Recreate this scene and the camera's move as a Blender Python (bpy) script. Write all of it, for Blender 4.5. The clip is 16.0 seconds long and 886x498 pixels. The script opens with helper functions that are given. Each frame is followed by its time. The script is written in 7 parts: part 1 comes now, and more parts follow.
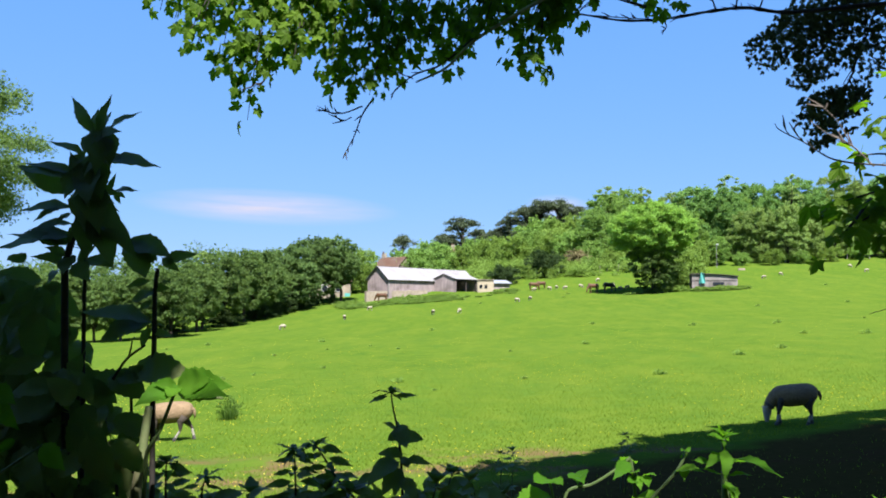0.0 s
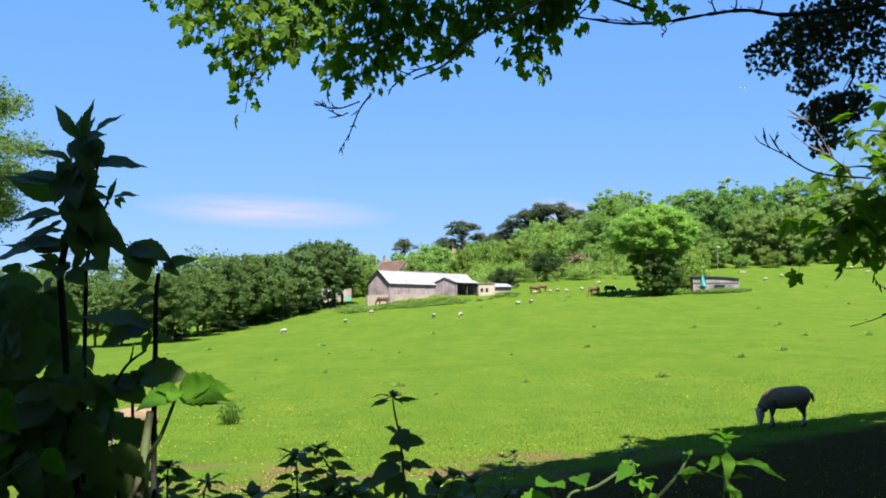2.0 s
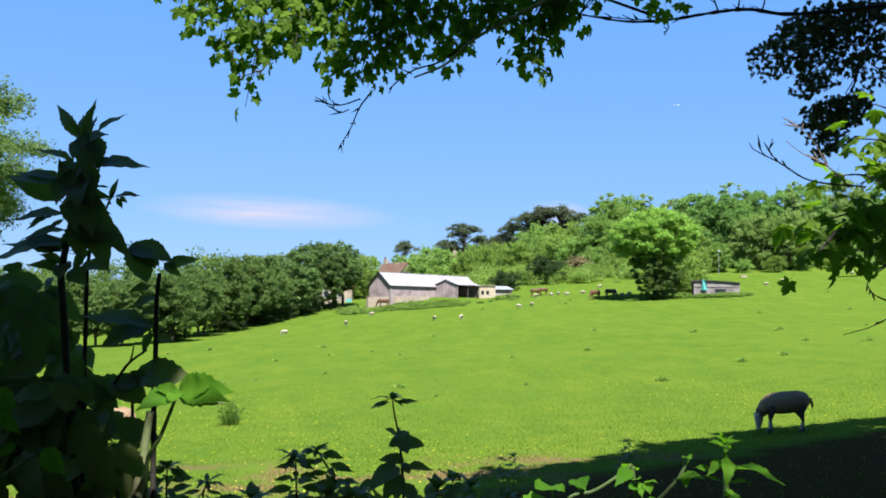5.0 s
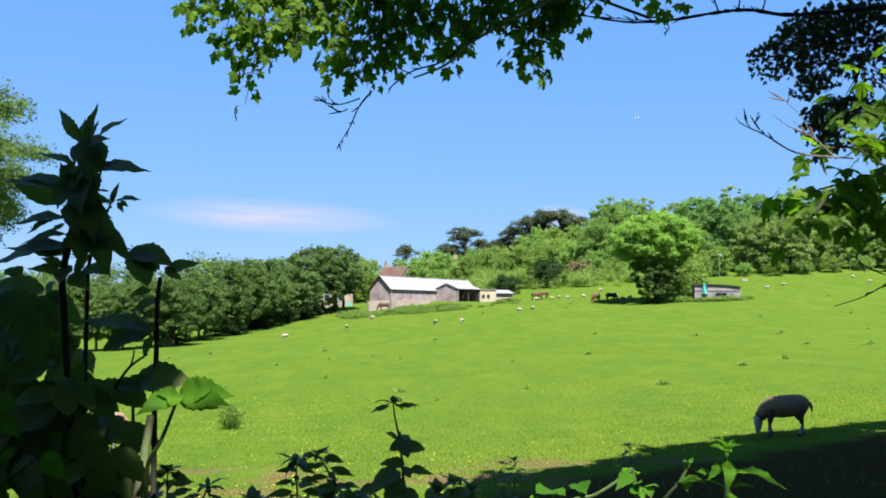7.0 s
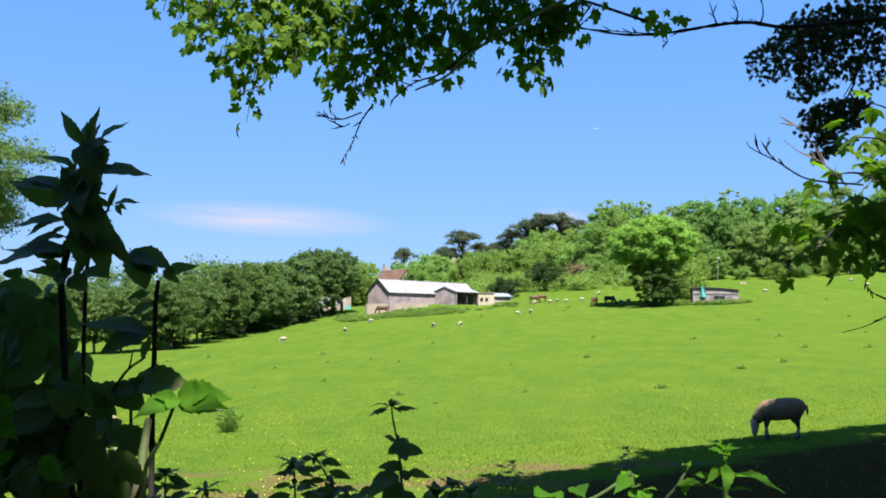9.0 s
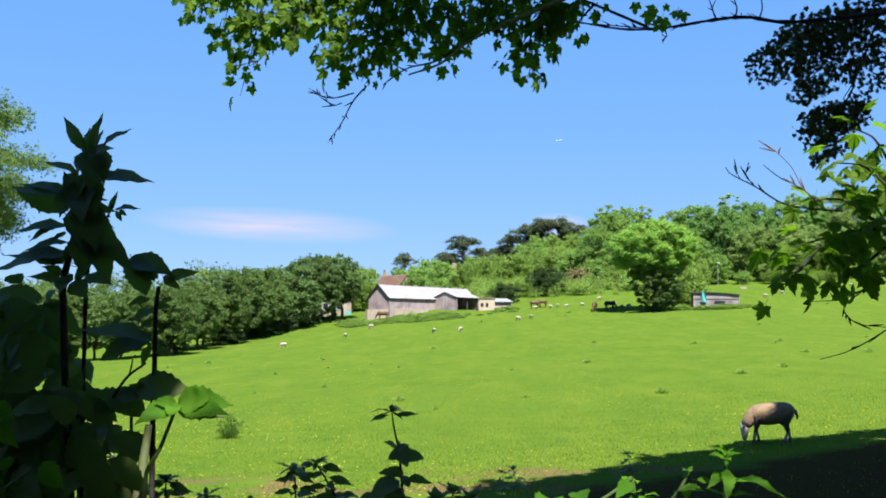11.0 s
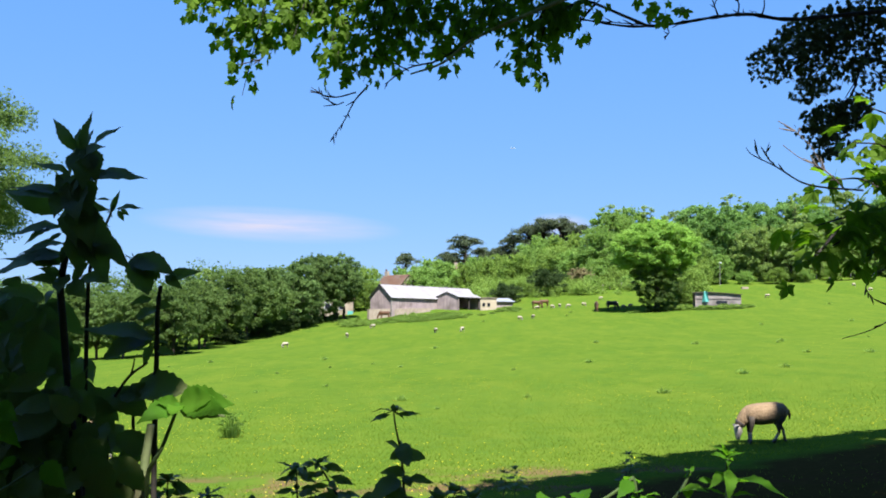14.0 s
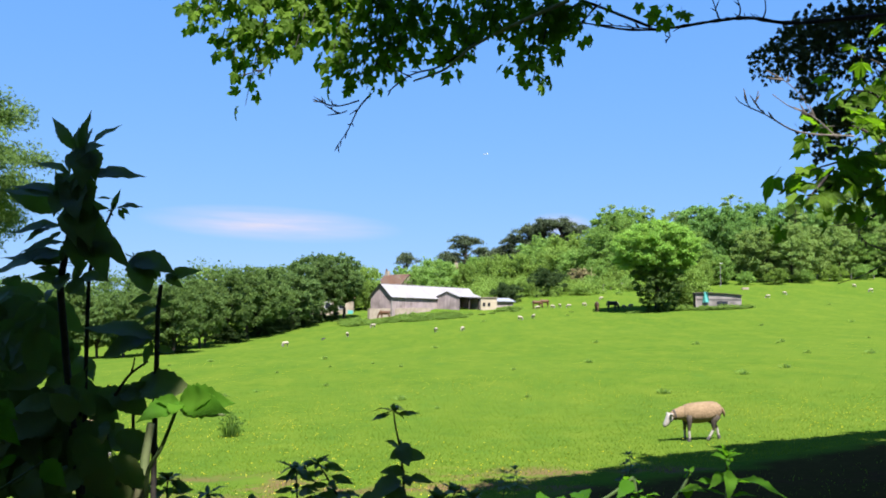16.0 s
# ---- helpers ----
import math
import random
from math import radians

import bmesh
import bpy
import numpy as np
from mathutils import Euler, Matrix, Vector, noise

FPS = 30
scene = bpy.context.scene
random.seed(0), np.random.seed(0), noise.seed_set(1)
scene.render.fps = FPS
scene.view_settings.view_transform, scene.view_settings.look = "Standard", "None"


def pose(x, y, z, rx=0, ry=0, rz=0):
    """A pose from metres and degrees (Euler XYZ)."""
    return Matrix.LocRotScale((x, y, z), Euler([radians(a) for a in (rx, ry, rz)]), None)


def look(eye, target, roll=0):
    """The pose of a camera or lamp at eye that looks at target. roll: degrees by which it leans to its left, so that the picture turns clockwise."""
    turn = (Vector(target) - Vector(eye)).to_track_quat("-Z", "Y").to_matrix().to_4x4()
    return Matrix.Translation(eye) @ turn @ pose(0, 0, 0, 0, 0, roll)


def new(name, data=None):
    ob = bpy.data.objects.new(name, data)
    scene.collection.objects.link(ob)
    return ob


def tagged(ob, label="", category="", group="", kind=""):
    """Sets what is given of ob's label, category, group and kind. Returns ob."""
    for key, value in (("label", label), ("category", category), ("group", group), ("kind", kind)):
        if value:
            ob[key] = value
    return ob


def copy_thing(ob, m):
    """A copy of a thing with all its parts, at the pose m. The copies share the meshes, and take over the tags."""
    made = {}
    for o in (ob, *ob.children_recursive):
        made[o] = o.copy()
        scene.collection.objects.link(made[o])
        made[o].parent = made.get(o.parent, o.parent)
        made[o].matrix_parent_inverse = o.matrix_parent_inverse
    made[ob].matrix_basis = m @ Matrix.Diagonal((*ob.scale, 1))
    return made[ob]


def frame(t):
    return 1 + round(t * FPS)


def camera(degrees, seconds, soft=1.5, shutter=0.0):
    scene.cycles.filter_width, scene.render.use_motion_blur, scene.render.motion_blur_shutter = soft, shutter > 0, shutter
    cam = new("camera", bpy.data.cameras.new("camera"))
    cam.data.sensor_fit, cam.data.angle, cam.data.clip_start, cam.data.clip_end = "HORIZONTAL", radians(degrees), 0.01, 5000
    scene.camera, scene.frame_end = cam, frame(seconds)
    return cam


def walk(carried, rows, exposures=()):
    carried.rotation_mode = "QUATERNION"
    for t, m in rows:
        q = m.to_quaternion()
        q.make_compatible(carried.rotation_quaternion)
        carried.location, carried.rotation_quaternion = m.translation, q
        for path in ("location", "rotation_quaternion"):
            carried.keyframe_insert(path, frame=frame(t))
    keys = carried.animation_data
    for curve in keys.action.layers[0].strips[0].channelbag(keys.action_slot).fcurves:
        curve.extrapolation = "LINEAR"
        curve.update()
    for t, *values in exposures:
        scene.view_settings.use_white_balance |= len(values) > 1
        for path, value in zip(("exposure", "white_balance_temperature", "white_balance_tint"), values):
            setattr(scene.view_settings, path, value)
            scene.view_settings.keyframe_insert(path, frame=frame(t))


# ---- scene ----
# the camera stands still behind a hedge and is tilted slowly upwards
cam = camera(50, 16.0, soft=1.85)
PATH = [
    (0.0, pose(0, 0, 1.6, 93.370, 0.000, 0.000)),
    (0.5, pose(0, 0, 1.6, 93.526, 0.003, 0.000)),
    (1.0, pose(0, 0, 1.6, 93.474, -0.005, 0.051)),
    (1.5, pose(0, 0, 1.6, 93.544, 0.091, 0.057)),
    (2.0, pose(0, 0, 1.6, 93.592, 0.226, 0.065)),
    (2.5, pose(0, 0, 1.6, 93.653, 0.325, 0.118)),
    (3.0, pose(0, 0, 1.6, 93.598, 0.357, 0.125)),
    (3.5, pose(0, 0, 1.6, 93.679, 0.321, 0.153)),
    (4.0, pose(0, 0, 1.6, 93.658, 0.131, 0.146)),
    (6.5, pose(0, 0, 1.6, 93.921, -0.337, 0.086)),
    (7.0, pose(0, 0, 1.6, 93.955, -0.169, 0.142)),
    (7.5, pose(0, 0, 1.6, 93.947, -0.152, 0.143)),
    (8.0, pose(0, 0, 1.6, 93.945, -0.104, 0.146)),
    (8.5, pose(0, 0, 1.6, 93.945, -0.043, 0.181)),
    (9.0, pose(0, 0, 1.6, 94.145, -0.202, 0.038)),
    (11.5, pose(0, 0, 1.6, 94.473, 0.033, 0.098)),
    (12.0, pose(0, 0, 1.6, 94.451, 0.145, 0.110)),
    (12.5, pose(0, 0, 1.6, 94.481, 0.192, 0.062)),
    (13.0, pose(0, 0, 1.6, 94.525, 0.032, 0.103)),
    (13.5, pose(0, 0, 1.6, 94.464, -0.018, 0.151)),
    (14.0, pose(0, 0, 1.6, 94.454, -0.131, 0.170)),
    (14.5, pose(0, 0, 1.6, 94.506, -0.130, 0.124)),
    (15.0, pose(0, 0, 1.6, 94.520, -0.154, 0.173)),
    (15.5, pose(0, 0, 1.6, 94.423, -0.188, 0.176)),
    (16.0, pose(0, 0, 1.6, 94.435, -0.297, 0.184)),
]
walk(cam, PATH)

# ---- sky, sun, exposure ----
SUN = Vector((0.16, -0.52, 0.84)).normalized()
world = bpy.data.worlds.new("sky")
scene.world = world
world.use_nodes = True
wn = world.node_tree
sky = wn.nodes.new("ShaderNodeTexSky")
sky.sky_type = "NISHITA"
sky.sun_disc = False
sky.sun_elevation = math.asin(SUN.z)
sky.sun_rotation = math.atan2(SUN.x, SUN.y)
sky.altitude = 1800
sky.air_density = 1.0
sky.dust_density = 0.0
sky.ozone_density = 1.5
# a clear summer sky: evened out towards the horizon and tinted blue
split = wn.nodes.new("ShaderNodeSeparateColor")
whole = wn.nodes.new("ShaderNodeCombineColor")
wn.links.new(sky.outputs[0], split.inputs[0])
for i, (power, gain) in enumerate(((0.52, 0.325), (0.33, 0.660), (0.06, 1.72))):
    even = wn.nodes.new("ShaderNodeMath")
    even.operation = "POWER"
    even.inputs[1].default_value = power
    tint = wn.nodes.new("ShaderNodeMath")
    tint.operation = "MULTIPLY"
    tint.inputs[1].default_value = gain
    wn.links.new(split.outputs[i], even.inputs[0])
    wn.links.new(even.outputs[0], tint.inputs[0])
    wn.links.new(tint.outputs[0], whole.inputs[i])
wn.links.new(whole.outputs[0], wn.nodes["Background"].inputs[0])
wn.nodes["Background"].inputs[1].default_value = 0.155
sun_data = bpy.data.lights.new("sun", "SUN")
sun_data.energy = 5.0
sun_data.angle = radians(0.53)
sun_data.color = (1.0, 0.96, 0.88)
sun = new("sun", sun_data)
sun.matrix_world = look(SUN * 60, (0, 0, 0))
scene.view_settings.exposure = 1.74
scene.view_settings.use_white_balance = True
scene.view_settings.white_balance_temperature = 6000
scene.view_settings.white_balance_tint = 12

# ---- materials ----


def nodes_of(name):
    m = bpy.data.materials.new(name)
    m.use_nodes = True
    t = m.node_tree
    return m, t, t.nodes["Principled BSDF"]


def link(t, a, b):
    t.links.new(a, b)


def noise_tex(t, scale, detail=4.0, rough=0.6, coord="Object", stretch=None):
    c = t.nodes.new("ShaderNodeTexCoord")
    n = t.nodes.new("ShaderNodeTexNoise")
    n.inputs["Scale"].default_value = scale
    n.inputs["Detail"].default_value = detail
    n.inputs["Roughness"].default_value = rough
    if stretch:
        mp = t.nodes.new("ShaderNodeMapping")
        mp.inputs["Scale"].default_value = stretch
        link(t, c.outputs[coord], mp.inputs[0])
        link(t, mp.outputs[0], n.inputs["Vector"])
    else:
        link(t, c.outputs[coord], n.inputs["Vector"])
    return n.outputs[0]


def ramp(t, fac, stops):
    r = t.nodes.new("ShaderNodeValToRGB")
    el = r.color_ramp.elements
    el[0].position, el[0].color = stops[0][0], (*stops[0][1], 1)
    el[1].position, el[1].color = stops[-1][0], (*stops[-1][1], 1)
    for p, c in stops[1:-1]:
        e = el.new(p)
        e.color = (*c, 1)
    link(t, fac, r.inputs[0])
    return r.outputs[0]


def mix(t, fac, a, b, blend="MIX"):
    m = t.nodes.new("ShaderNodeMix")
    m.data_type, m.blend_type = "RGBA", blend
    for sock, v in ((m.inputs[0], fac), (m.inputs[6], a), (m.inputs[7], b)):
        if isinstance(v, bpy.types.NodeSocket):
            link(t, v, sock)
        elif isinstance(v, tuple):
            sock.default_value = (*v, 1)
        else:
            sock.default_value = v
    return m.outputs[2]


def bump(t, bsdf, height, strength, distance):
    b = t.nodes.new("ShaderNodeBump")
    b.inputs["Strength"].default_value = strength
    b.inputs["Distance"].default_value = distance
    link(t, height, b.inputs["Height"])
    link(t, b.outputs[0], bsdf.inputs["Normal"])


def surface(name, dark, light, scale=6.0, rough=0.8, metal=0.0, relief=0.3, depth=0.01, stretch=None, stain=None):
    """A plain worn surface: two colours by fine noise, large stains, relief."""
    m, t, b = nodes_of(name)
    fine = noise_tex(t, scale, 6, 0.65, stretch=stretch)
    col = ramp(t, fine, [(0.3, dark), (0.7, light)])
    if stain:
        big = noise_tex(t, scale * 0.13, 3, 0.6)
        col = mix(t, ramp(t, big, [(0.45, (0, 0, 0)), (0.7, (1, 1, 1))]), col, stain)
    link(t, col, b.inputs["Base Color"])
    b.inputs["Roughness"].default_value = rough
    b.inputs["Metallic"].default_value = metal
    b.inputs["Specular IOR Level"].default_value = 0.06 if rough >= 0.85 and not metal else 0.35
    bump(t, b, fine, relief, depth)
    return m


def foliage(name, dark, light, through_colour, amount=0.35, rough=0.55, single=False, tint=0.25, sheen=0.06):
    """Leaves: colour varies leaf by leaf and plant by plant, light passes through them."""
    m, t, b = nodes_of(name)
    info = t.nodes.new("ShaderNodeObjectInfo")
    geo = t.nodes.new("ShaderNodeNewGeometry")
    pick = geo.outputs["Random Per Island"]
    if single:
        add = t.nodes.new("ShaderNodeMath")
        link(t, pick, add.inputs[0])
        link(t, info.outputs["Random"], add.inputs[1])
        pick = math_node(t, "FRACT", add.outputs[0], 0.0)
    col = ramp(t, pick, [(0.0, dark), (0.6, tuple(0.5 * (a + c) for a, c in zip(dark, light))), (1.0, light)])
    hsv = t.nodes.new("ShaderNodeHueSaturation")
    ma = t.nodes.new("ShaderNodeMapRange")
    ma.inputs["To Min"].default_value = 1 - tint
    ma.inputs["To Max"].default_value = 1 + tint
    link(t, info.outputs["Random"], ma.inputs[0])
    link(t, ma.outputs[0], hsv.inputs["Value"])
    link(t, col, hsv.inputs["Color"])
    spots = noise_tex(t, 30, 3)
    col = mix(t, ramp(t, spots, [(0.5, (0, 0, 0)), (0.9, (0.5, 0.5, 0.5))]), hsv.outputs[0], light)
    link(t, col, b.inputs["Base Color"])
    b.inputs["Roughness"].default_value = rough
    b.inputs["Specular IOR Level"].default_value = sheen
    tr = t.nodes.new("ShaderNodeBsdfTranslucent")
    tr.inputs[0].default_value = (*through_colour, 1)
    ms = t.nodes.new("ShaderNodeMixShader")
    ms.inputs[0].default_value = amount
    link(t, b.outputs[0], ms.inputs[1])
    link(t, tr.outputs[0], ms.inputs[2])
    link(t, ms.outputs[0], t.nodes["Material Output"].inputs[0])
    return m


def pasture_material():
    m, t, b = nodes_of("pasture_grass")
    big = noise_tex(t, 0.055, 4, 0.6)
    mid = noise_tex(t, 1.5, 7, 0.7)
    fine = noise_tex(t, 9.0, 6, 0.75)
    col = ramp(t, mid, [(0.32, (0.038, 0.074, 0.010)), (0.50, (0.060, 0.100, 0.010)), (0.68, (0.080, 0.115, 0.014))])
    col = mix(t, ramp(t, big, [(0.4, (0, 0, 0)), (0.65, (0.427, 0.400, 0.316))]), col, (0.079, 0.114, 0.014))
    col = mix(t, ramp(t, fine, [(0.3, (0.284, 0.267, 0.211)), (0.5, (0, 0, 0))]), col, (0.037, 0.072, 0.010))
    lush = noise_tex(t, 0.5, 5, 0.65, stretch=(1, 0.3, 1))
    col = mix(t, ramp(t, lush, [(0.48, (0, 0, 0)), (0.66, (0.42, 0.42, 0.42))]), col, (0.094, 0.122, 0.014))
    col = mix(t, ramp(t, lush, [(0.34, (0.35, 0.35, 0.35)), (0.47, (0, 0, 0))]), col, (0.044, 0.086, 0.012))
    clump = noise_tex(t, 1.1, 3, 0.5, stretch=(1, 0.55, 1))
    col = mix(t, ramp(t, clump, [(0.60, (0, 0, 0)), (0.72, (0.506, 0.506, 0.522))]), col, (0.046, 0.097, 0.014))
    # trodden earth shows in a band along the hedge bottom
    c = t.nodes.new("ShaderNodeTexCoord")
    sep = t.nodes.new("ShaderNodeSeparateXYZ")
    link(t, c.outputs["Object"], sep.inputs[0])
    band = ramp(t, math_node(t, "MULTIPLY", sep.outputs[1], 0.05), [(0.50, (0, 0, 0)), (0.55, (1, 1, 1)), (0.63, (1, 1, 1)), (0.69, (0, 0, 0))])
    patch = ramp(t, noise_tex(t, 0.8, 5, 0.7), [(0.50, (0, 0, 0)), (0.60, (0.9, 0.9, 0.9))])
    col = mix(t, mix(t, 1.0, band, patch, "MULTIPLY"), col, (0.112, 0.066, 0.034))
    # bare ground under the maple, ragged edge; coloured dark to deepen the shade there
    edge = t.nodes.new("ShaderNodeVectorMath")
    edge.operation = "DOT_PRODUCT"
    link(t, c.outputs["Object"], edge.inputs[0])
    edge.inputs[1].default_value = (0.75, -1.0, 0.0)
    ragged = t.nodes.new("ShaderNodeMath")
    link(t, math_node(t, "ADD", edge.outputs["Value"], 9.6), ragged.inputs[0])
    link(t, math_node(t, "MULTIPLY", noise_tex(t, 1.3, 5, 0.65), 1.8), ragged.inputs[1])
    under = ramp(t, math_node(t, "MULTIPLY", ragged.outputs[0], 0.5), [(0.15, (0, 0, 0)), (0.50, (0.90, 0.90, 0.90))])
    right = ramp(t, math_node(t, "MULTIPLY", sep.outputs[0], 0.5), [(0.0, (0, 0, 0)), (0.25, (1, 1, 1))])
    shade_soil = ramp(t, fine, [(0.3, (0.030, 0.017, 0.007)), (0.7, (0.054, 0.031, 0.013))])
    col = mix(t, mix(t, 1.0, under, right, "MULTIPLY"), col, shade_soil)
    link(t, col, b.inputs["Base Color"])
    b.inputs["Roughness"].default_value = 0.9
    b.inputs["Specular IOR Level"].default_value = 0.0
    bump(t, b, fine, 0.3, 0.03)
    return m


def math_node(t, op, a, v):
    n = t.nodes.new("ShaderNodeMath")
    n.operation = op
    link(t, a, n.inputs[0])
    n.inputs[1].default_value = v
    return n.outputs[0]


PASTURE = pasture_material()
BLADE = foliage("grass_blade", (0.092, 0.150, 0.011), (0.157, 0.213, 0.020), (0.193, 0.280, 0.015), 0.35, 0.7, tint=0.0)
PETAL = surface("buttercup_petal", (0.62, 0.50, 0.012), (0.74, 0.62, 0.025), 40, 0.4)
LEAF_MID = foliage("leaf_mid", (0.040, 0.077, 0.014), (0.112, 0.182, 0.031), (0.144, 0.238, 0.023), 0.48)
LEAF_HEDGE = foliage("leaf_hedge", (0.058, 0.096, 0.029), (0.112, 0.163, 0.041), (0.140, 0.217, 0.035), 0.46)
# much darker than LEAF_HEDGE, for low bushes
LEAF_DEEP = foliage("deep_green_leaf", (0.018, 0.032, 0.011), (0.048, 0.074, 0.024), (0.056, 0.092, 0.017), 0.48)
LEAF_WOOD = foliage("leaf_wood", (0.109, 0.185, 0.044), (0.188, 0.284, 0.063), (0.257, 0.403, 0.056), 0.46)
LEAF_SCRUB = foliage("leaf_scrub", (0.113, 0.181, 0.033), (0.177, 0.252, 0.052), (0.239, 0.341, 0.042), 0.46, tint=0.3)
LEAF_WEED = foliage("weed_leaf", (0.112, 0.182, 0.036), (0.190, 0.275, 0.058), (0.235, 0.345, 0.046), 0.48)
LEAF_FRESH = foliage("leaf_fresh", (0.154, 0.292, 0.048), (0.224, 0.354, 0.065), (0.311, 0.475, 0.058), 0.46, tint=0.05)
LEAF_DARK = foliage("leaf_dark", (0.080, 0.156, 0.044), (0.149, 0.247, 0.059), (0.183, 0.317, 0.053), 0.46)
LEAF_OLIVE = foliage("leaf_olive", (0.145, 0.217, 0.062), (0.211, 0.286, 0.075), (0.255, 0.349, 0.058), 0.46)
LEAF_OAK = foliage("oak_leaf", (0.044, 0.076, 0.026), (0.124, 0.185, 0.050), (0.137, 0.210, 0.040), 0.46)
LEAF_PINE = foliage("pine_needle", (0.036, 0.052, 0.027), (0.088, 0.104, 0.050), (0.076, 0.092, 0.032), 0.2)
LEAF_RUST = foliage("leaf_rust", (0.095, 0.080, 0.034), (0.180, 0.150, 0.068), (0.180, 0.140, 0.050), 0.2)
LEAF_MAPLE = foliage("maple_leaf", (0.034, 0.062, 0.008), (0.096, 0.156, 0.015), (0.220, 0.444, 0.009), 0.36, 0.6, single=True, tint=0.1)
LEAF_SHRUB = foliage("shrub_leaf", (0.084, 0.092, 0.036), (0.128, 0.155, 0.046), (0.130, 0.255, 0.028), 0.27, 0.55, single=True, tint=0.1, sheen=0.20)
# darker copy of the maple leaf; the colour stands in for shade
LEAF_SHADED = foliage("shaded_maple_leaf", (0.034, 0.040, 0.018), (0.085, 0.098, 0.036), (0.080, 0.120, 0.020), 0.08, 0.5, single=True, tint=0.1)
LEAF_NETTLE = foliage("nettle_leaf", (0.036, 0.100, 0.006), (0.078, 0.170, 0.012), (0.165, 0.390, 0.010), 0.46, 0.62, single=True, tint=0.1)
BARK = surface("bark", (0.024, 0.018, 0.014), (0.077, 0.061, 0.045), 9, 0.9, relief=0.8, depth=0.02, stretch=(1, 1, 0.25))
TWIG = surface("twig_bark", (0.013, 0.010, 0.008), (0.036, 0.029, 0.021), 60, 0.8, relief=0.5, depth=0.002)
# lighter copy of the twig bark; sunlight on the spray's twigs is put into it
LIT_TWIG = surface("lit_twig_bark", (0.085, 0.068, 0.056), (0.190, 0.160, 0.135), 60, 0.85, relief=0.5, depth=0.002)
MOSS = surface("mossy_bark", (0.13, 0.135, 0.05), (0.30, 0.30, 0.12), 40, 0.9, relief=0.7, depth=0.004)
STEM = surface("green_stem", (0.033, 0.058, 0.013), (0.071, 0.101, 0.027), 50, 0.6, relief=0.3, depth=0.001)
PALE_STEM = surface("pale_stem", (0.085, 0.110, 0.035), (0.150, 0.175, 0.070), 45, 0.7, relief=0.4, depth=0.002, stain=(0.16, 0.13, 0.07))
BOARDS = surface("weathered_boards", (0.191, 0.149, 0.141), (0.345, 0.272, 0.261), 5, 0.9, relief=0.5, depth=0.02, stretch=(1, 1, 0.06), stain=(0.163, 0.128, 0.120))
SHEET = surface("roof_sheet", (0.172, 0.158, 0.156), (0.226, 0.212, 0.210), 2.5, 0.6, relief=0.1, stain=(0.150, 0.134, 0.126))
GREY_SHEET = surface("grey_roof_sheet", (0.186, 0.192, 0.208), (0.252, 0.256, 0.272), 2.5, 0.5, relief=0.1)
PALE_BOARDS = surface("pale_silvered_boards", (0.150, 0.130, 0.120), (0.275, 0.240, 0.222), 5, 0.9, relief=0.5, depth=0.02, stretch=(0.3, 1, 1), stain=(0.120, 0.104, 0.092))
TIMBER = surface("dark_timber", (0.033, 0.027, 0.024), (0.082, 0.067, 0.058), 8, 0.9, stretch=(1, 1, 0.1))
STONE = surface("pale_stone", (0.208, 0.165, 0.123), (0.318, 0.261, 0.197), 2.2, 0.95, relief=0.7, depth=0.04, stain=(0.164, 0.133, 0.096))
RENDER_CREAM = surface("cream_render", (0.301, 0.245, 0.165), (0.361, 0.298, 0.213), 1.5, 0.95, stain=(0.246, 0.197, 0.138))
TILES = surface("clay_tiles", (0.075, 0.041, 0.027), (0.135, 0.078, 0.054), 4, 0.9, relief=0.5, depth=0.03, stain=(0.120, 0.090, 0.070))
GLASS = surface("dark_window", (0.011, 0.013, 0.016), (0.019, 0.021, 0.024), 3, 0.12)
WHITE_PAINT = surface("white_paint", (0.383, 0.373, 0.363), (0.448, 0.437, 0.426), 4, 0.6)
TEAL = surface("teal_tarpaulin", (0.055, 0.223, 0.203), (0.087, 0.293, 0.256), 6, 0.6)
FLEECE = surface("cream_fleece", (0.150, 0.100, 0.055), (0.232, 0.160, 0.094), 26, 0.95, relief=0.9, depth=0.02, stain=(0.155, 0.104, 0.060))
FLEECE_PALE = surface("pale_fleece", (0.235, 0.205, 0.135), (0.310, 0.275, 0.195), 20, 0.95, relief=0.8, depth=0.02)
FACE = surface("white_face_wool", (0.235, 0.205, 0.175), (0.325, 0.290, 0.250), 30, 0.9, relief=0.4)
LEG_WOOL = surface("grubby_leg_wool", (0.030, 0.024, 0.019), (0.080, 0.064, 0.050), 30, 0.9, relief=0.4)
HOOF = surface("dark_hoof", (0.03, 0.028, 0.025), (0.07, 0.06, 0.055), 30, 0.6)
CHESTNUT = surface("chestnut_coat", (0.056, 0.024, 0.008), (0.098, 0.044, 0.016), 8, 0.6)
BLACK_COAT = surface("black_coat", (0.008, 0.007, 0.007), (0.019, 0.017, 0.016), 8, 0.5)

# ---- ground ----


def smooth(a, b, v):
    k = np.clip((v - a) / (b - a), 0, 1)
    return k * k * (3 - 2 * k)


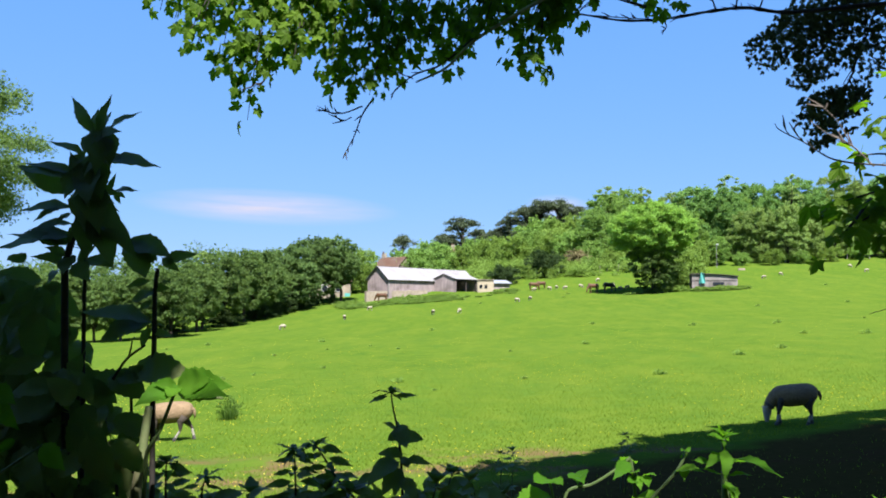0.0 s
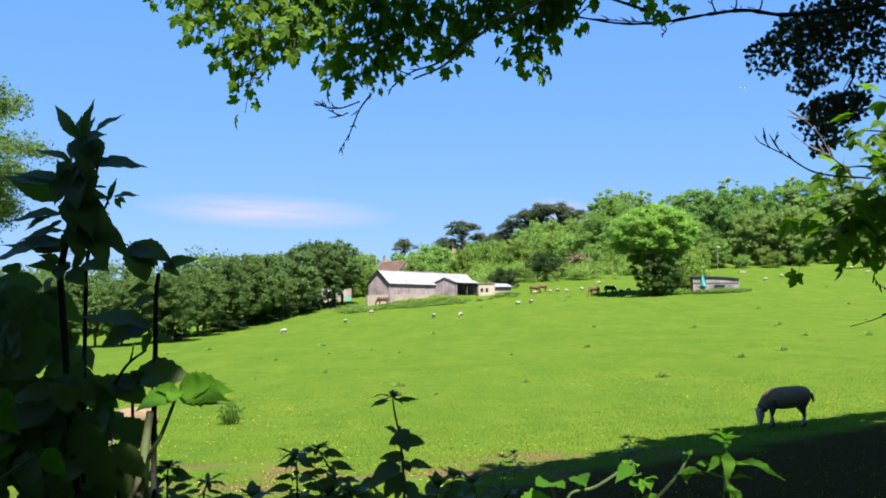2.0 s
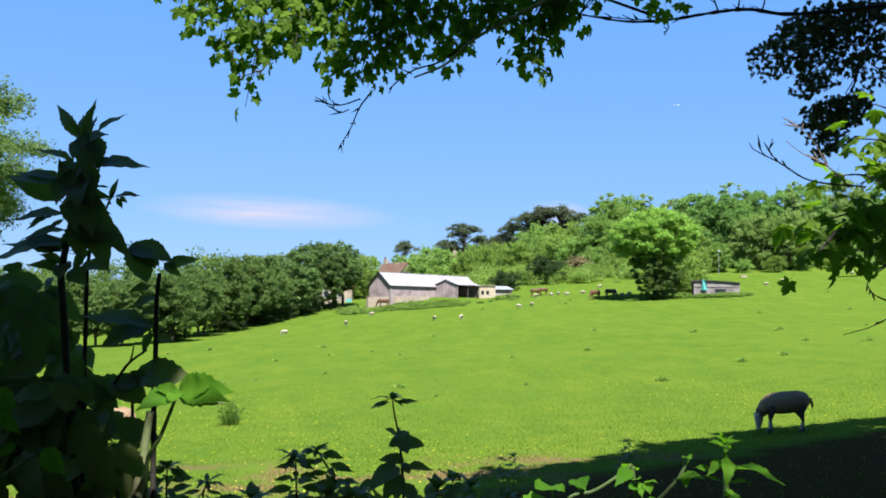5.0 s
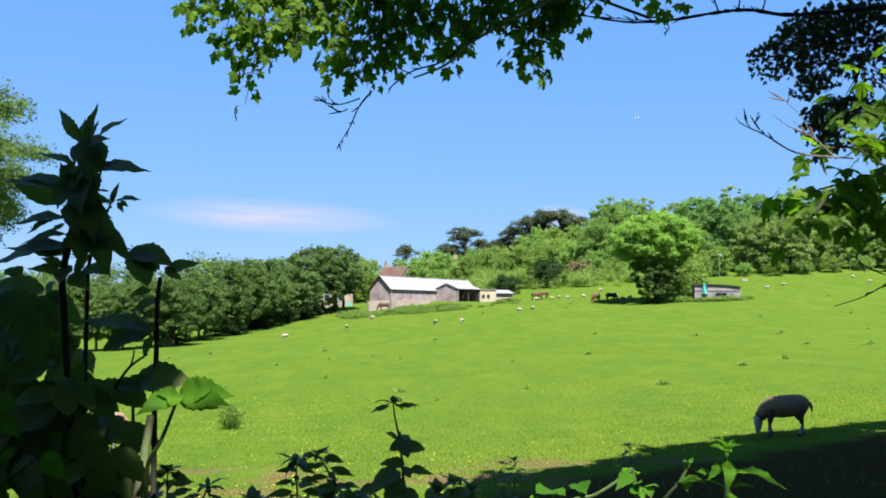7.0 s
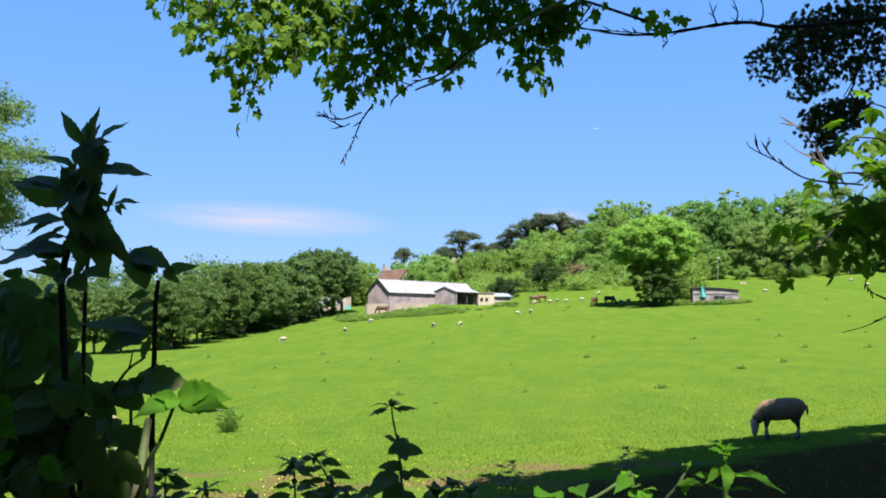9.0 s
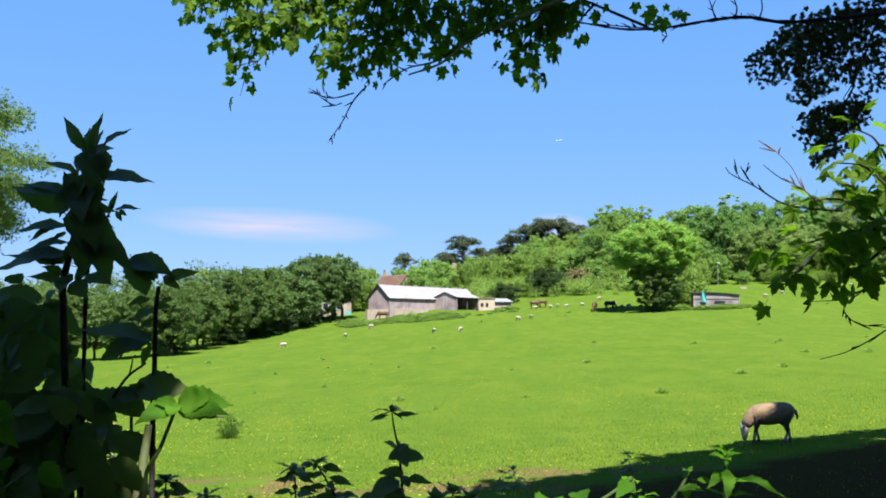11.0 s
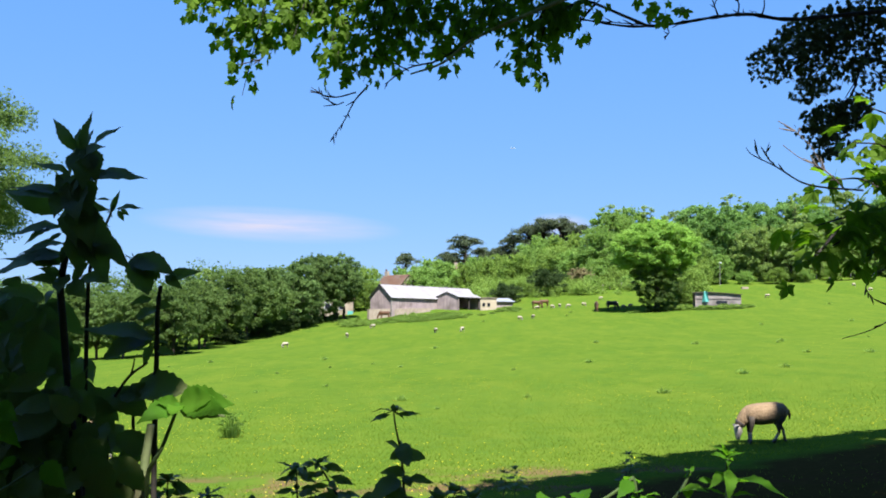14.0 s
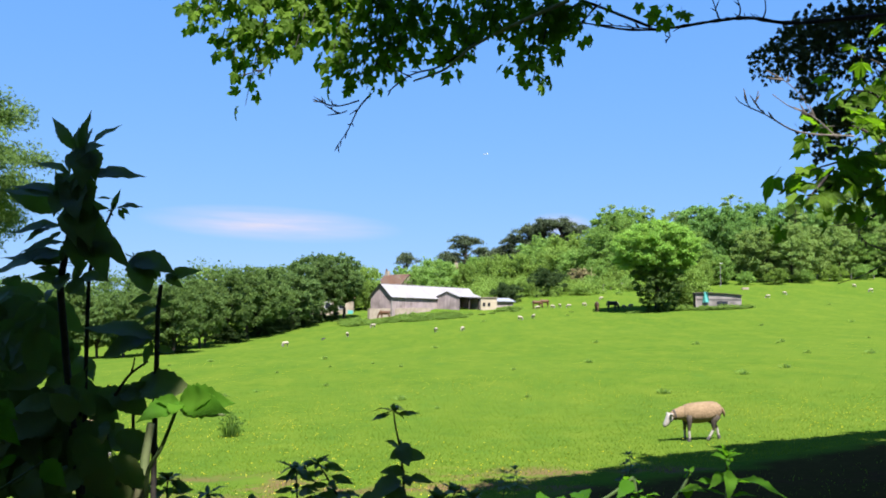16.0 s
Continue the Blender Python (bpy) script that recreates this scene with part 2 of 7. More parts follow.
def ground(x, y):
    """Height of the land: a pasture that falls away to one side and climbs to a wooded hill."""
    x, y = np.asarray(x, float), np.asarray(y, float)
    far = np.where(y > 160, 160 + 60 * np.tanh((y - 160) / 60), np.maximum(y, -20))
    u, v = 110 * np.tanh(x / 110) / 50, far / 100
    z = -0.10 + 1.502 * u - 2.564 * v + 1.003 * u * v + 1.269 * v * v - 0.419 * u * u + 1.236 * v ** 3
    z = z + 0.05 * np.sin(x * 0.31 + 1.3) * np.sin(y * 0.23) * smooth(12, 40, y)
    z = z - 0.95 * np.exp(-((x - 5.5) / 4) ** 2 - ((y - 163) / 5) ** 2)
    z = z + 34 * smooth(500, 1500, y) - 8 * smooth(240, 420, y) * (1 - smooth(-60, 60, x))
    return z


def gz(x, y):
    return float(ground(x, y))


# ---- mesh helpers ----


def mesh_object(name, verts, faces, material, parent=None, label="", smooth_shade=False):
    me = bpy.data.meshes.new(name)
    me.from_pydata([tuple(v) for v in verts] if not isinstance(verts, np.ndarray) else verts.tolist(), [], faces if isinstance(faces, list) else faces.tolist())
    me.materials.append(material)
    if smooth_shade:
        me.polygons.foreach_set("use_smooth", [True] * len(me.polygons))
    me.update()
    ob = new(name, me)
    if parent:
        ob.parent = parent
    if label:
        ob["label"] = label
    return ob


def holder(name, x=0.0, y=0.0, z=0.0, rz=0.0):
    e = new(name)
    e.empty_display_size = 0.2
    e.matrix_basis = pose(x, y, z, 0, 0, rz)
    return e


def part(name, bm, material, parent, label=""):
    me = bpy.data.meshes.new(name)
    bm.to_mesh(me)
    bm.free()
    me.materials.append(material)
    ob = new(name, me)
    ob.parent = parent
    if label:
        ob["label"] = label
    return ob


LEAVES, MORE = {}, {}


def shared(name, me, parent, m):
    """A part on a mesh that alike parts share; past 290 leaves of one thing the rest is joined by join_leaves()."""
    if name == "leaf":
        LEAVES[parent.name] = LEAVES.get(parent.name, 0) + 1
        if LEAVES[parent.name] > 290:
            MORE.setdefault(parent.name, []).append((me, m))
            return None
    ob = new(name, me)
    ob.parent = parent
    ob.matrix_basis = m
    return ob


def join_leaves():
    for owner, rest in MORE.items():
        vs, fs = [], []
        for me, m in rest:
            o = len(vs)
            vs += [tuple(m @ v.co) for v in me.vertices]
            fs += [tuple(i + o for i in p.vertices) for p in me.polygons]
        ob = mesh_object("leaf_mass", vs, fs, rest[0][0].materials[0], bpy.data.objects[owner])
        ob["kind"] = "stuff"


def tube(points, radii, sides=6):
    """A tapered tube along points: verts and faces."""
    pts = [Vector(p) for p in points]
    vs, fs = [], []
    side = Vector((0.3, 0.9, 0.2)).normalized()
    for i, p in enumerate(pts):
        d = (pts[min(i + 1, len(pts) - 1)] - pts[max(i - 1, 0)]).normalized()
        a = d.cross(side)
        if a.length < 0.05:
            a = d.cross(Vector((1, 0, 0)))
        a.normalize()
        b = d.cross(a)
        for k in range(sides):
            an = 2 * math.pi * k / sides
            vs.append(tuple(p + radii[i] * (math.cos(an) * a + math.sin(an) * b)))
    for i in range(len(pts) - 1):
        for k in range(sides):
            k2 = (k + 1) % sides
            fs.append((i * sides + k, i * sides + k2, (i + 1) * sides + k2, (i + 1) * sides + k))
    fs.append(tuple(range(sides - 1, -1, -1)))
    fs.append(tuple(range((len(pts) - 1) * sides, len(pts) * sides)))
    return vs, fs


def joined(pieces):
    vs, fs = [], []
    for v, f in pieces:
        o = len(vs)
        vs += [tuple(p) for p in v]
        fs += [tuple(i + o for i in face) for face in f]
    return vs, fs


def bent(a, b, n, sag=0.0, wobble=0.0, rng=None):
    """Points on a bowed line from a to b."""
    a, b = Vector(a), Vector(b)
    out = []
    for i in range(n + 1):
        k = i / n
        p = a.lerp(b, k) + Vector((0, 0, -4 * sag * k * (1 - k)))
        if rng and 0 < i < n:
            p += Vector([rng.uniform(-wobble, wobble) for _ in range(3)])
        out.append(p)
    return out


def box_bm(sx, sy, sz, cx=0.0, cy=0.0, cz=0.0, bevel=0.0):
    bm = bmesh.new()
    bmesh.ops.create_cube(bm, size=1.0)
    bmesh.ops.scale(bm, vec=(sx, sy, sz), verts=bm.verts)
    if bevel:
        bmesh.ops.bevel(bm, geom=bm.edges[:], offset=bevel, segments=2, affect="EDGES")
    bmesh.ops.translate(bm, vec=(cx, cy, cz), verts=bm.verts)
    return bm


def prism(outline, y0, y1):
    """A flat outline in x, z drawn out from y0 to y1."""
    n = len(outline)
    vs = [(x, y0, z) for x, z in outline] + [(x, y1, z) for x, z in outline]
    fs = [tuple(range(n)), tuple(range(2 * n - 1, n - 1, -1))]
    fs += [(i, i + n, (i + 1) % n + n, (i + 1) % n) for i in range(n)]
    return vs, fs


def leaf_cloud(rng, centres, normals, sizes, far=False):
    """Many small pointed leaves: each a bent four-sided blade, or one three-sided blade where they stay far off."""
    n = len(centres)
    nr = normals + rng.normal(0, 0.85, (n, 3))
    nr /= np.linalg.norm(nr, axis=1, keepdims=True) + 1e-9
    t = np.cross(nr, rng.normal(0, 1, (n, 3)))
    t /= np.linalg.norm(t, axis=1, keepdims=True) + 1e-9
    b = np.cross(nr, t)
    s = sizes[:, None]
    if far:
        v = np.stack([centres - t * s * 0.7 - b * s * 0.62, centres - t * s * 0.7 + b * s * 0.62, centres + t * s], 1)
        return v.reshape(-1, 3), np.arange(3 * n).reshape(n, 3)
    v = np.stack([centres - t * s, centres + b * s * 0.62 + nr * s * 0.15, centres + t * s, centres - b * s * 0.62 + nr * s * 0.15], 1)
    return v.reshape(-1, 3), np.arange(4 * n).reshape(n, 4)


def blob_leaves(rng, blobs, density, size, flat=0.85, far=False, order=1.0):
    """Leaves in loose clumps; order says how far they turn their faces outwards."""
    cs, ns, ss = [], [], []
    for x, y, z, r in blobs:
        n = max(8, int(density * r * r))
        d = rng.normal(0, 1, (n, 3))
        d /= np.linalg.norm(d, axis=1, keepdims=True)
        d[:, 2] = np.where(d[:, 2] < -0.35, -0.5 * d[:, 2], d[:, 2])
        lump = 1 + 0.22 * np.sin(5 * d[:, 0] + x) * np.sin(5 * d[:, 1] + y + 3 * d[:, 2])
        rad = r * lump * (0.30 + 0.98 * rng.random(n) ** 0.85)
        cs.append(np.array([x, y, z]) + d * rad[:, None] * np.array([1, 1, flat]))
        ns.append(d * order + np.array([0, 0, 0.35]))
        ss.append(size * (0.6 + 0.8 * rng.random(n)))
    return leaf_cloud(rng, np.concatenate(cs), np.concatenate(ns), np.concatenate(ss), far)


def grid_land():
    k = np.linspace(-1, 1, 221)
    xs = 170 * k + 2600 * k ** 5
    q = np.linspace(0, 1, 241)
    ys = -40 + 260 * q + 3600 * q ** 6
    X, Y = np.meshgrid(xs, ys)
    v = np.stack([X, Y, ground(X, Y)], -1).reshape(-1, 3)
    nx, ny = len(xs), len(ys)
    i = np.arange((nx) * (ny)).reshape(ny, nx)
    f = np.stack([i[:-1, :-1], i[:-1, 1:], i[1:, 1:], i[1:, :-1]], -1).reshape(-1, 4)
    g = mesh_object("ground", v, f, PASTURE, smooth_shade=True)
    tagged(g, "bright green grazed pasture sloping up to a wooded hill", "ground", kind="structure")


grid_land()
# ---- trees ----


def make_tree(name, seed, h, spread, base, leaf_material, leaf=0.3, density=150, blobs=16, trunk=0.16, flat=0.95, top_heavy=0.0, far=True, sprigs=0, clump=1.0):
    """A tree about h high: trunk, limbs that reach into the crown, and a crown of many small leaves."""
    rng = np.random.default_rng(seed)
    tree = holder(name)
    zc, rz = h * (1 + base) / 2, h * (1 - base) / 2
    bl = []
    for i in range(int(blobs * 3.4)):
        q = 1 - 2 * (i + 0.5) / int(blobs * 3.4)
        d = np.array([math.cos(2.4 * i) * math.sqrt(1 - q * q), math.sin(2.4 * i) * math.sqrt(1 - q * q), q]) + rng.normal(0, 0.16, 3)
        d /= np.linalg.norm(d)
        k = 0.86 + 0.16 * rng.random() if i % 3 else 0.35 + 0.5 * rng.random()
        wide = 1 + top_heavy * d[2]
        bl.append((d[0] * spread * k * wide, d[1] * spread * k * wide, zc + d[2] * rz * (k + 0.06), clump * spread * (0.13 + 0.10 * rng.random())))
    for i in range(9):
        a = i * 2.4 + seed
        wide = 1 + top_heavy * (i / 4.0 - 1)
        bl.append((math.cos(a) * spread * 0.42 * wide, math.sin(a) * spread * 0.42 * wide, zc + rz * 0.55 * (i / 4.0 - 1), spread * 0.27))
    bl.append((0, 0, zc, spread * 0.40))
    bl.append((spread * 0.1, 0, h - spread * 0.3, spread * 0.24))
    # upright shoots that break the outline
    for i in range(sprigs):
        a, k = rng.uniform(0, 6.283), 0.75 * math.sqrt(rng.random())
        x, y = math.cos(a) * spread * k, math.sin(a) * spread * k
        z = zc + rz * math.sqrt(1 - k * k) * 0.9
        tall = spread * rng.uniform(0.16, 0.34)
        for j in range(4):
            bl.append((x + 0.03 * spread * j * math.cos(3 * a), y, z + tall * j / 3, spread * (0.085 - 0.018 * j)))
    pieces = [tube([(0, 0, -0.3), (0.02 * h, 0, h * 0.2), (-0.01 * h, 0.02 * h, h * 0.5), (0.01 * h, 0, h * 0.8)], [trunk * 1.3, trunk, trunk * 0.7, trunk * 0.2], 7)]
    for x, y, z, r in bl[:int(blobs * 3.4):6]:
        z0 = h * max(base * 0.8, 0.12) + 0.25 * (z - h * base)
        pieces.append(tube([(0, 0, z0), (x * 0.5, y * 0.5, z0 + (z - z0) * 0.6), (x, y, z)], [trunk * 0.5, trunk * 0.3, trunk * 0.1], 5))
    v, f = joined(pieces)
    mesh_object("trunk", v, f, BARK, tree)
    if far:
        v, f = blob_leaves(rng, bl, density * 2.1, leaf * 0.62, flat, True, 0.6)
    else:
        v, f = blob_leaves(rng, bl, density * 1.2, leaf * 0.80, flat)
    mesh_object("crown", v, f, leaf_material, tree)
    return tree


def make_pine(name, seed, h, spread):
    """An old pine: bare leaning trunk, flat plates of needles near the top."""
    rng = np.random.default_rng(seed)
    tree = holder(name)
    pieces = [tube([(0, 0, -0.3), (0.03 * h, 0, h * 0.35), (0.01 * h, 0.02 * h, h * 0.7), (0, 0, h * 0.95)], [0.34, 0.27, 0.2, 0.06], 7)]
    bl = []
    for i in range(56):
        k = rng.random()
        z = h * (0.40 + 0.58 * k)
        a = rng.random() * 6.283
        r = spread * (0.25 + 0.75 * rng.random()) * (1.0 - 0.55 * max(0, k - 0.55) / 0.45)
        x, y = r * math.cos(a), r * math.sin(a)
        bl.append((x, y, z, spread * (0.13 + 0.15 * rng.random())))
        pieces.append(tube([(0, 0, z - 0.12 * h), (x * 0.6, y * 0.6, z - 0.03 * h), (x, y, z)], [0.11, 0.07, 0.03], 5))
    v, f = joined(pieces)
    mesh_object("trunk", v, f, BARK, tree)
    v, f = blob_leaves(rng, bl, 270, 0.15, 0.85, True, 0.5)
    mesh_object("crown", v, f, LEAF_PINE, tree)
    return tree


def plant_tree(proto, x, y, scale=1.0, rz=0.0, wide=1.0):
    m = Matrix.LocRotScale((x, y, gz(x, y) - 0.1), Euler((0, 0, radians(rz))), (scale * wide, scale * wide, scale))
    if not proto.get("used"):
        proto["used"] = 1
        proto.matrix_basis = m
        return proto
    c = copy_thing(proto, Matrix.LocRotScale(m.translation, m.to_quaternion(), (1, 1, 1)))
    c.matrix_basis = m
    return c


def grove():
    """The hedge trees, the hill wood and the single trees."""
    mid = [make_tree("hedgerow_tree", 11 + i, 8.0, 3.4, 0.19, LEAF_HEDGE, 0.22, 220, 34, sprigs=12, clump=0.8) for i in range(3)]
    wm = [make_tree("wood_tree", 21 + i, 8.0, 3.4, 0.04, LEAF_WOOD, 0.22, 220, 34, sprigs=14, clump=0.8) for i in range(3)]
    dark = [make_tree("oak_tree", 31 + i, 9.5, 4.4, 0.08, LEAF_DARK, 0.25, 190, 44, 0.25, sprigs=8, clump=0.75) for i in range(2)]
    olive = [make_tree("birch_tree", 71 + i, 10.0, 3.6, 0.04, LEAF_OLIVE, 0.24, 200, 34, sprigs=12, clump=0.8) for i in range(2)]
    bush = [make_tree("hawthorn_bush", 91 + i, 3.0, 2.2, 0.02, mt, 0.16, 300, 14, 0.07, sprigs=4) for i, mt in enumerate((LEAF_WOOD, LEAF_SCRUB, LEAF_HEDGE))]
    oak = make_tree("oak_tree", 33, 9.5, 4.4, 0.08, LEAF_OAK, 0.25, 190, 44, 0.25, sprigs=6, clump=0.75)
    ivy = make_tree("ivy_bush", 94, 3.0, 2.4, 0.0, LEAF_DEEP, 0.17, 260, 14, 0.07)
    rust = make_tree("copper_bush", 99, 3.0, 2.2, 0.05, LEAF_RUST, 0.2, 300, 12, 0.07)
    slim = make_tree("poplar_tree", 97, 10.0, 1.3, 0.10, LEAF_OLIVE, 0.22, 260, 12, 0.1)

    hedge = "leafy green hedgerow tree at the pasture's lower edge"
    # hedge along the falling edge of the pasture: place, height factor, turn
    for i, (p, s, rz, kind) in enumerate((
            ((-32.2, 95.0), 0.8, 10, 0), ((-30.1, 97.0), 0.8, 80, 1), ((-27.6, 97.0), 0.84, 150, 2), ((-27.3, 105.9), 0.87, 220, 0),
            ((-26.5, 114.4), 1.01, 20, 1), ((-25.4, 121.4), 1.08, 110, 2), ((-24.3, 130.1), 1.04, 200, 0), ((-24.9, 126.0), 1.11, 60, 1),
            ((-37.9, 96.0), 0.84, 0, 1), ((-42.2, 98.0), 0.85, 130, 2), ((-46.6, 100.0), 0.9, 40, 0), ((-49.6, 100.0), 0.95, 75, 1),
            ((-35.1, 96.0), 0.78, 140, 2), ((-29.5, 108.0), 0.95, 30, 1), ((-36.2, 112.0), 0.8, 250, 2))):
        tagged(plant_tree(mid[kind], *p, s, rz), hedge, "tree", "hedgerow trees")
    for p, s, rz in (((-22.3, 138.0), 0.96, 0), ((-20.1, 146.0), 1.06, 70)):
        tagged(plant_tree(oak, *p, s, rz), "dark broad oak tree beside the farm buildings", "tree", "hedgerow trees")
    high = make_tree("oak_tree", 35, 9.5, 3.2, 0.33, LEAF_OAK, 0.23, 210, 40, 0.25, sprigs=4, clump=0.8)
    tagged(plant_tree(high, *(-17.3, 150.0), 1.06, 150, 1.25), "dark oak with a high crown beside the stone house", "tree", "hedgerow trees")
    tagged(plant_tree(high, *(-16.2, 150.6), 0.86, 60), "dark oak with a high crown beside the stone house", "tree", "hedgerow trees")
    tagged(plant_tree(slim, *(-28.5, 112.4), 0.945, 0, 1.3), "thin pale poplar rising above the hedge", "tree")
    for p, s, rz in (((-28.2, 97.9), 0.50, 0), ((-26.5, 114.6), 0.68, 60), ((-25.0, 125.7), 0.64, 120), ((-21.0, 144.8), 0.50, 20), ((-23.5, 134.6), 0.71, 10), ((-22.4, 139.8), 0.84, 90), ((-19.7, 149.2), 0.42, 190), ((-24.3, 130.3), 0.59, 240)):
        tagged(plant_tree(ivy, *p, s, rz, 1.6), "dark low bush under the hedgerow trees", "bush", "hedge bottom bushes")

    # the lone tree in the pasture
    lone = make_tree("field_tree", 123, 13.2, 4.9, 0.36, LEAF_FRESH, 0.21, 330, 80, 0.28, top_heavy=0.16, sprigs=14, clump=0.68)
    tagged(plant_tree(lone, *(29.95, 135.5), 0.94, 40, 1.26), "tall bright green tree standing alone in the pasture", "tree")
    clad = make_tree("ivy_column", 124, 8.6, 3.1, 0.0, LEAF_HEDGE, 0.20, 300, 60, 0.1, top_heavy=0.10, sprigs=4, clump=0.65)
    tagged(plant_tree(clad, *(29.9, 134.2), 1.0, 10, 1.1), "dark ivy growth clothing the lone tree's trunk", "ivy")
    tagged(plant_tree(bush[1], *(36.9, 146.0), 1.7, 80), "yellow-green bush rising behind the field shelter", "bush")
    tagged(plant_tree(bush[1], *(34.6, 141.5), 1.15, 10), "pale scrubby bush between lone tree and shelter", "bush")

    wood = "leafy green tree of the hillside wood"
    for q, k, a in (((-17.5, 150.0), 0.42, 90),):
        tagged(plant_tree(bush[2], *q, k, a), "dark bush in front of the stone house", "bush", "hedge bottom bushes")
    # rough weeds along the foot of the farmyard
    weed = make_tree("weed_clump", 95, 1.2, 1.3, 0.0, LEAF_WEED, 0.16, 200, 12, 0.02, sprigs=10)
    for p, s, rz in (((-14.0, 137.0), 0.9, 0), ((-12.4, 137.0), 1.0, 40), ((-10.8, 138.0), 0.9, 90), ((-9.6, 139.0), 0.8, 130), ((-5.7, 139.0), 0.7, 10), ((-4.1, 140.0), 1.0, 70), ((-2.7, 140.0), 1.1, 190), ((-1.2, 140.0), 0.8, 30),
                     ((0.1, 141.0), 1.0, 100), ((1.6, 141.0), 1.2, 220), ((5.4, 143.0), 0.6, 0), ((8.5, 148.0), 1.0, 60), ((9.9, 150.0), 1.1, 0), ((11.2, 150.0), 0.9, 20), ((34.5, 136.0), 0.7, 0), ((35.4, 135.0), 0.8, 90), ((26.0, 134.0), 0.6, 20), ((26.9, 134.0), 0.7, 220), ((40.9, 136.0), 0.5, 20), ((18.4, 140.0), 0.4, 0),
                     ((-14.8, 140.5), 1.0, 150), ((-13.2, 141.0), 1.1, 10), ((-8.2, 139.5), 0.9, 80), ((-7.0, 140.0), 1.0, 120), ((-6.4, 142.5), 1.1, 30), ((-4.6, 143.0), 1.2, 160), ((-2.9, 143.5), 1.2, 60), ((-1.6, 144.5), 1.1, 20), ((-0.2, 145.0), 1.2, 200), ((1.2, 146.0), 1.0, 110), ((3.6, 144.5), 0.6, 40),
                     ((36.5, 134.5), 1.2, 30), ((38.0, 134.3), 1.0, 10), ((39.5, 134.6), 1.3, 70), ((41.5, 135.0), 1.1, 120), ((43.2, 135.8), 0.9, 20), ((33.2, 135.5), 1.5, 90),
                     ((-13.0, 135.0), 0.8, 20), ((-11.2, 136.0), 0.7, 60), ((-10.0, 136.0), 0.6, 80), ((-7.7, 138.0), 0.5, 10), ((-4.8, 138.0), 0.7, 50), ((-3.3, 138.0), 0.8, 70), ((-2.0, 139.0), 0.7, 100), ((-0.5, 139.0), 0.9, 20), ((0.9, 139.0), 0.7, 60), ((2.6, 140.0), 0.8, 0), ((7.0, 145.0), 0.6, 0), ((10.6, 147.0), 0.8, 60)):
        tagged(plant_tree(weed, *p, s * (0.62 if p[0] < -4 else 0.45), rz, 1.9), "rough clump of green weeds by the farmyard", "weed", "farmyard weeds")
    # hill wood, from the pasture edge back over the crest
    for p, s, rz, kind in (
            ((35.5, 205.0), 1.35, 0, wm[0]), ((41.0, 215.0), 1.45, 60, wm[1]), ((31.2, 190.0), 1.05, 110, wm[0]), ((47.4, 185.0), 1.25, 10, wm[2]),
            ((52.6, 196.0), 1.50, 30, dark[0]), ((56.1, 192.0), 1.45, 75, dark[1]), ((62.9, 205.0), 1.40, 130, wm[0]), ((47.0, 210.0), 1.45, 200, wm[1]),
            ((48.9, 200.0), 1.35, 20, olive[0]), ((68.2, 210.0), 1.35, 90, dark[0]), ((74.6, 214.0), 1.30, 10, wm[2]), ((79.7, 214.0), 1.45, 170, dark[1]),
            ((84.8, 214.0), 1.45, 50, wm[0]), ((89.9, 214.0), 1.50, 140, olive[1]), ((95.6, 214.0), 1.45, 220, wm[1]), ((101.3, 214.0), 1.5, 30, dark[0]), ((104.4, 210.0), 1.5, 30, wm[2])):
        tagged(plant_tree(kind, *p, s * (1.24 if p[0] < 45 else 0.98 if p[0] < 60 else 1.10), rz), wood, "tree", "hill wood trees")
    for p, s, rz, kind in (
            ((58.7, 184.0), 0.95, 0, olive[0]), ((60.6, 180.0), 1.02, 100, olive[1]), ((64.7, 178.0), 1.05, 40, olive[0]), ((69.9, 182.0), 1.02, 160, olive[1]),
            ((76.2, 184.0), 1.0, 210, olive[0]), ((81.1, 184.0), 1.02, 20, wm[1]), ((86.0, 184.0), 1.0, 120, olive[1]), ((51.5, 178.0), 0.68, 60, wm[2]), ((66.1, 188.0), 1.1, 60, wm[0])):
        tagged(plant_tree(kind, *p, s, rz), "olive-green birch at the edge of the wood", "tree", "wood edge trees")
    for p, s, rz in (((36.8, 213.0), 1.62, 0), ((39.6, 216.0), 1.5, 80), ((45.2, 214.0), 1.55, 160), ((64.5, 214.0), 1.75, 40)):
        tagged(plant_tree(slim, *p, s, rz, 1.5), "feathery upright tree rising from the wood", "tree", "hill wood trees")
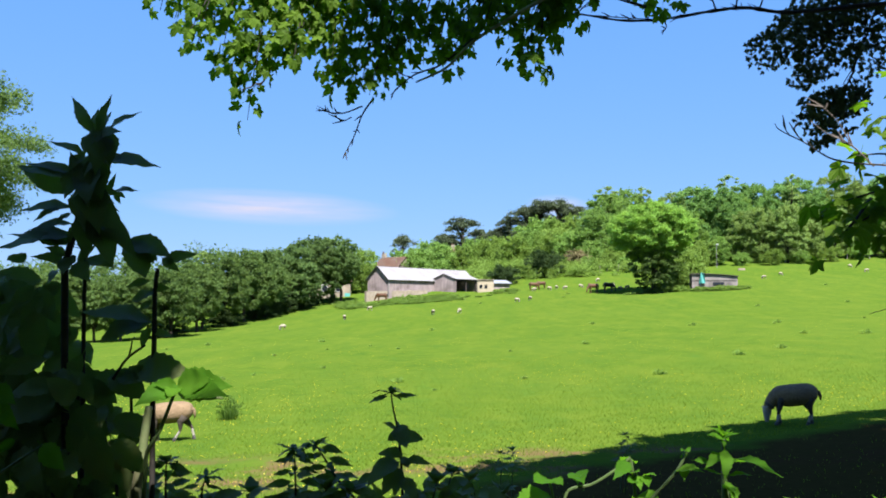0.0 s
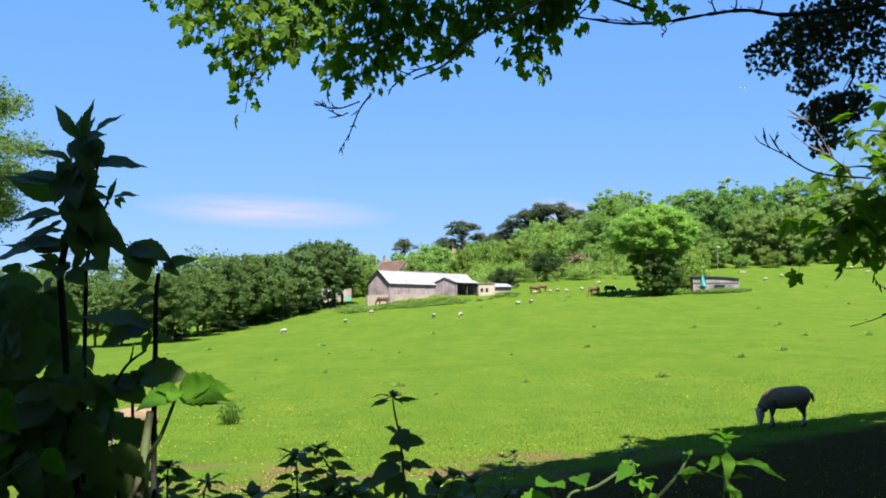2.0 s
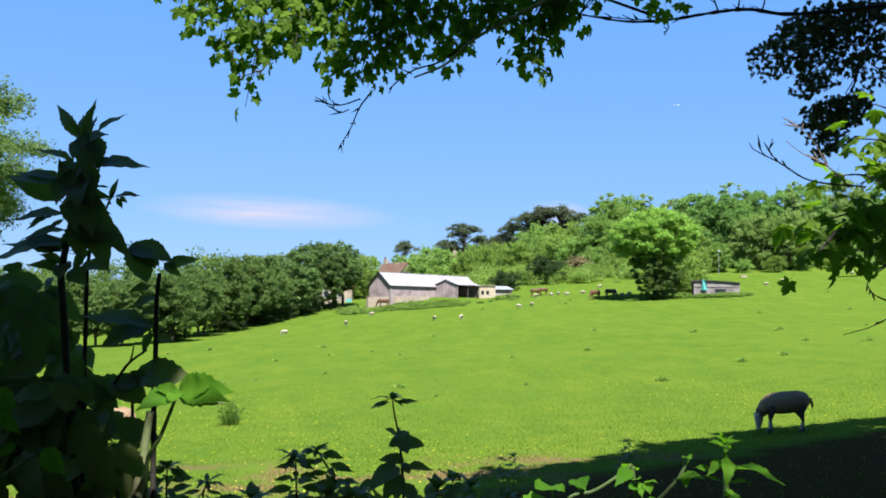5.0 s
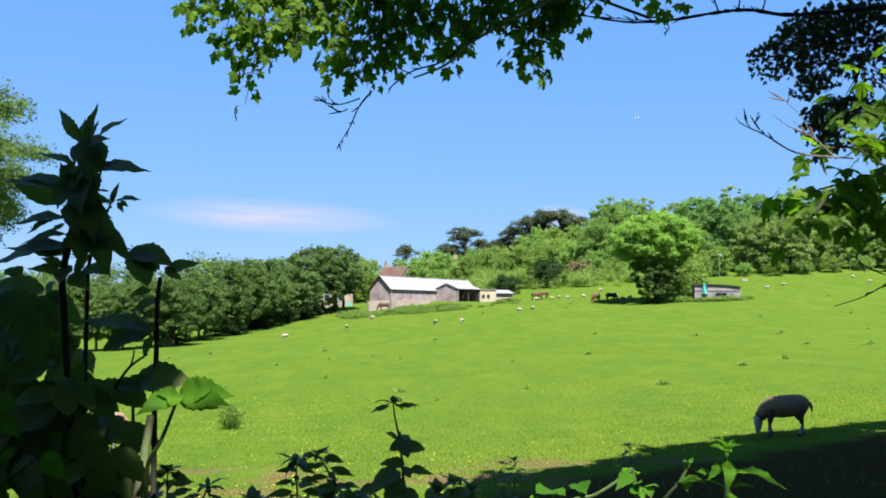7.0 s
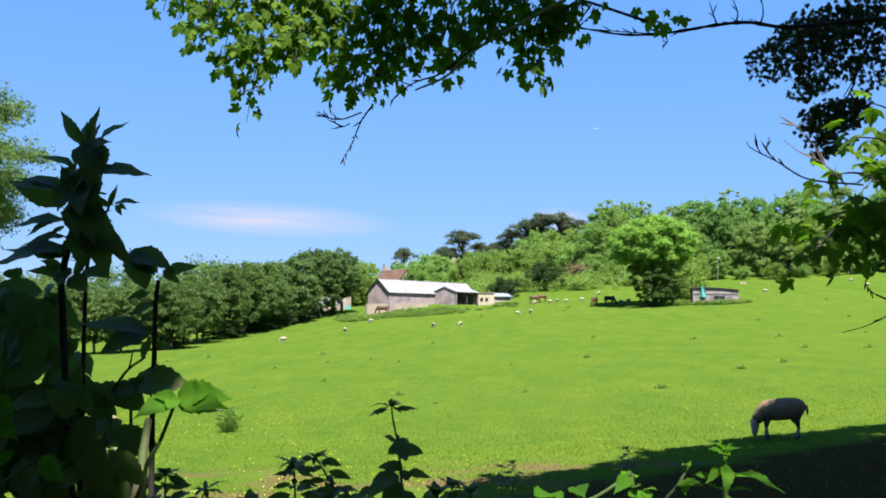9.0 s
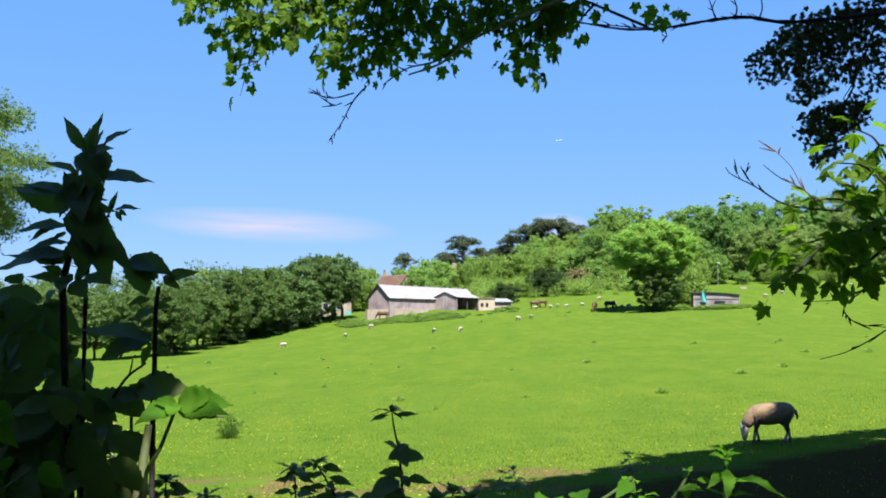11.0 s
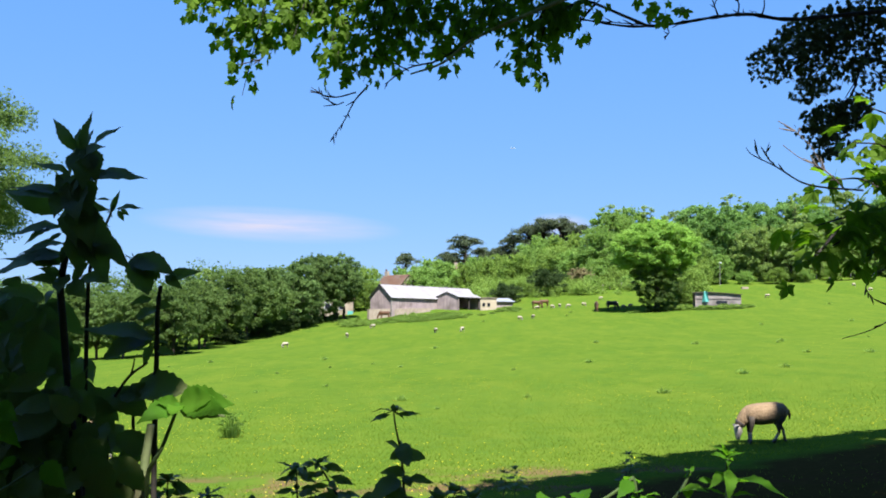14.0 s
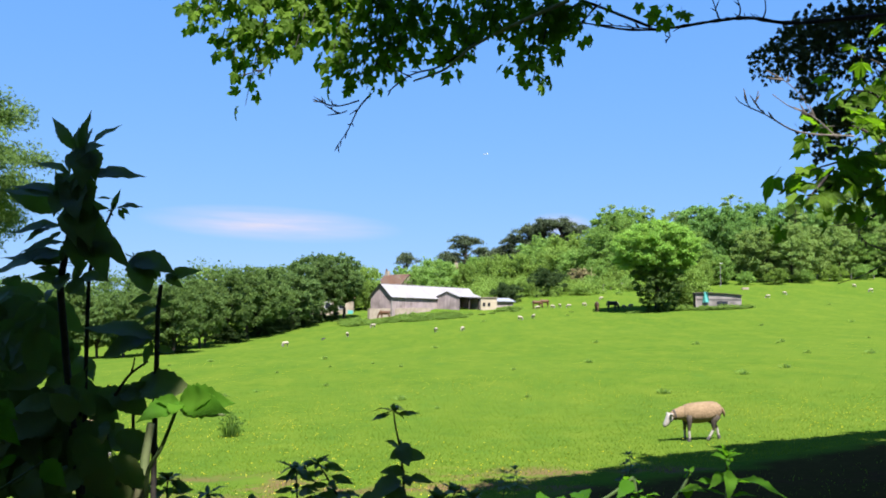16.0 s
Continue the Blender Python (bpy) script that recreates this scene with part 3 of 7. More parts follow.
    # scrub on the slope between the farm and the wood
    for p, s, rz, kind in (
            ((13.4, 172.0), 1.0, 0, bush[1]), ((10.1, 168.0), 1.2, 50, bush[1]), ((18.3, 172.0), 1.55, 20, ivy), ((14.4, 200.0), 2.0, 100, bush[1]), ((19.0, 205.0), 2.2, 10, bush[0]),
            ((23.9, 200.0), 2.3, 70, bush[1]), ((27.4, 195.0), 2.2, 140, bush[0]), ((29.3, 185.0), 1.6, 30, bush[0]), ((32.6, 182.0), 1.1, 200, bush[1]), ((28.9, 215.0), 3.0, 10, bush[1]),
            ((23.2, 222.0), 2.9, 60, bush[0]), ((10.7, 210.0), 1.9, 120, bush[1]), ((7.2, 215.0), 1.8, 10, bush[0]), ((10.4, 163.0), 1.15, 10, ivy), ((45.1, 172.0), 1.4, 40, bush[1]),
            ((48.3, 178.0), 1.5, 140, bush[1]), ((-2.1, 185.0), 2.2, 0, bush[0]), ((-4.7, 180.0), 1.8, 40, bush[0]), ((-14.1, 165.0), 1.6, 10, bush[1]), ((-16.0, 175.0), 2.2, 90, bush[1]),
            ((27.1, 178.0), 0.9, 10, bush[0]), ((55.4, 176.0), 0.8, 40, bush[0]), ((60.6, 174.5), 0.95, 90, bush[1]), ((66.4, 175.5), 0.8, 10, bush[0]), ((72.6, 178.0), 0.95, 130, bush[1]), ((79.0, 180.0), 0.9, 60, bush[0]), ((85.5, 181.0), 0.9, 200, bush[1]), ((22.9, 178.0), 0.9, 210, bush[1]), ((34.5, 178.0), 0.8, 110, bush[0]), ((2.9, 190.0), 1.7, 30, bush[1])):
        tagged(plant_tree(kind, *p, s, rz), "bright scrubby bush on the slope above the farm", "bush", "hillside bushes")
    tagged(plant_tree(rust, *(25.3, 180.0), 1.25), "tan-brown bush among green scrub", "bush")
    tagged(plant_tree(slim, *(75.7, 205.0), 1.7, 30), "slender poplar standing above the wood", "tree")
    # pines on the skyline
    pines = [make_pine("pine_tree", 201 + i, 12.0, 4.2) for i in range(2)]
    for p, s, rz, k, w in (((5.7, 290.0), 1.25, 0, 0, 1.35), ((0.7, 300.0), 0.96, 60, 1, 1.3), ((-12.9, 310.0), 1.12, 100, 0, 1.1), ((11.0, 290.0), 0.92, 190, 1, 1.2), ((14.7, 280.0), 0.80, 120, 0, 1.1),
                           ((17.2, 245.0), 0.92, 30, 1, 1.1), ((21.1, 240.0), 1.08, 140, 0, 1.15), ((24.6, 238.0), 1.18, 10, 1, 1.15), ((28.6, 236.0), 1.16, 220, 0, 1.15), ((32.3, 240.0), 1.04, 80, 1, 1.1)):
        tagged(plant_tree(pines[k], *p, s, rz, w), "dark old pine with a flat windswept crown", "tree", "skyline pines")
    # ash tree whose boughs reach in from the side
    ash = make_tree("ash_tree", 151, 11.0, 4.4, 0.40, LEAF_HEDGE, 0.085, 700, 60, 0.22, clump=0.7)
    tagged(plant_tree(ash, -17.7, 30.0, 1.02, 25), "bright green ash tree at the side of the pasture", "tree")


def far_woods():
    """Distant tree cover that fills the hill and the far country: nobody could count it."""
    rng = np.random.default_rng(5)
    blobs = []
    for i in range(420):
        x, y = rng.uniform(25, 190), rng.uniform(214, 300)
        if x < 60 and y < 235:
            continue
        blobs.append((x, y, gz(x, y) + rng.uniform(2.5, 6.6), rng.uniform(1.8, 3.2)))
    for i in range(160):
        x, y = rng.uniform(-20, 60), rng.uniform(235, 330)
        blobs.append((x, y, gz(x, y) + rng.uniform(0.5, 3.0), rng.uniform(1.6, 3.0)))
    for i in range(260):
        x, y = rng.uniform(48, 125), rng.uniform(186, 216)
        if x < y * 0.28:
            continue
        blobs.append((x, y, gz(x, y) + rng.uniform(0.3, 2.6), rng.uniform(1.2, 2.2)))
    low = []
    for i in range(150):
        x, y = rng.uniform(-190, -45), rng.uniform(150, 260)
        low.append((x, y, gz(x, y) + rng.uniform(1, 6.0), rng.uniform(2.0, 3.5)))
    scrub = []
    for i in range(420):
        y = rng.uniform(168, 240)
        x = y * rng.uniform(0.03, 0.20)
        scrub.append((x, y, gz(x, y) + rng.uniform(0.0, 1.2), rng.uniform(0.8, 1.9)))
    for i in range(90):
        y = rng.uniform(172, 200)
        x = y * rng.uniform(-0.10, 0.03)
        scrub.append((x, y, gz(x, y) + rng.uniform(0.0, 1.0), rng.uniform(0.8, 1.5)))
    v, f = blob_leaves(rng, scrub, 150, 0.16, 0.85, True, 0.6)
    tagged(mesh_object("scrub", v, f, LEAF_SCRUB), "bright green scrub covering the slope above the farm", "scrub", kind="stuff")
    v, f = blob_leaves(rng, blobs, 44, 0.34, 1.0, True, 0.6)
    tagged(mesh_object("woodland", v, f, LEAF_WOOD), "dense mixed woodland covering the far hill", "woodland", kind="stuff")
    v, f = blob_leaves(rng, low, 44, 0.34, 1.0, True, 0.6)
    tagged(mesh_object("woodland", v, f, LEAF_HEDGE), "dark woodland beyond the pasture's lower hedge", "woodland", kind="stuff")


grove()
far_woods()
# ---- farm buildings ----


def sheet_roof(name, length, slope, material, parent, m, pitch=0.25, label=""):
    """Corrugated sheets: waves run down the slope."""
    n = int(length / pitch) * 4
    vs, fs = [], []
    for i in range(n + 1):
        z = 0.025 * math.sin(i * math.pi / 2)
        x = length * i / n
        vs += [(x, 0, z), (x, slope, z), (x, 0, z - 0.03), (x, slope, z - 0.03)]
    for i in range(n):
        a, b = 4 * i, 4 * i + 4
        fs += [(a, b, b + 1, a + 1), (a + 2, a + 3, b + 3, b + 2), (a, a + 2, b + 2, b), (a + 1, b + 1, b + 3, a + 3)]
    ob = mesh_object(name, vs, fs, material, parent, label)
    ob.matrix_basis = m
    return ob


def boarded(name, outline, parent, m, board=0.22, label="", material=None):
    """A wall of upright boards cut to an outline given as (x0, x1, height(x))."""
    x0, x1, top, low = outline
    rng = random.Random(len(name) + int(x1 * 10))
    pcs = []
    x = x0
    while x < x1 - 0.02:
        w = min(board, x1 - x)
        d = rng.uniform(0.0, 0.02)
        h0, h1 = top(x), top(x + w - 0.015)
        v = [(x, d, low), (x + w - 0.015, d, low), (x + w - 0.015, d, h1), (x, d, h0), (x, 0.10, low), (x + w - 0.015, 0.10, low), (x + w - 0.015, 0.10, h1), (x, 0.10, h0)]
        pcs.append((v, [(0, 1, 2, 3), (5, 4, 7, 6), (0, 3, 7, 4), (1, 5, 6, 2), (3, 2, 6, 7), (0, 4, 5, 1)]))
        x += w
    v, f = joined(pcs)
    ob = mesh_object(name, v, f, material or BOARDS, parent, label)
    ob["kind"] = "stuff"
    ob.matrix_basis = m
    return ob


def barn():
    """Long boarded barn with a pale sheet roof and a lower open-fronted bay."""
    b = holder("barn", -8.6, 149.77, 3.7, 54.0)
    tagged(b, "long weathered grey board barn with pale corrugated roof", "barn")
    L, W, H, R = 24.0, 4.2, 2.0, 1.95
    low = -1.2
    boarded("front_wall", (0, L, lambda x: H, low), b, Matrix())
    boarded("back_wall", (0, L, lambda x: H, low), b, pose(0, W, 0))
    gable = lambda x: H + R * (1 - abs(x - W / 2) / (W / 2))
    boarded("gable_wall", (0, W, gable, low), b, pose(0.10, 0, 0, 0, 0, 90), 0.22)
    boarded("gable_wall", (0, W, gable, low), b, pose(L, 0, 0, 0, 0, 90), 0.22)
    s = math.hypot(W / 2, R)
    an = math.degrees(math.atan2(R, W / 2))
    sheet_roof("roof_slope", L + 0.7, s + 0.35, SHEET, b, pose(-0.35, -0.32, H - 0.13, an, 0, 0))
    sheet_roof("roof_slope", L + 0.7, s + 0.35, SHEET, b, pose(-0.35, W + 0.32, H - 0.13, 180 - an, 0, 0))
    part("ridge_cap", box_bm(L + 0.7, 0.3, 0.08, L / 2, W / 2, H + R + 0.08, 0.02), SHEET, b)
    part("corner_post", box_bm(0.18, 0.18, H - low, 0.0, -0.02, (H + low) / 2, 0.02), PALE_BOARDS, b, "pale corner board")
    # the lower bay that stands forward of the long wall
    x0, x1, D, h2, r2 = 12.04, 18.35, 4.42, 2.23, 0.8
    bay = lambda x: h2 + r2 * (1 - abs(x - D * 0.5) / (D * 0.5))
    boarded("bay_side_wall", (0, D, bay, low), b, pose(x0, 0, 0, 0, 0, -90))
    for i in range(3):
        part("post", box_bm(0.2, 0.2, h2 - low, x0 + 0.25 + i * (x1 - x0 - 0.4) / 2, -D + 0.1, (h2 + low) / 2, 0.02), TIMBER, b)
    part("lintel", box_bm(x1 - x0, 0.22, 0.3, (x0 + x1) / 2, -D + 0.1, h2 - 0.1, 0.02), TIMBER, b)
    boarded("bay_end_wall", (0, D, bay, low), b, pose(x1, 0, 0, 0, 0, -90), 0.22)
    s2, an2 = math.hypot(D / 2, r2), math.degrees(math.atan2(r2, D / 2))
    sheet_roof("bay_roof", x1 - x0 + 0.5, s2 + 0.3, SHEET, b, pose(x0 - 0.2, -D - 0.3, h2 - 0.04, an2, 0, 0))
    sheet_roof("bay_roof", x1 - x0 + 0.5, s2 + 0.3, SHEET, b, pose(x0 - 0.2, 0.3, h2 - 0.04, 180 - an2, 0, 0))
    part("stall_rail", box_bm(x1 - x0 - 0.4, 0.08, 0.14, (x0 + x1) / 2, -D + 0.2, -0.2, 0.01), TIMBER, b)
    # dark panel added in place of the shade inside the open bay
    part("inner_lining", box_bm(x1 - x0 - 0.3, 0.06, h2 - low, (x0 + x1) / 2, -0.14, (h2 + low) / 2), TIMBER, b)
    part("corner_board", box_bm(0.16, 0.16, h2 - low, x0 + 0.0, -D - 0.02, (h2 + low) / 2, 0.02), BOARDS, b)
    return b


def wall_run(name, pts, h, t, material, label, category):
    """A low wall that follows the ground between two points, with a rough coping."""
    (xa, ya), (xb, yb) = pts
    n = 14
    rng = random.Random(3)
    e = holder(name, xa, ya, gz(xa, ya))
    vs, fs = [], []
    dx, dy = xb - xa, yb - ya
    l = math.hypot(dx, dy)
    nx, ny = -dy / l * t / 2, dx / l * t / 2
    for i in range(n + 1):
        k = i / n
        x, y = xa + dx * k, ya + dy * k
        z = gz(x, y) - gz(xa, ya)
        hh = h[0] + (h[1] - h[0]) * k + rng.uniform(-0.06, 0.06)
        x, y = x - xa, y - ya
        vs += [(x + nx, y + ny, z - 0.3), (x - nx, y - ny, z - 0.3), (x - nx, y - ny, z + hh), (x + nx, y + ny, z + hh)]
    for i in range(n):
        a, b2 = 4 * i, 4 * i + 4
        fs += [(a + j, a + (j + 1) % 4, b2 + (j + 1) % 4, b2 + j) for j in range(4)]
    fs += [(3, 2, 1, 0), (4 * n, 4 * n + 1, 4 * n + 2, 4 * n + 3)]
    mesh_object("stonework", vs, fs, material, e)
    return tagged(e, label, category)


def house(name, x, y, z, rz, L, W, H, R, label, chimneys, wins, roof=None):
    """A gabled house: stone walls, tiled roof, chimneys and windows."""
    e = holder(name, x, y, z, rz)
    tagged(e, label, "house")
    v, f = prism([(0, -2), (W, -2), (W, H), (W / 2, H + R), (0, H)], 0, -L)
    wall = mesh_object("wall", v, f, STONE, e)
    wall.matrix_basis = pose(0, 0, 0, 0, 0, 90)
    s = math.hypot(W / 2, R) + 0.3
    an = math.degrees(math.atan2(R, W / 2))
    for m in (pose(-0.25, -0.26, H - 0.12, an, 0, 0), pose(-0.25, W + 0.26, H - 0.12, 180 - an, 0, 0)):
        pcs = []
        rows = 9
        for i in range(rows):
            b = s * i / rows
            pcs.append(([(0, b, 0.05), (L + 0.5, b, 0.05), (L + 0.5, b + s / rows, 0.02), (0, b + s / rows, 0.02), (0, b, -0.02), (L + 0.5, b, -0.02), (L + 0.5, b + s / rows, -0.04), (0, b + s / rows, -0.04)],
                        [(0, 1, 2, 3), (4, 7, 6, 5), (0, 4, 5, 1), (0, 3, 7, 4), (1, 5, 6, 2), (3, 2, 6, 7)]))
        vv, ff = joined(pcs)
        o = mesh_object("roof", vv, ff, roof or TILES, e)
        o.matrix_basis = m
        o["kind"] = "stuff"
    for cx in chimneys:
        ch = part("chimney", box_bm(0.8, 0.6, 1.5, cx, W / 2, H + R + 0.1, 0.03), STONE, e)
        part("chimney_pot", box_bm(0.25, 0.25, 0.5, cx - 0.2, W / 2, H + R + 1.05, 0.05), TILES, ch)
    for wx, wz in wins:
        wd = part("window", box_bm(1.1, 0.10, 1.2, wx, -0.03, wz, 0.01), WHITE_PAINT, e)
        part("pane", box_bm(0.9, 0.06, 1.0, wx, -0.075, wz), GLASS, wd)
    return e


def farm():
    barn()
    wall_run("yard_wall", ((-12.0, 147.3), (-2.7, 155.6)), (1.65, 0.5), 0.5, STONE, "low cream stone wall along the barn yard", "wall")
    c = (-12.704, 178, 4.353)
    house("farmhouse", c[0] - 0.5, c[1] + 2.5, c[2], -42, 6.2, 4.6, 4.0, 2.2, "stone farmhouse with brown clay tile roof", (0.5,), ((2.0, 3.0), (4.2, 3.0)))
    c = (1.79, 215, 9.273)
    house("cottage", c[0], c[1], c[2], 0, 6.0, 5.0, 3.0, 2.2, "small stone cottage half hidden by trees", (0.5, 5.5), ((3.0, 1.8),))
    c = (-24.021, 159, 1.978)
    stone = house("stone_house", c[0], c[1], c[2], 4, 8.5, 6.5, 3.6, 0.5, "stone house behind the dark oaks", (0.5,), ((1.6, 2.4), (4.2, 2.4), (6.6, 2.4)))
    part("door", box_bm(0.9, 0.12, 2.0, 8.0, -0.03, 0.6, 0.02), TEAL, stone, "teal painted door")
    # cream block store and low grey shelter to the side of the barn
    c = (5.515, 152, 3.951)
    s = holder("block_store", c[0], c[1], c[2], 0)
    tagged(s, "small cream block store with dark openings", "outbuilding")
    part("wall", box_bm(2.6, 3.0, 2.8, 1.3, 1.5, 0.2, 0.04), RENDER_CREAM, s)
    # dark blocks on the wall face drawn for the shaded openings
    for ox in (0.55, 1.35):
        part("opening", box_bm(0.42, 0.1, 0.55, ox, -0.02, 0.6), GLASS, s)
    part("flat_roof", box_bm(2.9, 3.3, 0.12, 1.3, 1.5, 1.66, 0.02), STONE, s)
    c = (7.887, 156, 4.198)
    s = holder("low_shelter", c[0], c[1], c[2], 18)
    tagged(s, "low shelter with a grey sheet roof", "shelter")
    part("wall", box_bm(3.4, 2.4, 1.7, 1.7, 1.4, 0.2, 0.02), BOARDS, s)
    sheet_roof("roof", 4.0, 3.0, GREY_SHEET, s, pose(-0.3, -0.2, 0.95, 12, 0, 0))
    # field shelter
    c = (35.94, 136.72)
    s = holder("field_shelter", c[0], c[1], gz(*c), -6)
    tagged(s, "old grey timber field shelter with curved roof", "shelter")
    w = boarded("front_wall", (-0.1, 6.3, lambda x: 2.30 - 0.014 * (x - 1.5) ** 2, -0.3), s, Matrix(), 0.35, material=PALE_BOARDS)
    boarded("back_wall", (-0.1, 6.3, lambda x: 2.42 - 0.014 * (x - 1.5) ** 2, -0.3), s, pose(0, 2.4, 0), 0.35)
    boarded("end_wall", (0, 2.4, lambda x: 2.25, -0.3), s, pose(0.0, 0, 0, 0, 0, 90), 0.35)
    boarded("end_wall", (0, 2.4, lambda x: 1.95, -0.3), s, pose(6.3, 0, 0, 0, 0, 90), 0.35)
    # the wall stays closed; a dark slab is painted shade for the hatch
    part("hatch", box_bm(1.5, 0.08, 0.40, 3.6, -0.03, 0.95, 0.01), GLASS, s, "dark panel drawn for the open hatch's shade")
    for z in (0.35, 1.45):
        part("rail", box_bm(6.3, 0.06, 0.10, 3.1, -0.05, z, 0.01), PALE_BOARDS, s)
    vs, fs = [], []
    for i in range(13):
        x = -0.3 + 6.8 * i / 12
        z = 2.38 - 0.014 * (x - 1.5) ** 2
        vs += [(x, -0.25, z), (x, 2.6, z + 0.12), (x, 2.6, z + 0.05), (x, -0.25, z - 0.07)]
    for i in range(12):
        a = 4 * i
        fs += [(a + j, a + 4 + j, a + 4 + (j + 1) % 4, a + (j + 1) % 4) for j in range(4)]
    fs += [(0, 1, 2, 3), (51, 50, 49, 48)]
    mesh_object("roof", vs, fs, TIMBER, s)
    # teal sheet hung at its corner
    bm = bmesh.new()
    bmesh.ops.create_grid(bm, x_segments=6, y_segments=8, size=0.5)
    for vtx in bm.verts:
        x, y = vtx.co.x, vtx.co.y
        vtx.co = Vector((x * (0.7 - 0.5 * y), 0.12 * math.sin(7 * x + 3 * y), y * 1.5))
    bmesh.ops.solidify(bm, geom=bm.faces[:], thickness=0.02)
    part("tarpaulin", bm, TEAL, s, "teal plastic sheet hung over the wall").matrix_basis = pose(1.3, -0.28, 1.75)
    # post by the lone tree and fence posts along the far edge
    post = holder("fence_post")
    part("shaft", box_bm(0.13, 0.13, 1.3, 0, 0, 0.45, 0.02), PALE_BOARDS, post)
    tagged(post, "pale wooden fence post in the grass", "post", "fence posts")
    spots = ((33.94, 140.54), (36.7, 150.0), (29.1, 176.0), (30.6, 177.0), (32.7, 177.0), (35.4, 177.0), (68.1, 180.0), (70.6, 181.0), (73.0, 181.0), (64.2, 178.0), (77.1, 181.0), (81.4, 181.0))
    for i, p in enumerate(spots):
        m = pose(p[0], p[1], gz(*p))
        if i:
            copy_thing(post, m)
        else:
            post.matrix_basis = m
    # lamp pole in front of the wood
    p = (50.2, 174.0)
    lp = holder("lamp_pole", p[0], p[1], gz(*p))
    tagged(lp, "pale grey pole with a small white lamp head", "pole")
    part("shaft", box_bm(0.075, 0.075, 4.4, 0, 0, 2.1, 0.02), SHEET, lp)
    part("lamp_head", box_bm(0.5, 0.26, 0.2, 0.15, 0, 4.3, 0.05), WHITE_PAINT, lp)
    p = (26.9, 176.0)
    lp = holder("power_pole", p[0], p[1], gz(*p))
    tagged(lp, "thin green-grey pole on the slope", "pole")
    part("shaft", box_bm(0.10, 0.10, 4.5, 0, 0, 2.2, 0.03), MOSS, lp)
    # pale trough
    p = (52.8, 168.0)
    tr = holder("water_trough", p[0], p[1], gz(*p))
    tagged(tr, "pale stone trough by the wood edge", "trough")
    part("basin", box_bm(1.2, 0.5, 0.42, 0, 0, 0.15, 0.05), STONE, tr)
    # teal tank behind the hedge
    p = (25.9, 177.0)
    tk = holder("water_tank", p[0], p[1], gz(*p))
    tagged(tk, "teal plastic water tank in the bushes", "tank")
    part("tank_body", box_bm(1.6, 1.0, 1.0, 0, 0, 0.4, 0.15), TEAL, tk)


farm()
# ---- animals ----


def loft(sections, sides=14, rough=0.0, seed=1):
    """A body from oval rings: each (x, z, half width, half height, lean in degrees)."""
    rng = random.Random(seed)
    vs, fs = [], []
    for x, z, w, h, lean in sections:
        c, s = math.cos(radians(lean)), math.sin(radians(lean))
        for k in range(sides):
            a = 2 * math.pi * k / sides
            q = 1 + rng.uniform(-rough, rough)
            up = h * math.sin(a) * q
            vs.append((x - s * up, w * math.cos(a) * q, z + c * up))
    n = len(sections)
    for i in range(n - 1):
        for k in range(sides):
            k2 = (k + 1) % sides
            fs.append((i * sides + k, (i + 1) * sides + k, (i + 1) * sides + k2, i * sides + k2))
    fs.append(tuple(range(sides)))
    fs.append(tuple(range(n * sides - 1, (n - 1) * sides - 1, -1)))
    return vs, fs


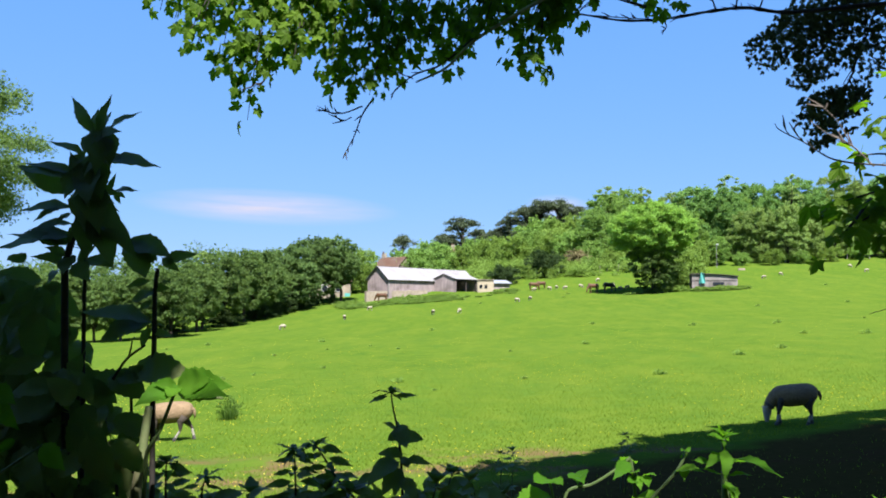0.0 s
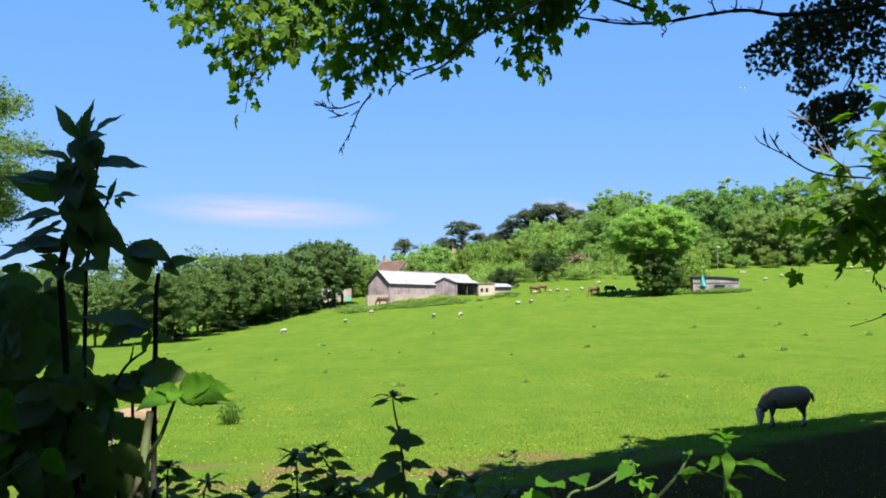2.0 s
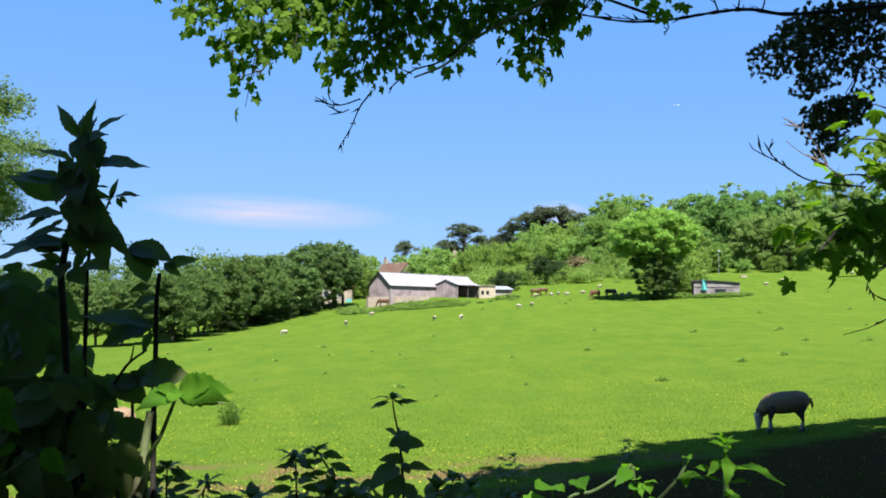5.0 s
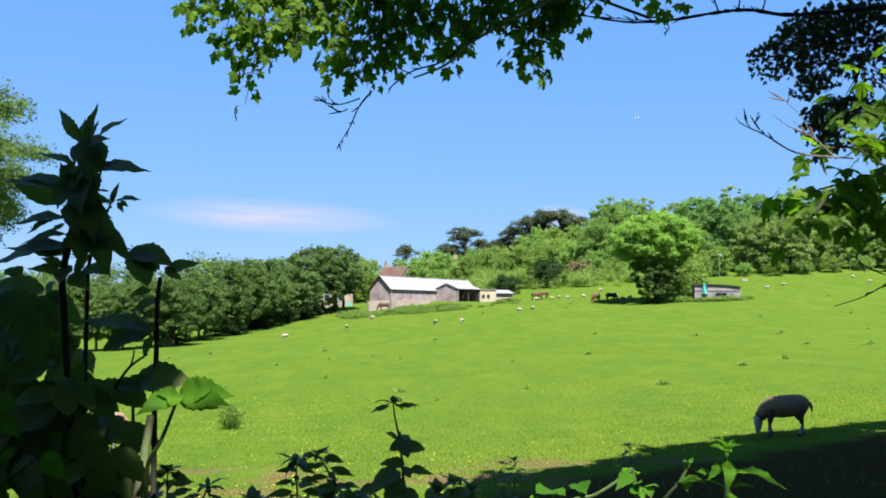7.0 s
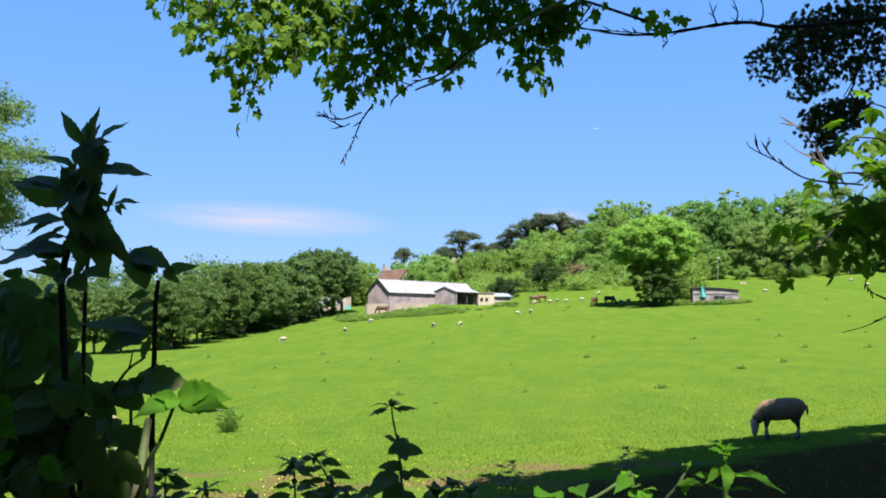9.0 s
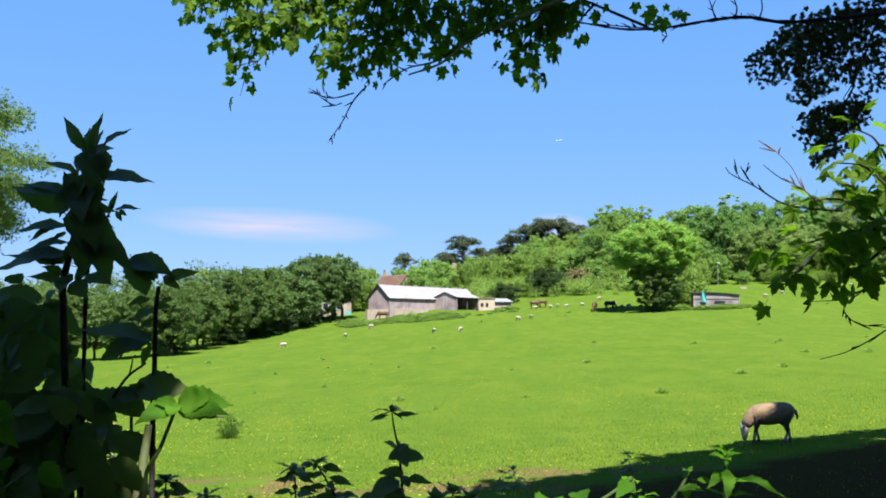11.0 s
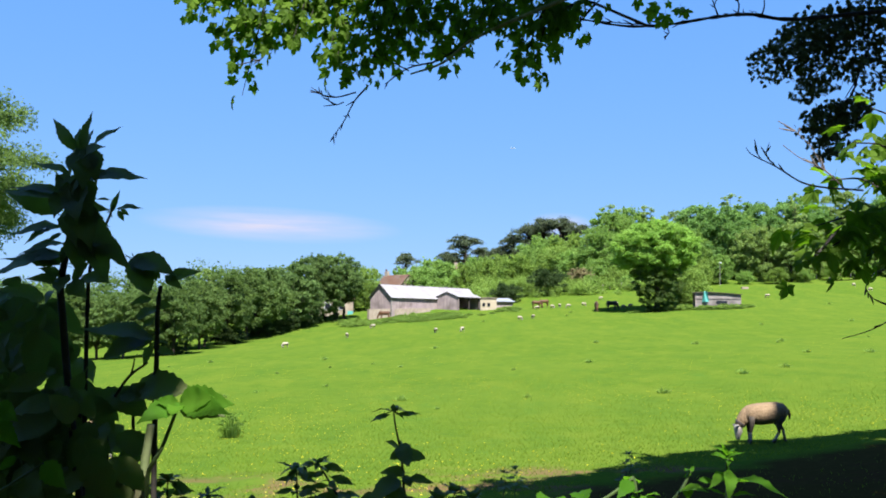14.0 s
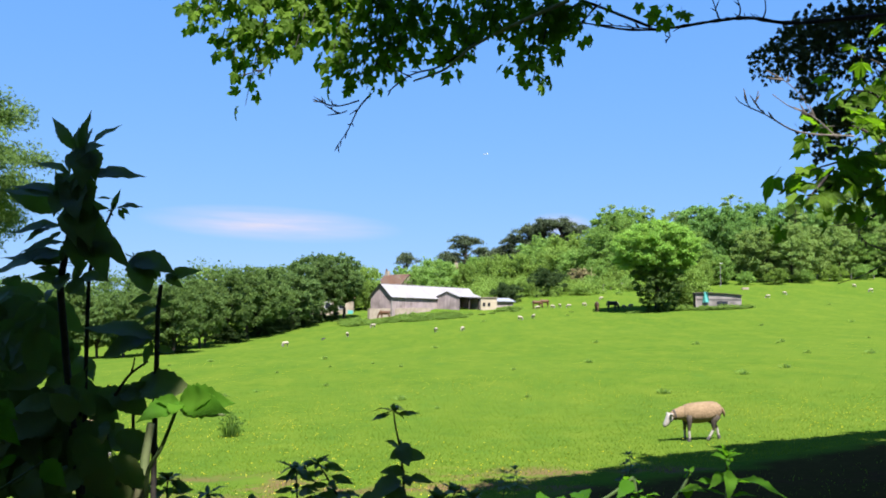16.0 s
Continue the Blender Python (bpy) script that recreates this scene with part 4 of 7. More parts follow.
def sheep(name, fleece, face, label, group="", fine=True):
    """Heads along +x, stands on z = 0. Returns the animal and the parts that move."""
    e = holder(name)
    tagged(e, label, "sheep", group)
    k = 16 if fine else 8
    body = mesh_object("body", *loft([(-0.375, 0.51, 0.03, 0.04, 0), (-0.36, 0.505, 0.09, 0.09, 0), (-0.31, 0.495, 0.14, 0.135, 0), (-0.22, 0.485, 0.175, 0.165, 0), (-0.10, 0.475, 0.185, 0.175, 0), (0.03, 0.465, 0.185, 0.175, 0),
                                      (0.14, 0.46, 0.175, 0.168, 0), (0.23, 0.458, 0.15, 0.150, 0), (0.29, 0.455, 0.115, 0.12, 0), (0.335, 0.45, 0.06, 0.07, 0)], k, 0.03 if fine else 0.0), fleece, e, smooth_shade=True)
    neck = mesh_object("neck", *loft([(-0.09, 0.0, 0.05, 0.05, 0), (-0.03, 0.0, 0.11, 0.115, 0), (0.06, 0.005, 0.105, 0.115, 0), (0.15, 0.01, 0.09, 0.095, 0), (0.22, 0.01, 0.074, 0.078, 0), (0.27, 0.005, 0.055, 0.058, 0)], k, 0.025 if fine else 0.0), fleece, e, smooth_shade=True)
    neck.matrix_basis = pose(0.24, 0, 0.465)
    head_pieces = [loft([(-0.03, 0.0, 0.045, 0.05, 0), (0.0, 0.005, 0.064, 0.07, 0), (0.05, 0.0, 0.066, 0.072, 0), (0.11, -0.01, 0.054, 0.058, 0), (0.17, -0.018, 0.042, 0.044, 0), (0.205, -0.022, 0.034, 0.034, 0), (0.22, -0.025, 0.015, 0.016, 0)], 12)]
    for s in (-1, 1):
        head_pieces.append(tube([(0.01, 0.05 * s, 0.035), (0.0, 0.10 * s, 0.045), (-0.015, 0.15 * s, 0.035)], [0.018, 0.026, 0.006], 6))
    hv, hf = joined(head_pieces)
    head = mesh_object("head", hv, hf, face, neck, "white woolly face with sideways ears", True)
    head.matrix_basis = pose(0.25, 0, 0.005, 0, 25, 0)
    if fine:
        mesh_object("collar", *loft([(0.185, 0.01, 0.080, 0.086, 0), (0.19, 0.01, 0.086, 0.092, 0), (0.215, 0.01, 0.082, 0.088, 0), (0.22, 0.01, 0.072, 0.078, 0)], 16), TIMBER, neck, "dark collar")
    tail = mesh_object("tail", *tube([(0, 0, 0), (-0.04, 0, -0.03), (-0.055, 0, -0.10), (-0.05, 0, -0.16)], [0.03, 0.028, 0.024, 0.01], 7), fleece, e, smooth_shade=True)
    tail.matrix_basis = pose(-0.355, 0, 0.54)
    legs = []
    for x, s in ((0.21, -1), (0.21, 1), (-0.24, -1), (-0.24, 1)):
        back = x < 0
        bend = -0.035 if back else 0.012
        v, f = tube([(0, 0, 0.06), (0.02 if back else 0, 0, -0.05), (bend * 0.6, 0, -0.15), (bend, 0, -0.19), (bend * 0.4, 0, -0.30), (bend * 0.3, 0, -0.335)], [0.075 if back else 0.06, 0.060 if back else 0.045, 0.030, 0.022, 0.018, 0.021], 8)
        leg = mesh_object("leg", v, f, LEG_WOOL, e, smooth_shade=True)
        leg.matrix_basis = pose(x, 0.10 * s, 0.375)
        sv, sf = tube([(bend * 0.9, 0, -0.20), (bend * 0.6, 0, -0.25), (bend * 0.4, 0, -0.30), (bend * 0.3, 0, -0.335)], [0.023, 0.022, 0.021, 0.023], 8)
        mesh_object("sock", sv, sf, face, leg, "white lower leg")
        hv, hf = tube([(0, 0, 0.03), (0.006, 0, 0.0), (0.01, 0, -0.03)], [0.024, 0.028, 0.031], 8)
        hoof = mesh_object("hoof", hv, hf, HOOF, leg)
        hoof.matrix_basis = pose(bend * 0.3, 0, -0.345)
        legs.append(leg)
    return e, neck, head, legs, tail


def horse(name, coat, label, graze=True):
    e = holder(name)
    tagged(e, label, "horse", "grazing horses")
    mesh_object("body", *loft([(-0.80, 1.18, 0.10, 0.12, 0), (-0.74, 1.15, 0.24, 0.26, 0), (-0.5, 1.13, 0.30, 0.32, 0), (-0.1, 1.08, 0.31, 0.31, 0), (0.3, 1.08, 0.29, 0.31, 0), (0.6, 1.12, 0.24, 0.30, 0), (0.75, 1.14, 0.12, 0.18, 0)], 10), coat, e, smooth_shade=True)
    a = 52 if graze else -30
    neck = mesh_object("neck", *loft([(-0.15, 0, 0.17, 0.26, 0), (0.2, 0.0, 0.14, 0.2, 0), (0.6, 0.0, 0.1, 0.14, 0), (0.75, 0, 0.08, 0.1, 0)], 10), coat, e, smooth_shade=True)
    neck.matrix_basis = pose(0.62, 0, 1.22, 0, a, 0)
    head = mesh_object("head", *loft([(-0.05, 0.03, 0.08, 0.12, 0), (0.1, 0, 0.10, 0.13, 0), (0.35, -0.02, 0.08, 0.09, 0), (0.55, -0.02, 0.06, 0.065, 0), (0.6, -0.02, 0.03, 0.03, 0)], 10), coat, neck, smooth_shade=True)
    head.matrix_basis = pose(0.7, 0, 0.02, 0, 20 if graze else 70, 0)
    mesh_object("mane", *tube([(0.0, 0, 0.24), (0.3, 0, 0.2), (0.65, 0, 0.15)], [0.05, 0.05, 0.03], 6), BLACK_COAT, neck)
    mesh_object("tail", *tube([(-0.78, 0, 1.25), (-0.92, 0, 1.05), (-0.93, 0, 0.6)], [0.05, 0.08, 0.03], 6), BLACK_COAT, e)
    for x in (0.52, -0.58):
        for s in (-1, 1):
            b = -0.08 if x < 0 else 0.02
            mesh_object("leg", *tube([(x, 0.15 * s, 1.05), (x, 0.15 * s, 0.8), (x + b, 0.15 * s, 0.5), (x + b * 0.6, 0.15 * s, 0.15), (x + b * 0.3 + 0.03, 0.15 * s, -0.02)], [0.15, 0.12, 0.065, 0.05, 0.07], 8), coat, e)
    return e


right_sheep = sheep("sheep", FLEECE, FACE, "cream woolly sheep grazing at the edge of the shade")
left_sheep = sheep("sheep", FLEECE, FACE, "cream woolly sheep walking behind the dark shrub")


def flock():
    """White sheep and horses far up the pasture."""
    far, neck, head, legs, tail = sheep("sheep", FLEECE_PALE, FACE, "small white sheep grazing far up the pasture", "far flock", fine=False)
    neck.matrix_basis = pose(0.24, 0, 0.465, 0, 62, 0)
    spots = (((-17.04, 101.24), 200), ((-11.90, 114.99), 80), ((-9.90, 129.02), 170), ((-1.22, 114.34), 110), ((1.96, 113.80), 240), ((10.09, 129.51), 15), ((14.21, 148.37), 190), ((16.64, 148.79), 20),
             ((19.02, 148.09), 170), ((21.74, 149.79), 10), ((25.94, 159.18), 200), ((26.69, 149.08), 30), ((27.96, 144.20), 190), ((26.60, 142.42), 20), ((51.18, 151.50), 150), ((55.60, 156.33), 20),
             ((70.14, 157.23), 170), ((71.38, 166.46), 10), ((9.79, 151.07), 10), ((17.94, 150.07), 60), ((12.04, 131.49), 120))
    for i, (p, rz) in enumerate(spots):
        s = 0.92
        m = Matrix.LocRotScale((p[0], p[1], gz(*p)), Euler((0, 0, radians(rz))), (s, s, s))
        if i == 0:
            far.matrix_basis = m
        else:
            copy_thing(far, pose(0, 0, 0)).matrix_basis = m
    herd = []
    for p, rz, coat, lab in (((22.05, 139.34), 185, CHESTNUT, "chestnut brown horse grazing on the slope"), ((24.42, 140.14), 20, BLACK_COAT, "black horse grazing beside a brown horse"),
                             ((14.31, 150.36), 15, CHESTNUT, "chestnut brown horse grazing below the barn"), ((15.68, 151.50), 200, CHESTNUT, "chestnut brown horse grazing below the barn"), ((-9.3, 145.0), 170, CHESTNUT, "chestnut brown horse standing by the yard wall")):
        h = horse("horse", coat, lab)
        k = 0.98 if p[1] < 150 else 0.86
        h.matrix_basis = Matrix.LocRotScale((p[0], p[1], gz(*p)), Euler((0, 0, radians(rz))), (k, k, k))
        herd.append(h)
    return herd


herd = flock()


def small_bird():
    """A dark bird that crosses low over the pasture."""
    e = holder("bird")
    tagged(e, "small dark bird flying low over the pasture", "bird")
    mesh_object("body", *loft([(-0.13, 0.0, 0.008, 0.006, 0), (-0.08, 0.0, 0.02, 0.012, 0), (-0.02, 0, 0.03, 0.03, 0), (0.04, 0.0, 0.028, 0.03, 0), (0.075, 0.01, 0.02, 0.022, 0), (0.10, 0.008, 0.008, 0.008, 0), (0.125, 0.004, 0.002, 0.002, 0)], 8), BLACK_COAT, e, smooth_shade=True)
    wings = []
    for s in (-1, 1):
        v = [(0.05, 0.0, 0.01), (-0.05, 0.0, 0.008), (-0.05, s * 0.10, 0.012), (-0.09, s * 0.20, 0.01), (-0.02, s * 0.12, 0.018), (0.05, s * 0.08, 0.018)]
        v += [(x, y, z - 0.006) for x, y, z in v]
        f = [(0, 1, 2, 4, 5), (2, 3, 4), (11, 10, 8, 7, 6), (10, 9, 8)] + [(a, a + 6, b + 6, b) for a, b in ((1, 0), (2, 1), (3, 2), (4, 3), (5, 4), (0, 5))]
        wings.append(mesh_object("wing", v, f, BLACK_COAT, e))
    return e, wings


bird = small_bird()
# ---- near plants ----


def ovate_mesh(name, seed, material, width=0.5, teeth=0.05, fold=0.22, droop=0.3, n=14, blunt=1.2):
    """A pointed leaf one unit long with a toothed edge, a folded midrib and a drooping tip."""
    rng = random.Random(seed)
    vs, fs = [], []
    twist = rng.uniform(-0.3, 0.3)
    for i in range(n + 1):
        t = i / n
        w = width * 0.5 * (math.sin(math.pi * t ** 0.80) ** blunt if 0 < t < 1 else 0.0) + 0.004
        w *= 1 + (teeth * 2 if i % 2 else -teeth * 2)
        z = -droop * t * t + 0.02 * math.sin(9 * t + seed)
        for k, s in enumerate((-1.0, -0.5, 0.0, 0.5, 1.0)):
            vs.append((s * w, t - abs(s) * 0.03, z + abs(s) * w * fold * 2 + s * twist * t * w + (0.015 * math.sin(22 * t) * abs(s))))
    for i in range(n):
        for k in range(4):
            a = i * 5 + k
            fs.append((a, a + 1, a + 6, a + 5))
    vs += [(-0.012, -0.22, 0.02), (0.012, -0.22, 0.02), (0.008, 0.02, -0.004), (-0.008, 0.02, -0.004)]
    b = len(vs) - 4
    fs.append((b, b + 1, b + 2, b + 3))
    me = bpy.data.meshes.new(name)
    me.from_pydata(vs, [], fs)
    me.materials.append(material)
    me.polygons.foreach_set("use_smooth", [True] * len(me.polygons))
    return me


def maple_mesh(name, seed, material, droop=0.35):
    """A five-lobed leaf about one unit long and wide, on its stalk."""
    rng = random.Random(seed)
    half = [(-65, 0.30), (-34, 0.62), (-22, 0.56), (-8, 0.50), (8, 0.66), (21, 0.86), (30, 0.76), (39, 0.70), (48, 0.55), (61, 0.68), (70, 0.84), (79, 0.82), (90, 1.00)]
    out = [(a, r) for a, r in half] + [(180 - a, r) for a, r in half[-2::-1]]
    vs = [(0, 0.0, 0.0)]
    for a, r in out:
        r *= rng.uniform(0.92, 1.08)
        x, y = r * math.cos(radians(a)), r * math.sin(radians(a)) * 0.95
        vs.append((x * 0.82, y, -droop * r * r + 0.10 * abs(x) + rng.uniform(-0.03, 0.03)))
    mids = []
    fs = [(0, i, i + 1) for i in range(1, len(out))]
    b = len(vs)
    vs += [(-0.012, 0.02, 0.004), (0.012, 0.02, 0.004), (0.02, -0.7, 0.15), (-0.004, -0.7, 0.15)]
    fs.append((b, b + 1, b + 2, b + 3))
    me = bpy.data.meshes.new(name)
    me.from_pydata(vs, [], fs)
    me.materials.append(material)
    return me


MAPLE = [maple_mesh("leaf", i, LEAF_MAPLE, 0.2 + 0.12 * i) for i in range(5)]
SHRUB = [ovate_mesh("leaf", i, LEAF_SHRUB, 0.44 + 0.05 * (i % 3), 0.025, 0.13, 0.10 + 0.12 * i) for i in range(5)]
SLIM = [ovate_mesh("leaf", 40 + i, LEAF_SHRUB, 0.20 + 0.03 * i, 0.03, 0.13, 0.05 + 0.15 * i) for i in range(3)]
ARCH = [ovate_mesh("leaf", 60 + i, LEAF_SHRUB, 0.31 + 0.05 * i, 0.012, 0.10, 0.26 + 0.12 * i) for i in range(3)]
ROUND = [ovate_mesh("leaf", 10 + i, LEAF_SHRUB, 0.54 + 0.04 * (i % 3), 0.03, 0.12, 0.1 + 0.12 * i, blunt=0.72) for i in range(5)]
ELDER = [ovate_mesh("leaf", 70 + i, LEAF_SHRUB, 0.31 + 0.05 * i, 0.04, 0.15, 0.12 + 0.14 * i) for i in range(4)]
MAPLE_SHADED = [maple_mesh("leaf", 50 + i, LEAF_SHADED, 0.2 + 0.1 * i) for i in range(3)]
NETTLE = [ovate_mesh("leaf", 20 + i, LEAF_NETTLE, 0.32 + 0.03 * (i % 3), 0.05, 0.18, 0.1 + 0.12 * i) for i in range(4)]
BRAMBLE = [ovate_mesh("leaf", 30 + i, LEAF_NETTLE, 0.52 + 0.04 * (i % 3), 0.04, 0.16, 0.05 + 0.1 * i) for i in range(4)]


def leaf_pose(base, way, size, up=(0, 0, 1), spin=0.0):
    """A leaf that starts at base, points along way and turns its face towards up."""
    y = Vector(way).normalized()
    z = Vector(up) - y * Vector(up).dot(y)
    if z.length < 0.05:
        z = Vector((0.1, -1, 0.1)) - y * y.dot(Vector((0.1, -1, 0.1)))
    z.normalize()
    x = y.cross(z)
    r = Matrix((x, y, z)).transposed().to_4x4()
    return Matrix.Translation(base) @ r @ Matrix.Rotation(spin, 4, "Y") @ Matrix.Diagonal((size, size, size, 1))


def along(pts, k):
    """The point at share k of a polyline, and its direction."""
    pts = [Vector(p) for p in pts]
    ls = [(b - a).length for a, b in zip(pts, pts[1:])]
    d = k * sum(ls)
    for a, b, l in zip(pts, pts[1:], ls):
        if d <= l or b is pts[-1]:
            return a.lerp(b, min(1, d / max(l, 1e-6))), (b - a).normalized()
        d -= l


def rounded(pts, n=10):
    """A smooth line through a few points, however unevenly they are spaced."""
    p = [Vector(q) for q in pts]
    t = [0.0]
    for a, b in zip(p, p[1:]):
        t.append(t[-1] + max(1e-5, (b - a).length))
    m = []
    for i in range(len(p)):
        a, b = max(0, i - 1), min(len(p) - 1, i + 1)
        m.append((p[b] - p[a]) / (t[b] - t[a]))
    out = []
    for i in range(len(p) - 1):
        d = t[i + 1] - t[i]
        for j in range(n):
            k = j / n
            out.append((2 * k ** 3 - 3 * k * k + 1) * p[i] + (k ** 3 - 2 * k * k + k) * d * m[i] + (3 * k * k - 2 * k ** 3) * p[i + 1] + (k ** 3 - k * k) * d * m[i + 1])
    out.append(p[-1])
    return out


def rooted(pts):
    """The line carried down to the ground from its lowest point."""
    x, y, z = pts[0]
    g = gz(x, y + 0.05)
    return [(x, y + 0.05, g - 0.05), (x, y + 0.02, (g + z) / 2)] + list(pts)


def shoot(name, pts, leaves, size, kinds, label, category, group="", r=0.006, first=0.15, rosette=6, seed=1, origin=None, material=None, droop=0.1, taper=0.35, tilt=0.25, rise=(0.5, 1.8)):
    """An upright stem with leaves in crossed pairs and a tuft of young leaves at its tip."""
    rng = random.Random(seed)
    line = rounded(rooted(pts), 6)
    o = Vector(origin) if origin else Vector(line[0])
    e = holder(name, *o)
    tagged(e, label, category, group)
    loc = [p - o for p in line]
    n = len(loc)
    mesh_object("stem", *tube(loc, [r * (1.25 - 0.9 * i / n) for i in range(n)], 7), material or (TWIG if "shrub" in name or "elder" in name else STEM), e, smooth_shade=True)
    turn = rng.uniform(0, 3)
    for i in range(leaves):
        k = first + (1 - first) * i / max(1, leaves - 1) * 0.97
        p, d = along(loc, k)
        turn += 1.57 + rng.uniform(-0.3, 0.3)
        s = size * (1 - taper * (i / max(1, leaves - 1)) ** 2) * rng.uniform(0.8, 1.15)
        for a in (turn, turn + 3.14 + rng.uniform(-0.4, 0.4)):
            w = Vector((math.cos(a), math.sin(a), rng.uniform(-0.15, 0.5) - droop))
            base = p + w.normalized() * s * 0.22
            shared("leaf", rng.choice(kinds), e, leaf_pose(base, w, s, (rng.uniform(-0.4, 0.4), -tilt + rng.uniform(-0.35, 0.35), 1 - 0.5 * tilt)))
    p = loc[-1]
    for i in range(rosette):
        a = turn + i * 2.4
        w = Vector((math.cos(a), math.sin(a), rng.uniform(*rise)))
        s = size * rng.uniform(0.45, 0.75)
        shared("leaf", rng.choice(kinds), e, leaf_pose(p, w, s, (math.cos(a) * -0.6, math.sin(a) * -0.6, 1)))
    return e


def leaf_at(e, base, tip, kinds, rng, up=(0, -0.5, 1)):
    """One leaf of the thing e from base to tip, both in the place's metres."""
    o = e.matrix_basis.translation
    b, w = Vector(base) - o, Vector(tip) - Vector(base)
    return shared("leaf", rng.choice(kinds), e, leaf_pose(b, w, w.length, up))


def set_leaves(e, rows, rng, kinds=None):
    """Leaves of the thing e: base, tip and manner (a arching, s slim, r broad, f facing)."""
    for b, t, k in rows:
        if k == "a":
            leaf_at(e, b, t, ARCH[:2], rng, (rng.uniform(-0.15, 0.15), -0.62, 0.78))
        elif k == "s":
            leaf_at(e, b, t, kinds or SLIM[1:], rng, (rng.uniform(-0.2, 0.2), -0.9, 0.35))
        elif k == "r":
            leaf_at(e, b, t, kinds or ROUND[:3], rng, (rng.uniform(-0.3, 0.3), -0.8, 0.55))
        else:
            leaf_at(e, b, t, kinds or SHRUB[:4], rng, (rng.uniform(-0.4, 0.4), -0.85, 0.45))


def stem_of(e, pts, r0, r1, material, sides=7):
    o = e.matrix_basis.translation
    line = [p - o for p in rounded(pts, 5)]
    n = len(line) - 1
    return mesh_object("stem", *tube(line, [r0 + (r1 - r0) * i / n for i in range(n + 1)], sides), material, e, smooth_shade=True)


def thicket(rng, origin, n, low, high, reach, near, far, size, kinds):
    """Stems from the ground under a mass of overlapping leaves; reach(z) gives its outer side per metre of distance."""
    m = holder("shrub_thicket", *origin)
    tagged(m, "dense shaded thicket of broad dark leaves", "shrub")
    o = m.matrix_basis.translation
    for i in range(6):
        x, y = -0.84 + 0.05 * i, 0.5 * (near + far)
        mesh_object("stem", *tube([(x - o.x, y - o.y, gz(x, y) - o.z - 0.05), (x + 0.03 - o.x, y - o.y, 0.7 - o.z), (x - o.x, y - o.y, 0.25 * low + 0.75 * high - 0.1 - o.z)], [0.007, 0.006, 0.003], 6), TWIG, m)
    for i in range(n):
        z = rng.uniform(low, high)
        y = rng.uniform(near, far)
        s = rng.uniform(*size)
        x = rng.uniform(-0.485, reach(z)) * y - 0.3 * s
        w = Vector((rng.uniform(-1, 0.8), rng.uniform(-0.6, 0.3), rng.uniform(-1.0, 0.3)))
        shared("leaf", rng.choice(kinds), m, leaf_pose(Vector((x, y, z)) - o, w, s, (rng.uniform(-0.5, 0.5), -0.9, 0.4)))


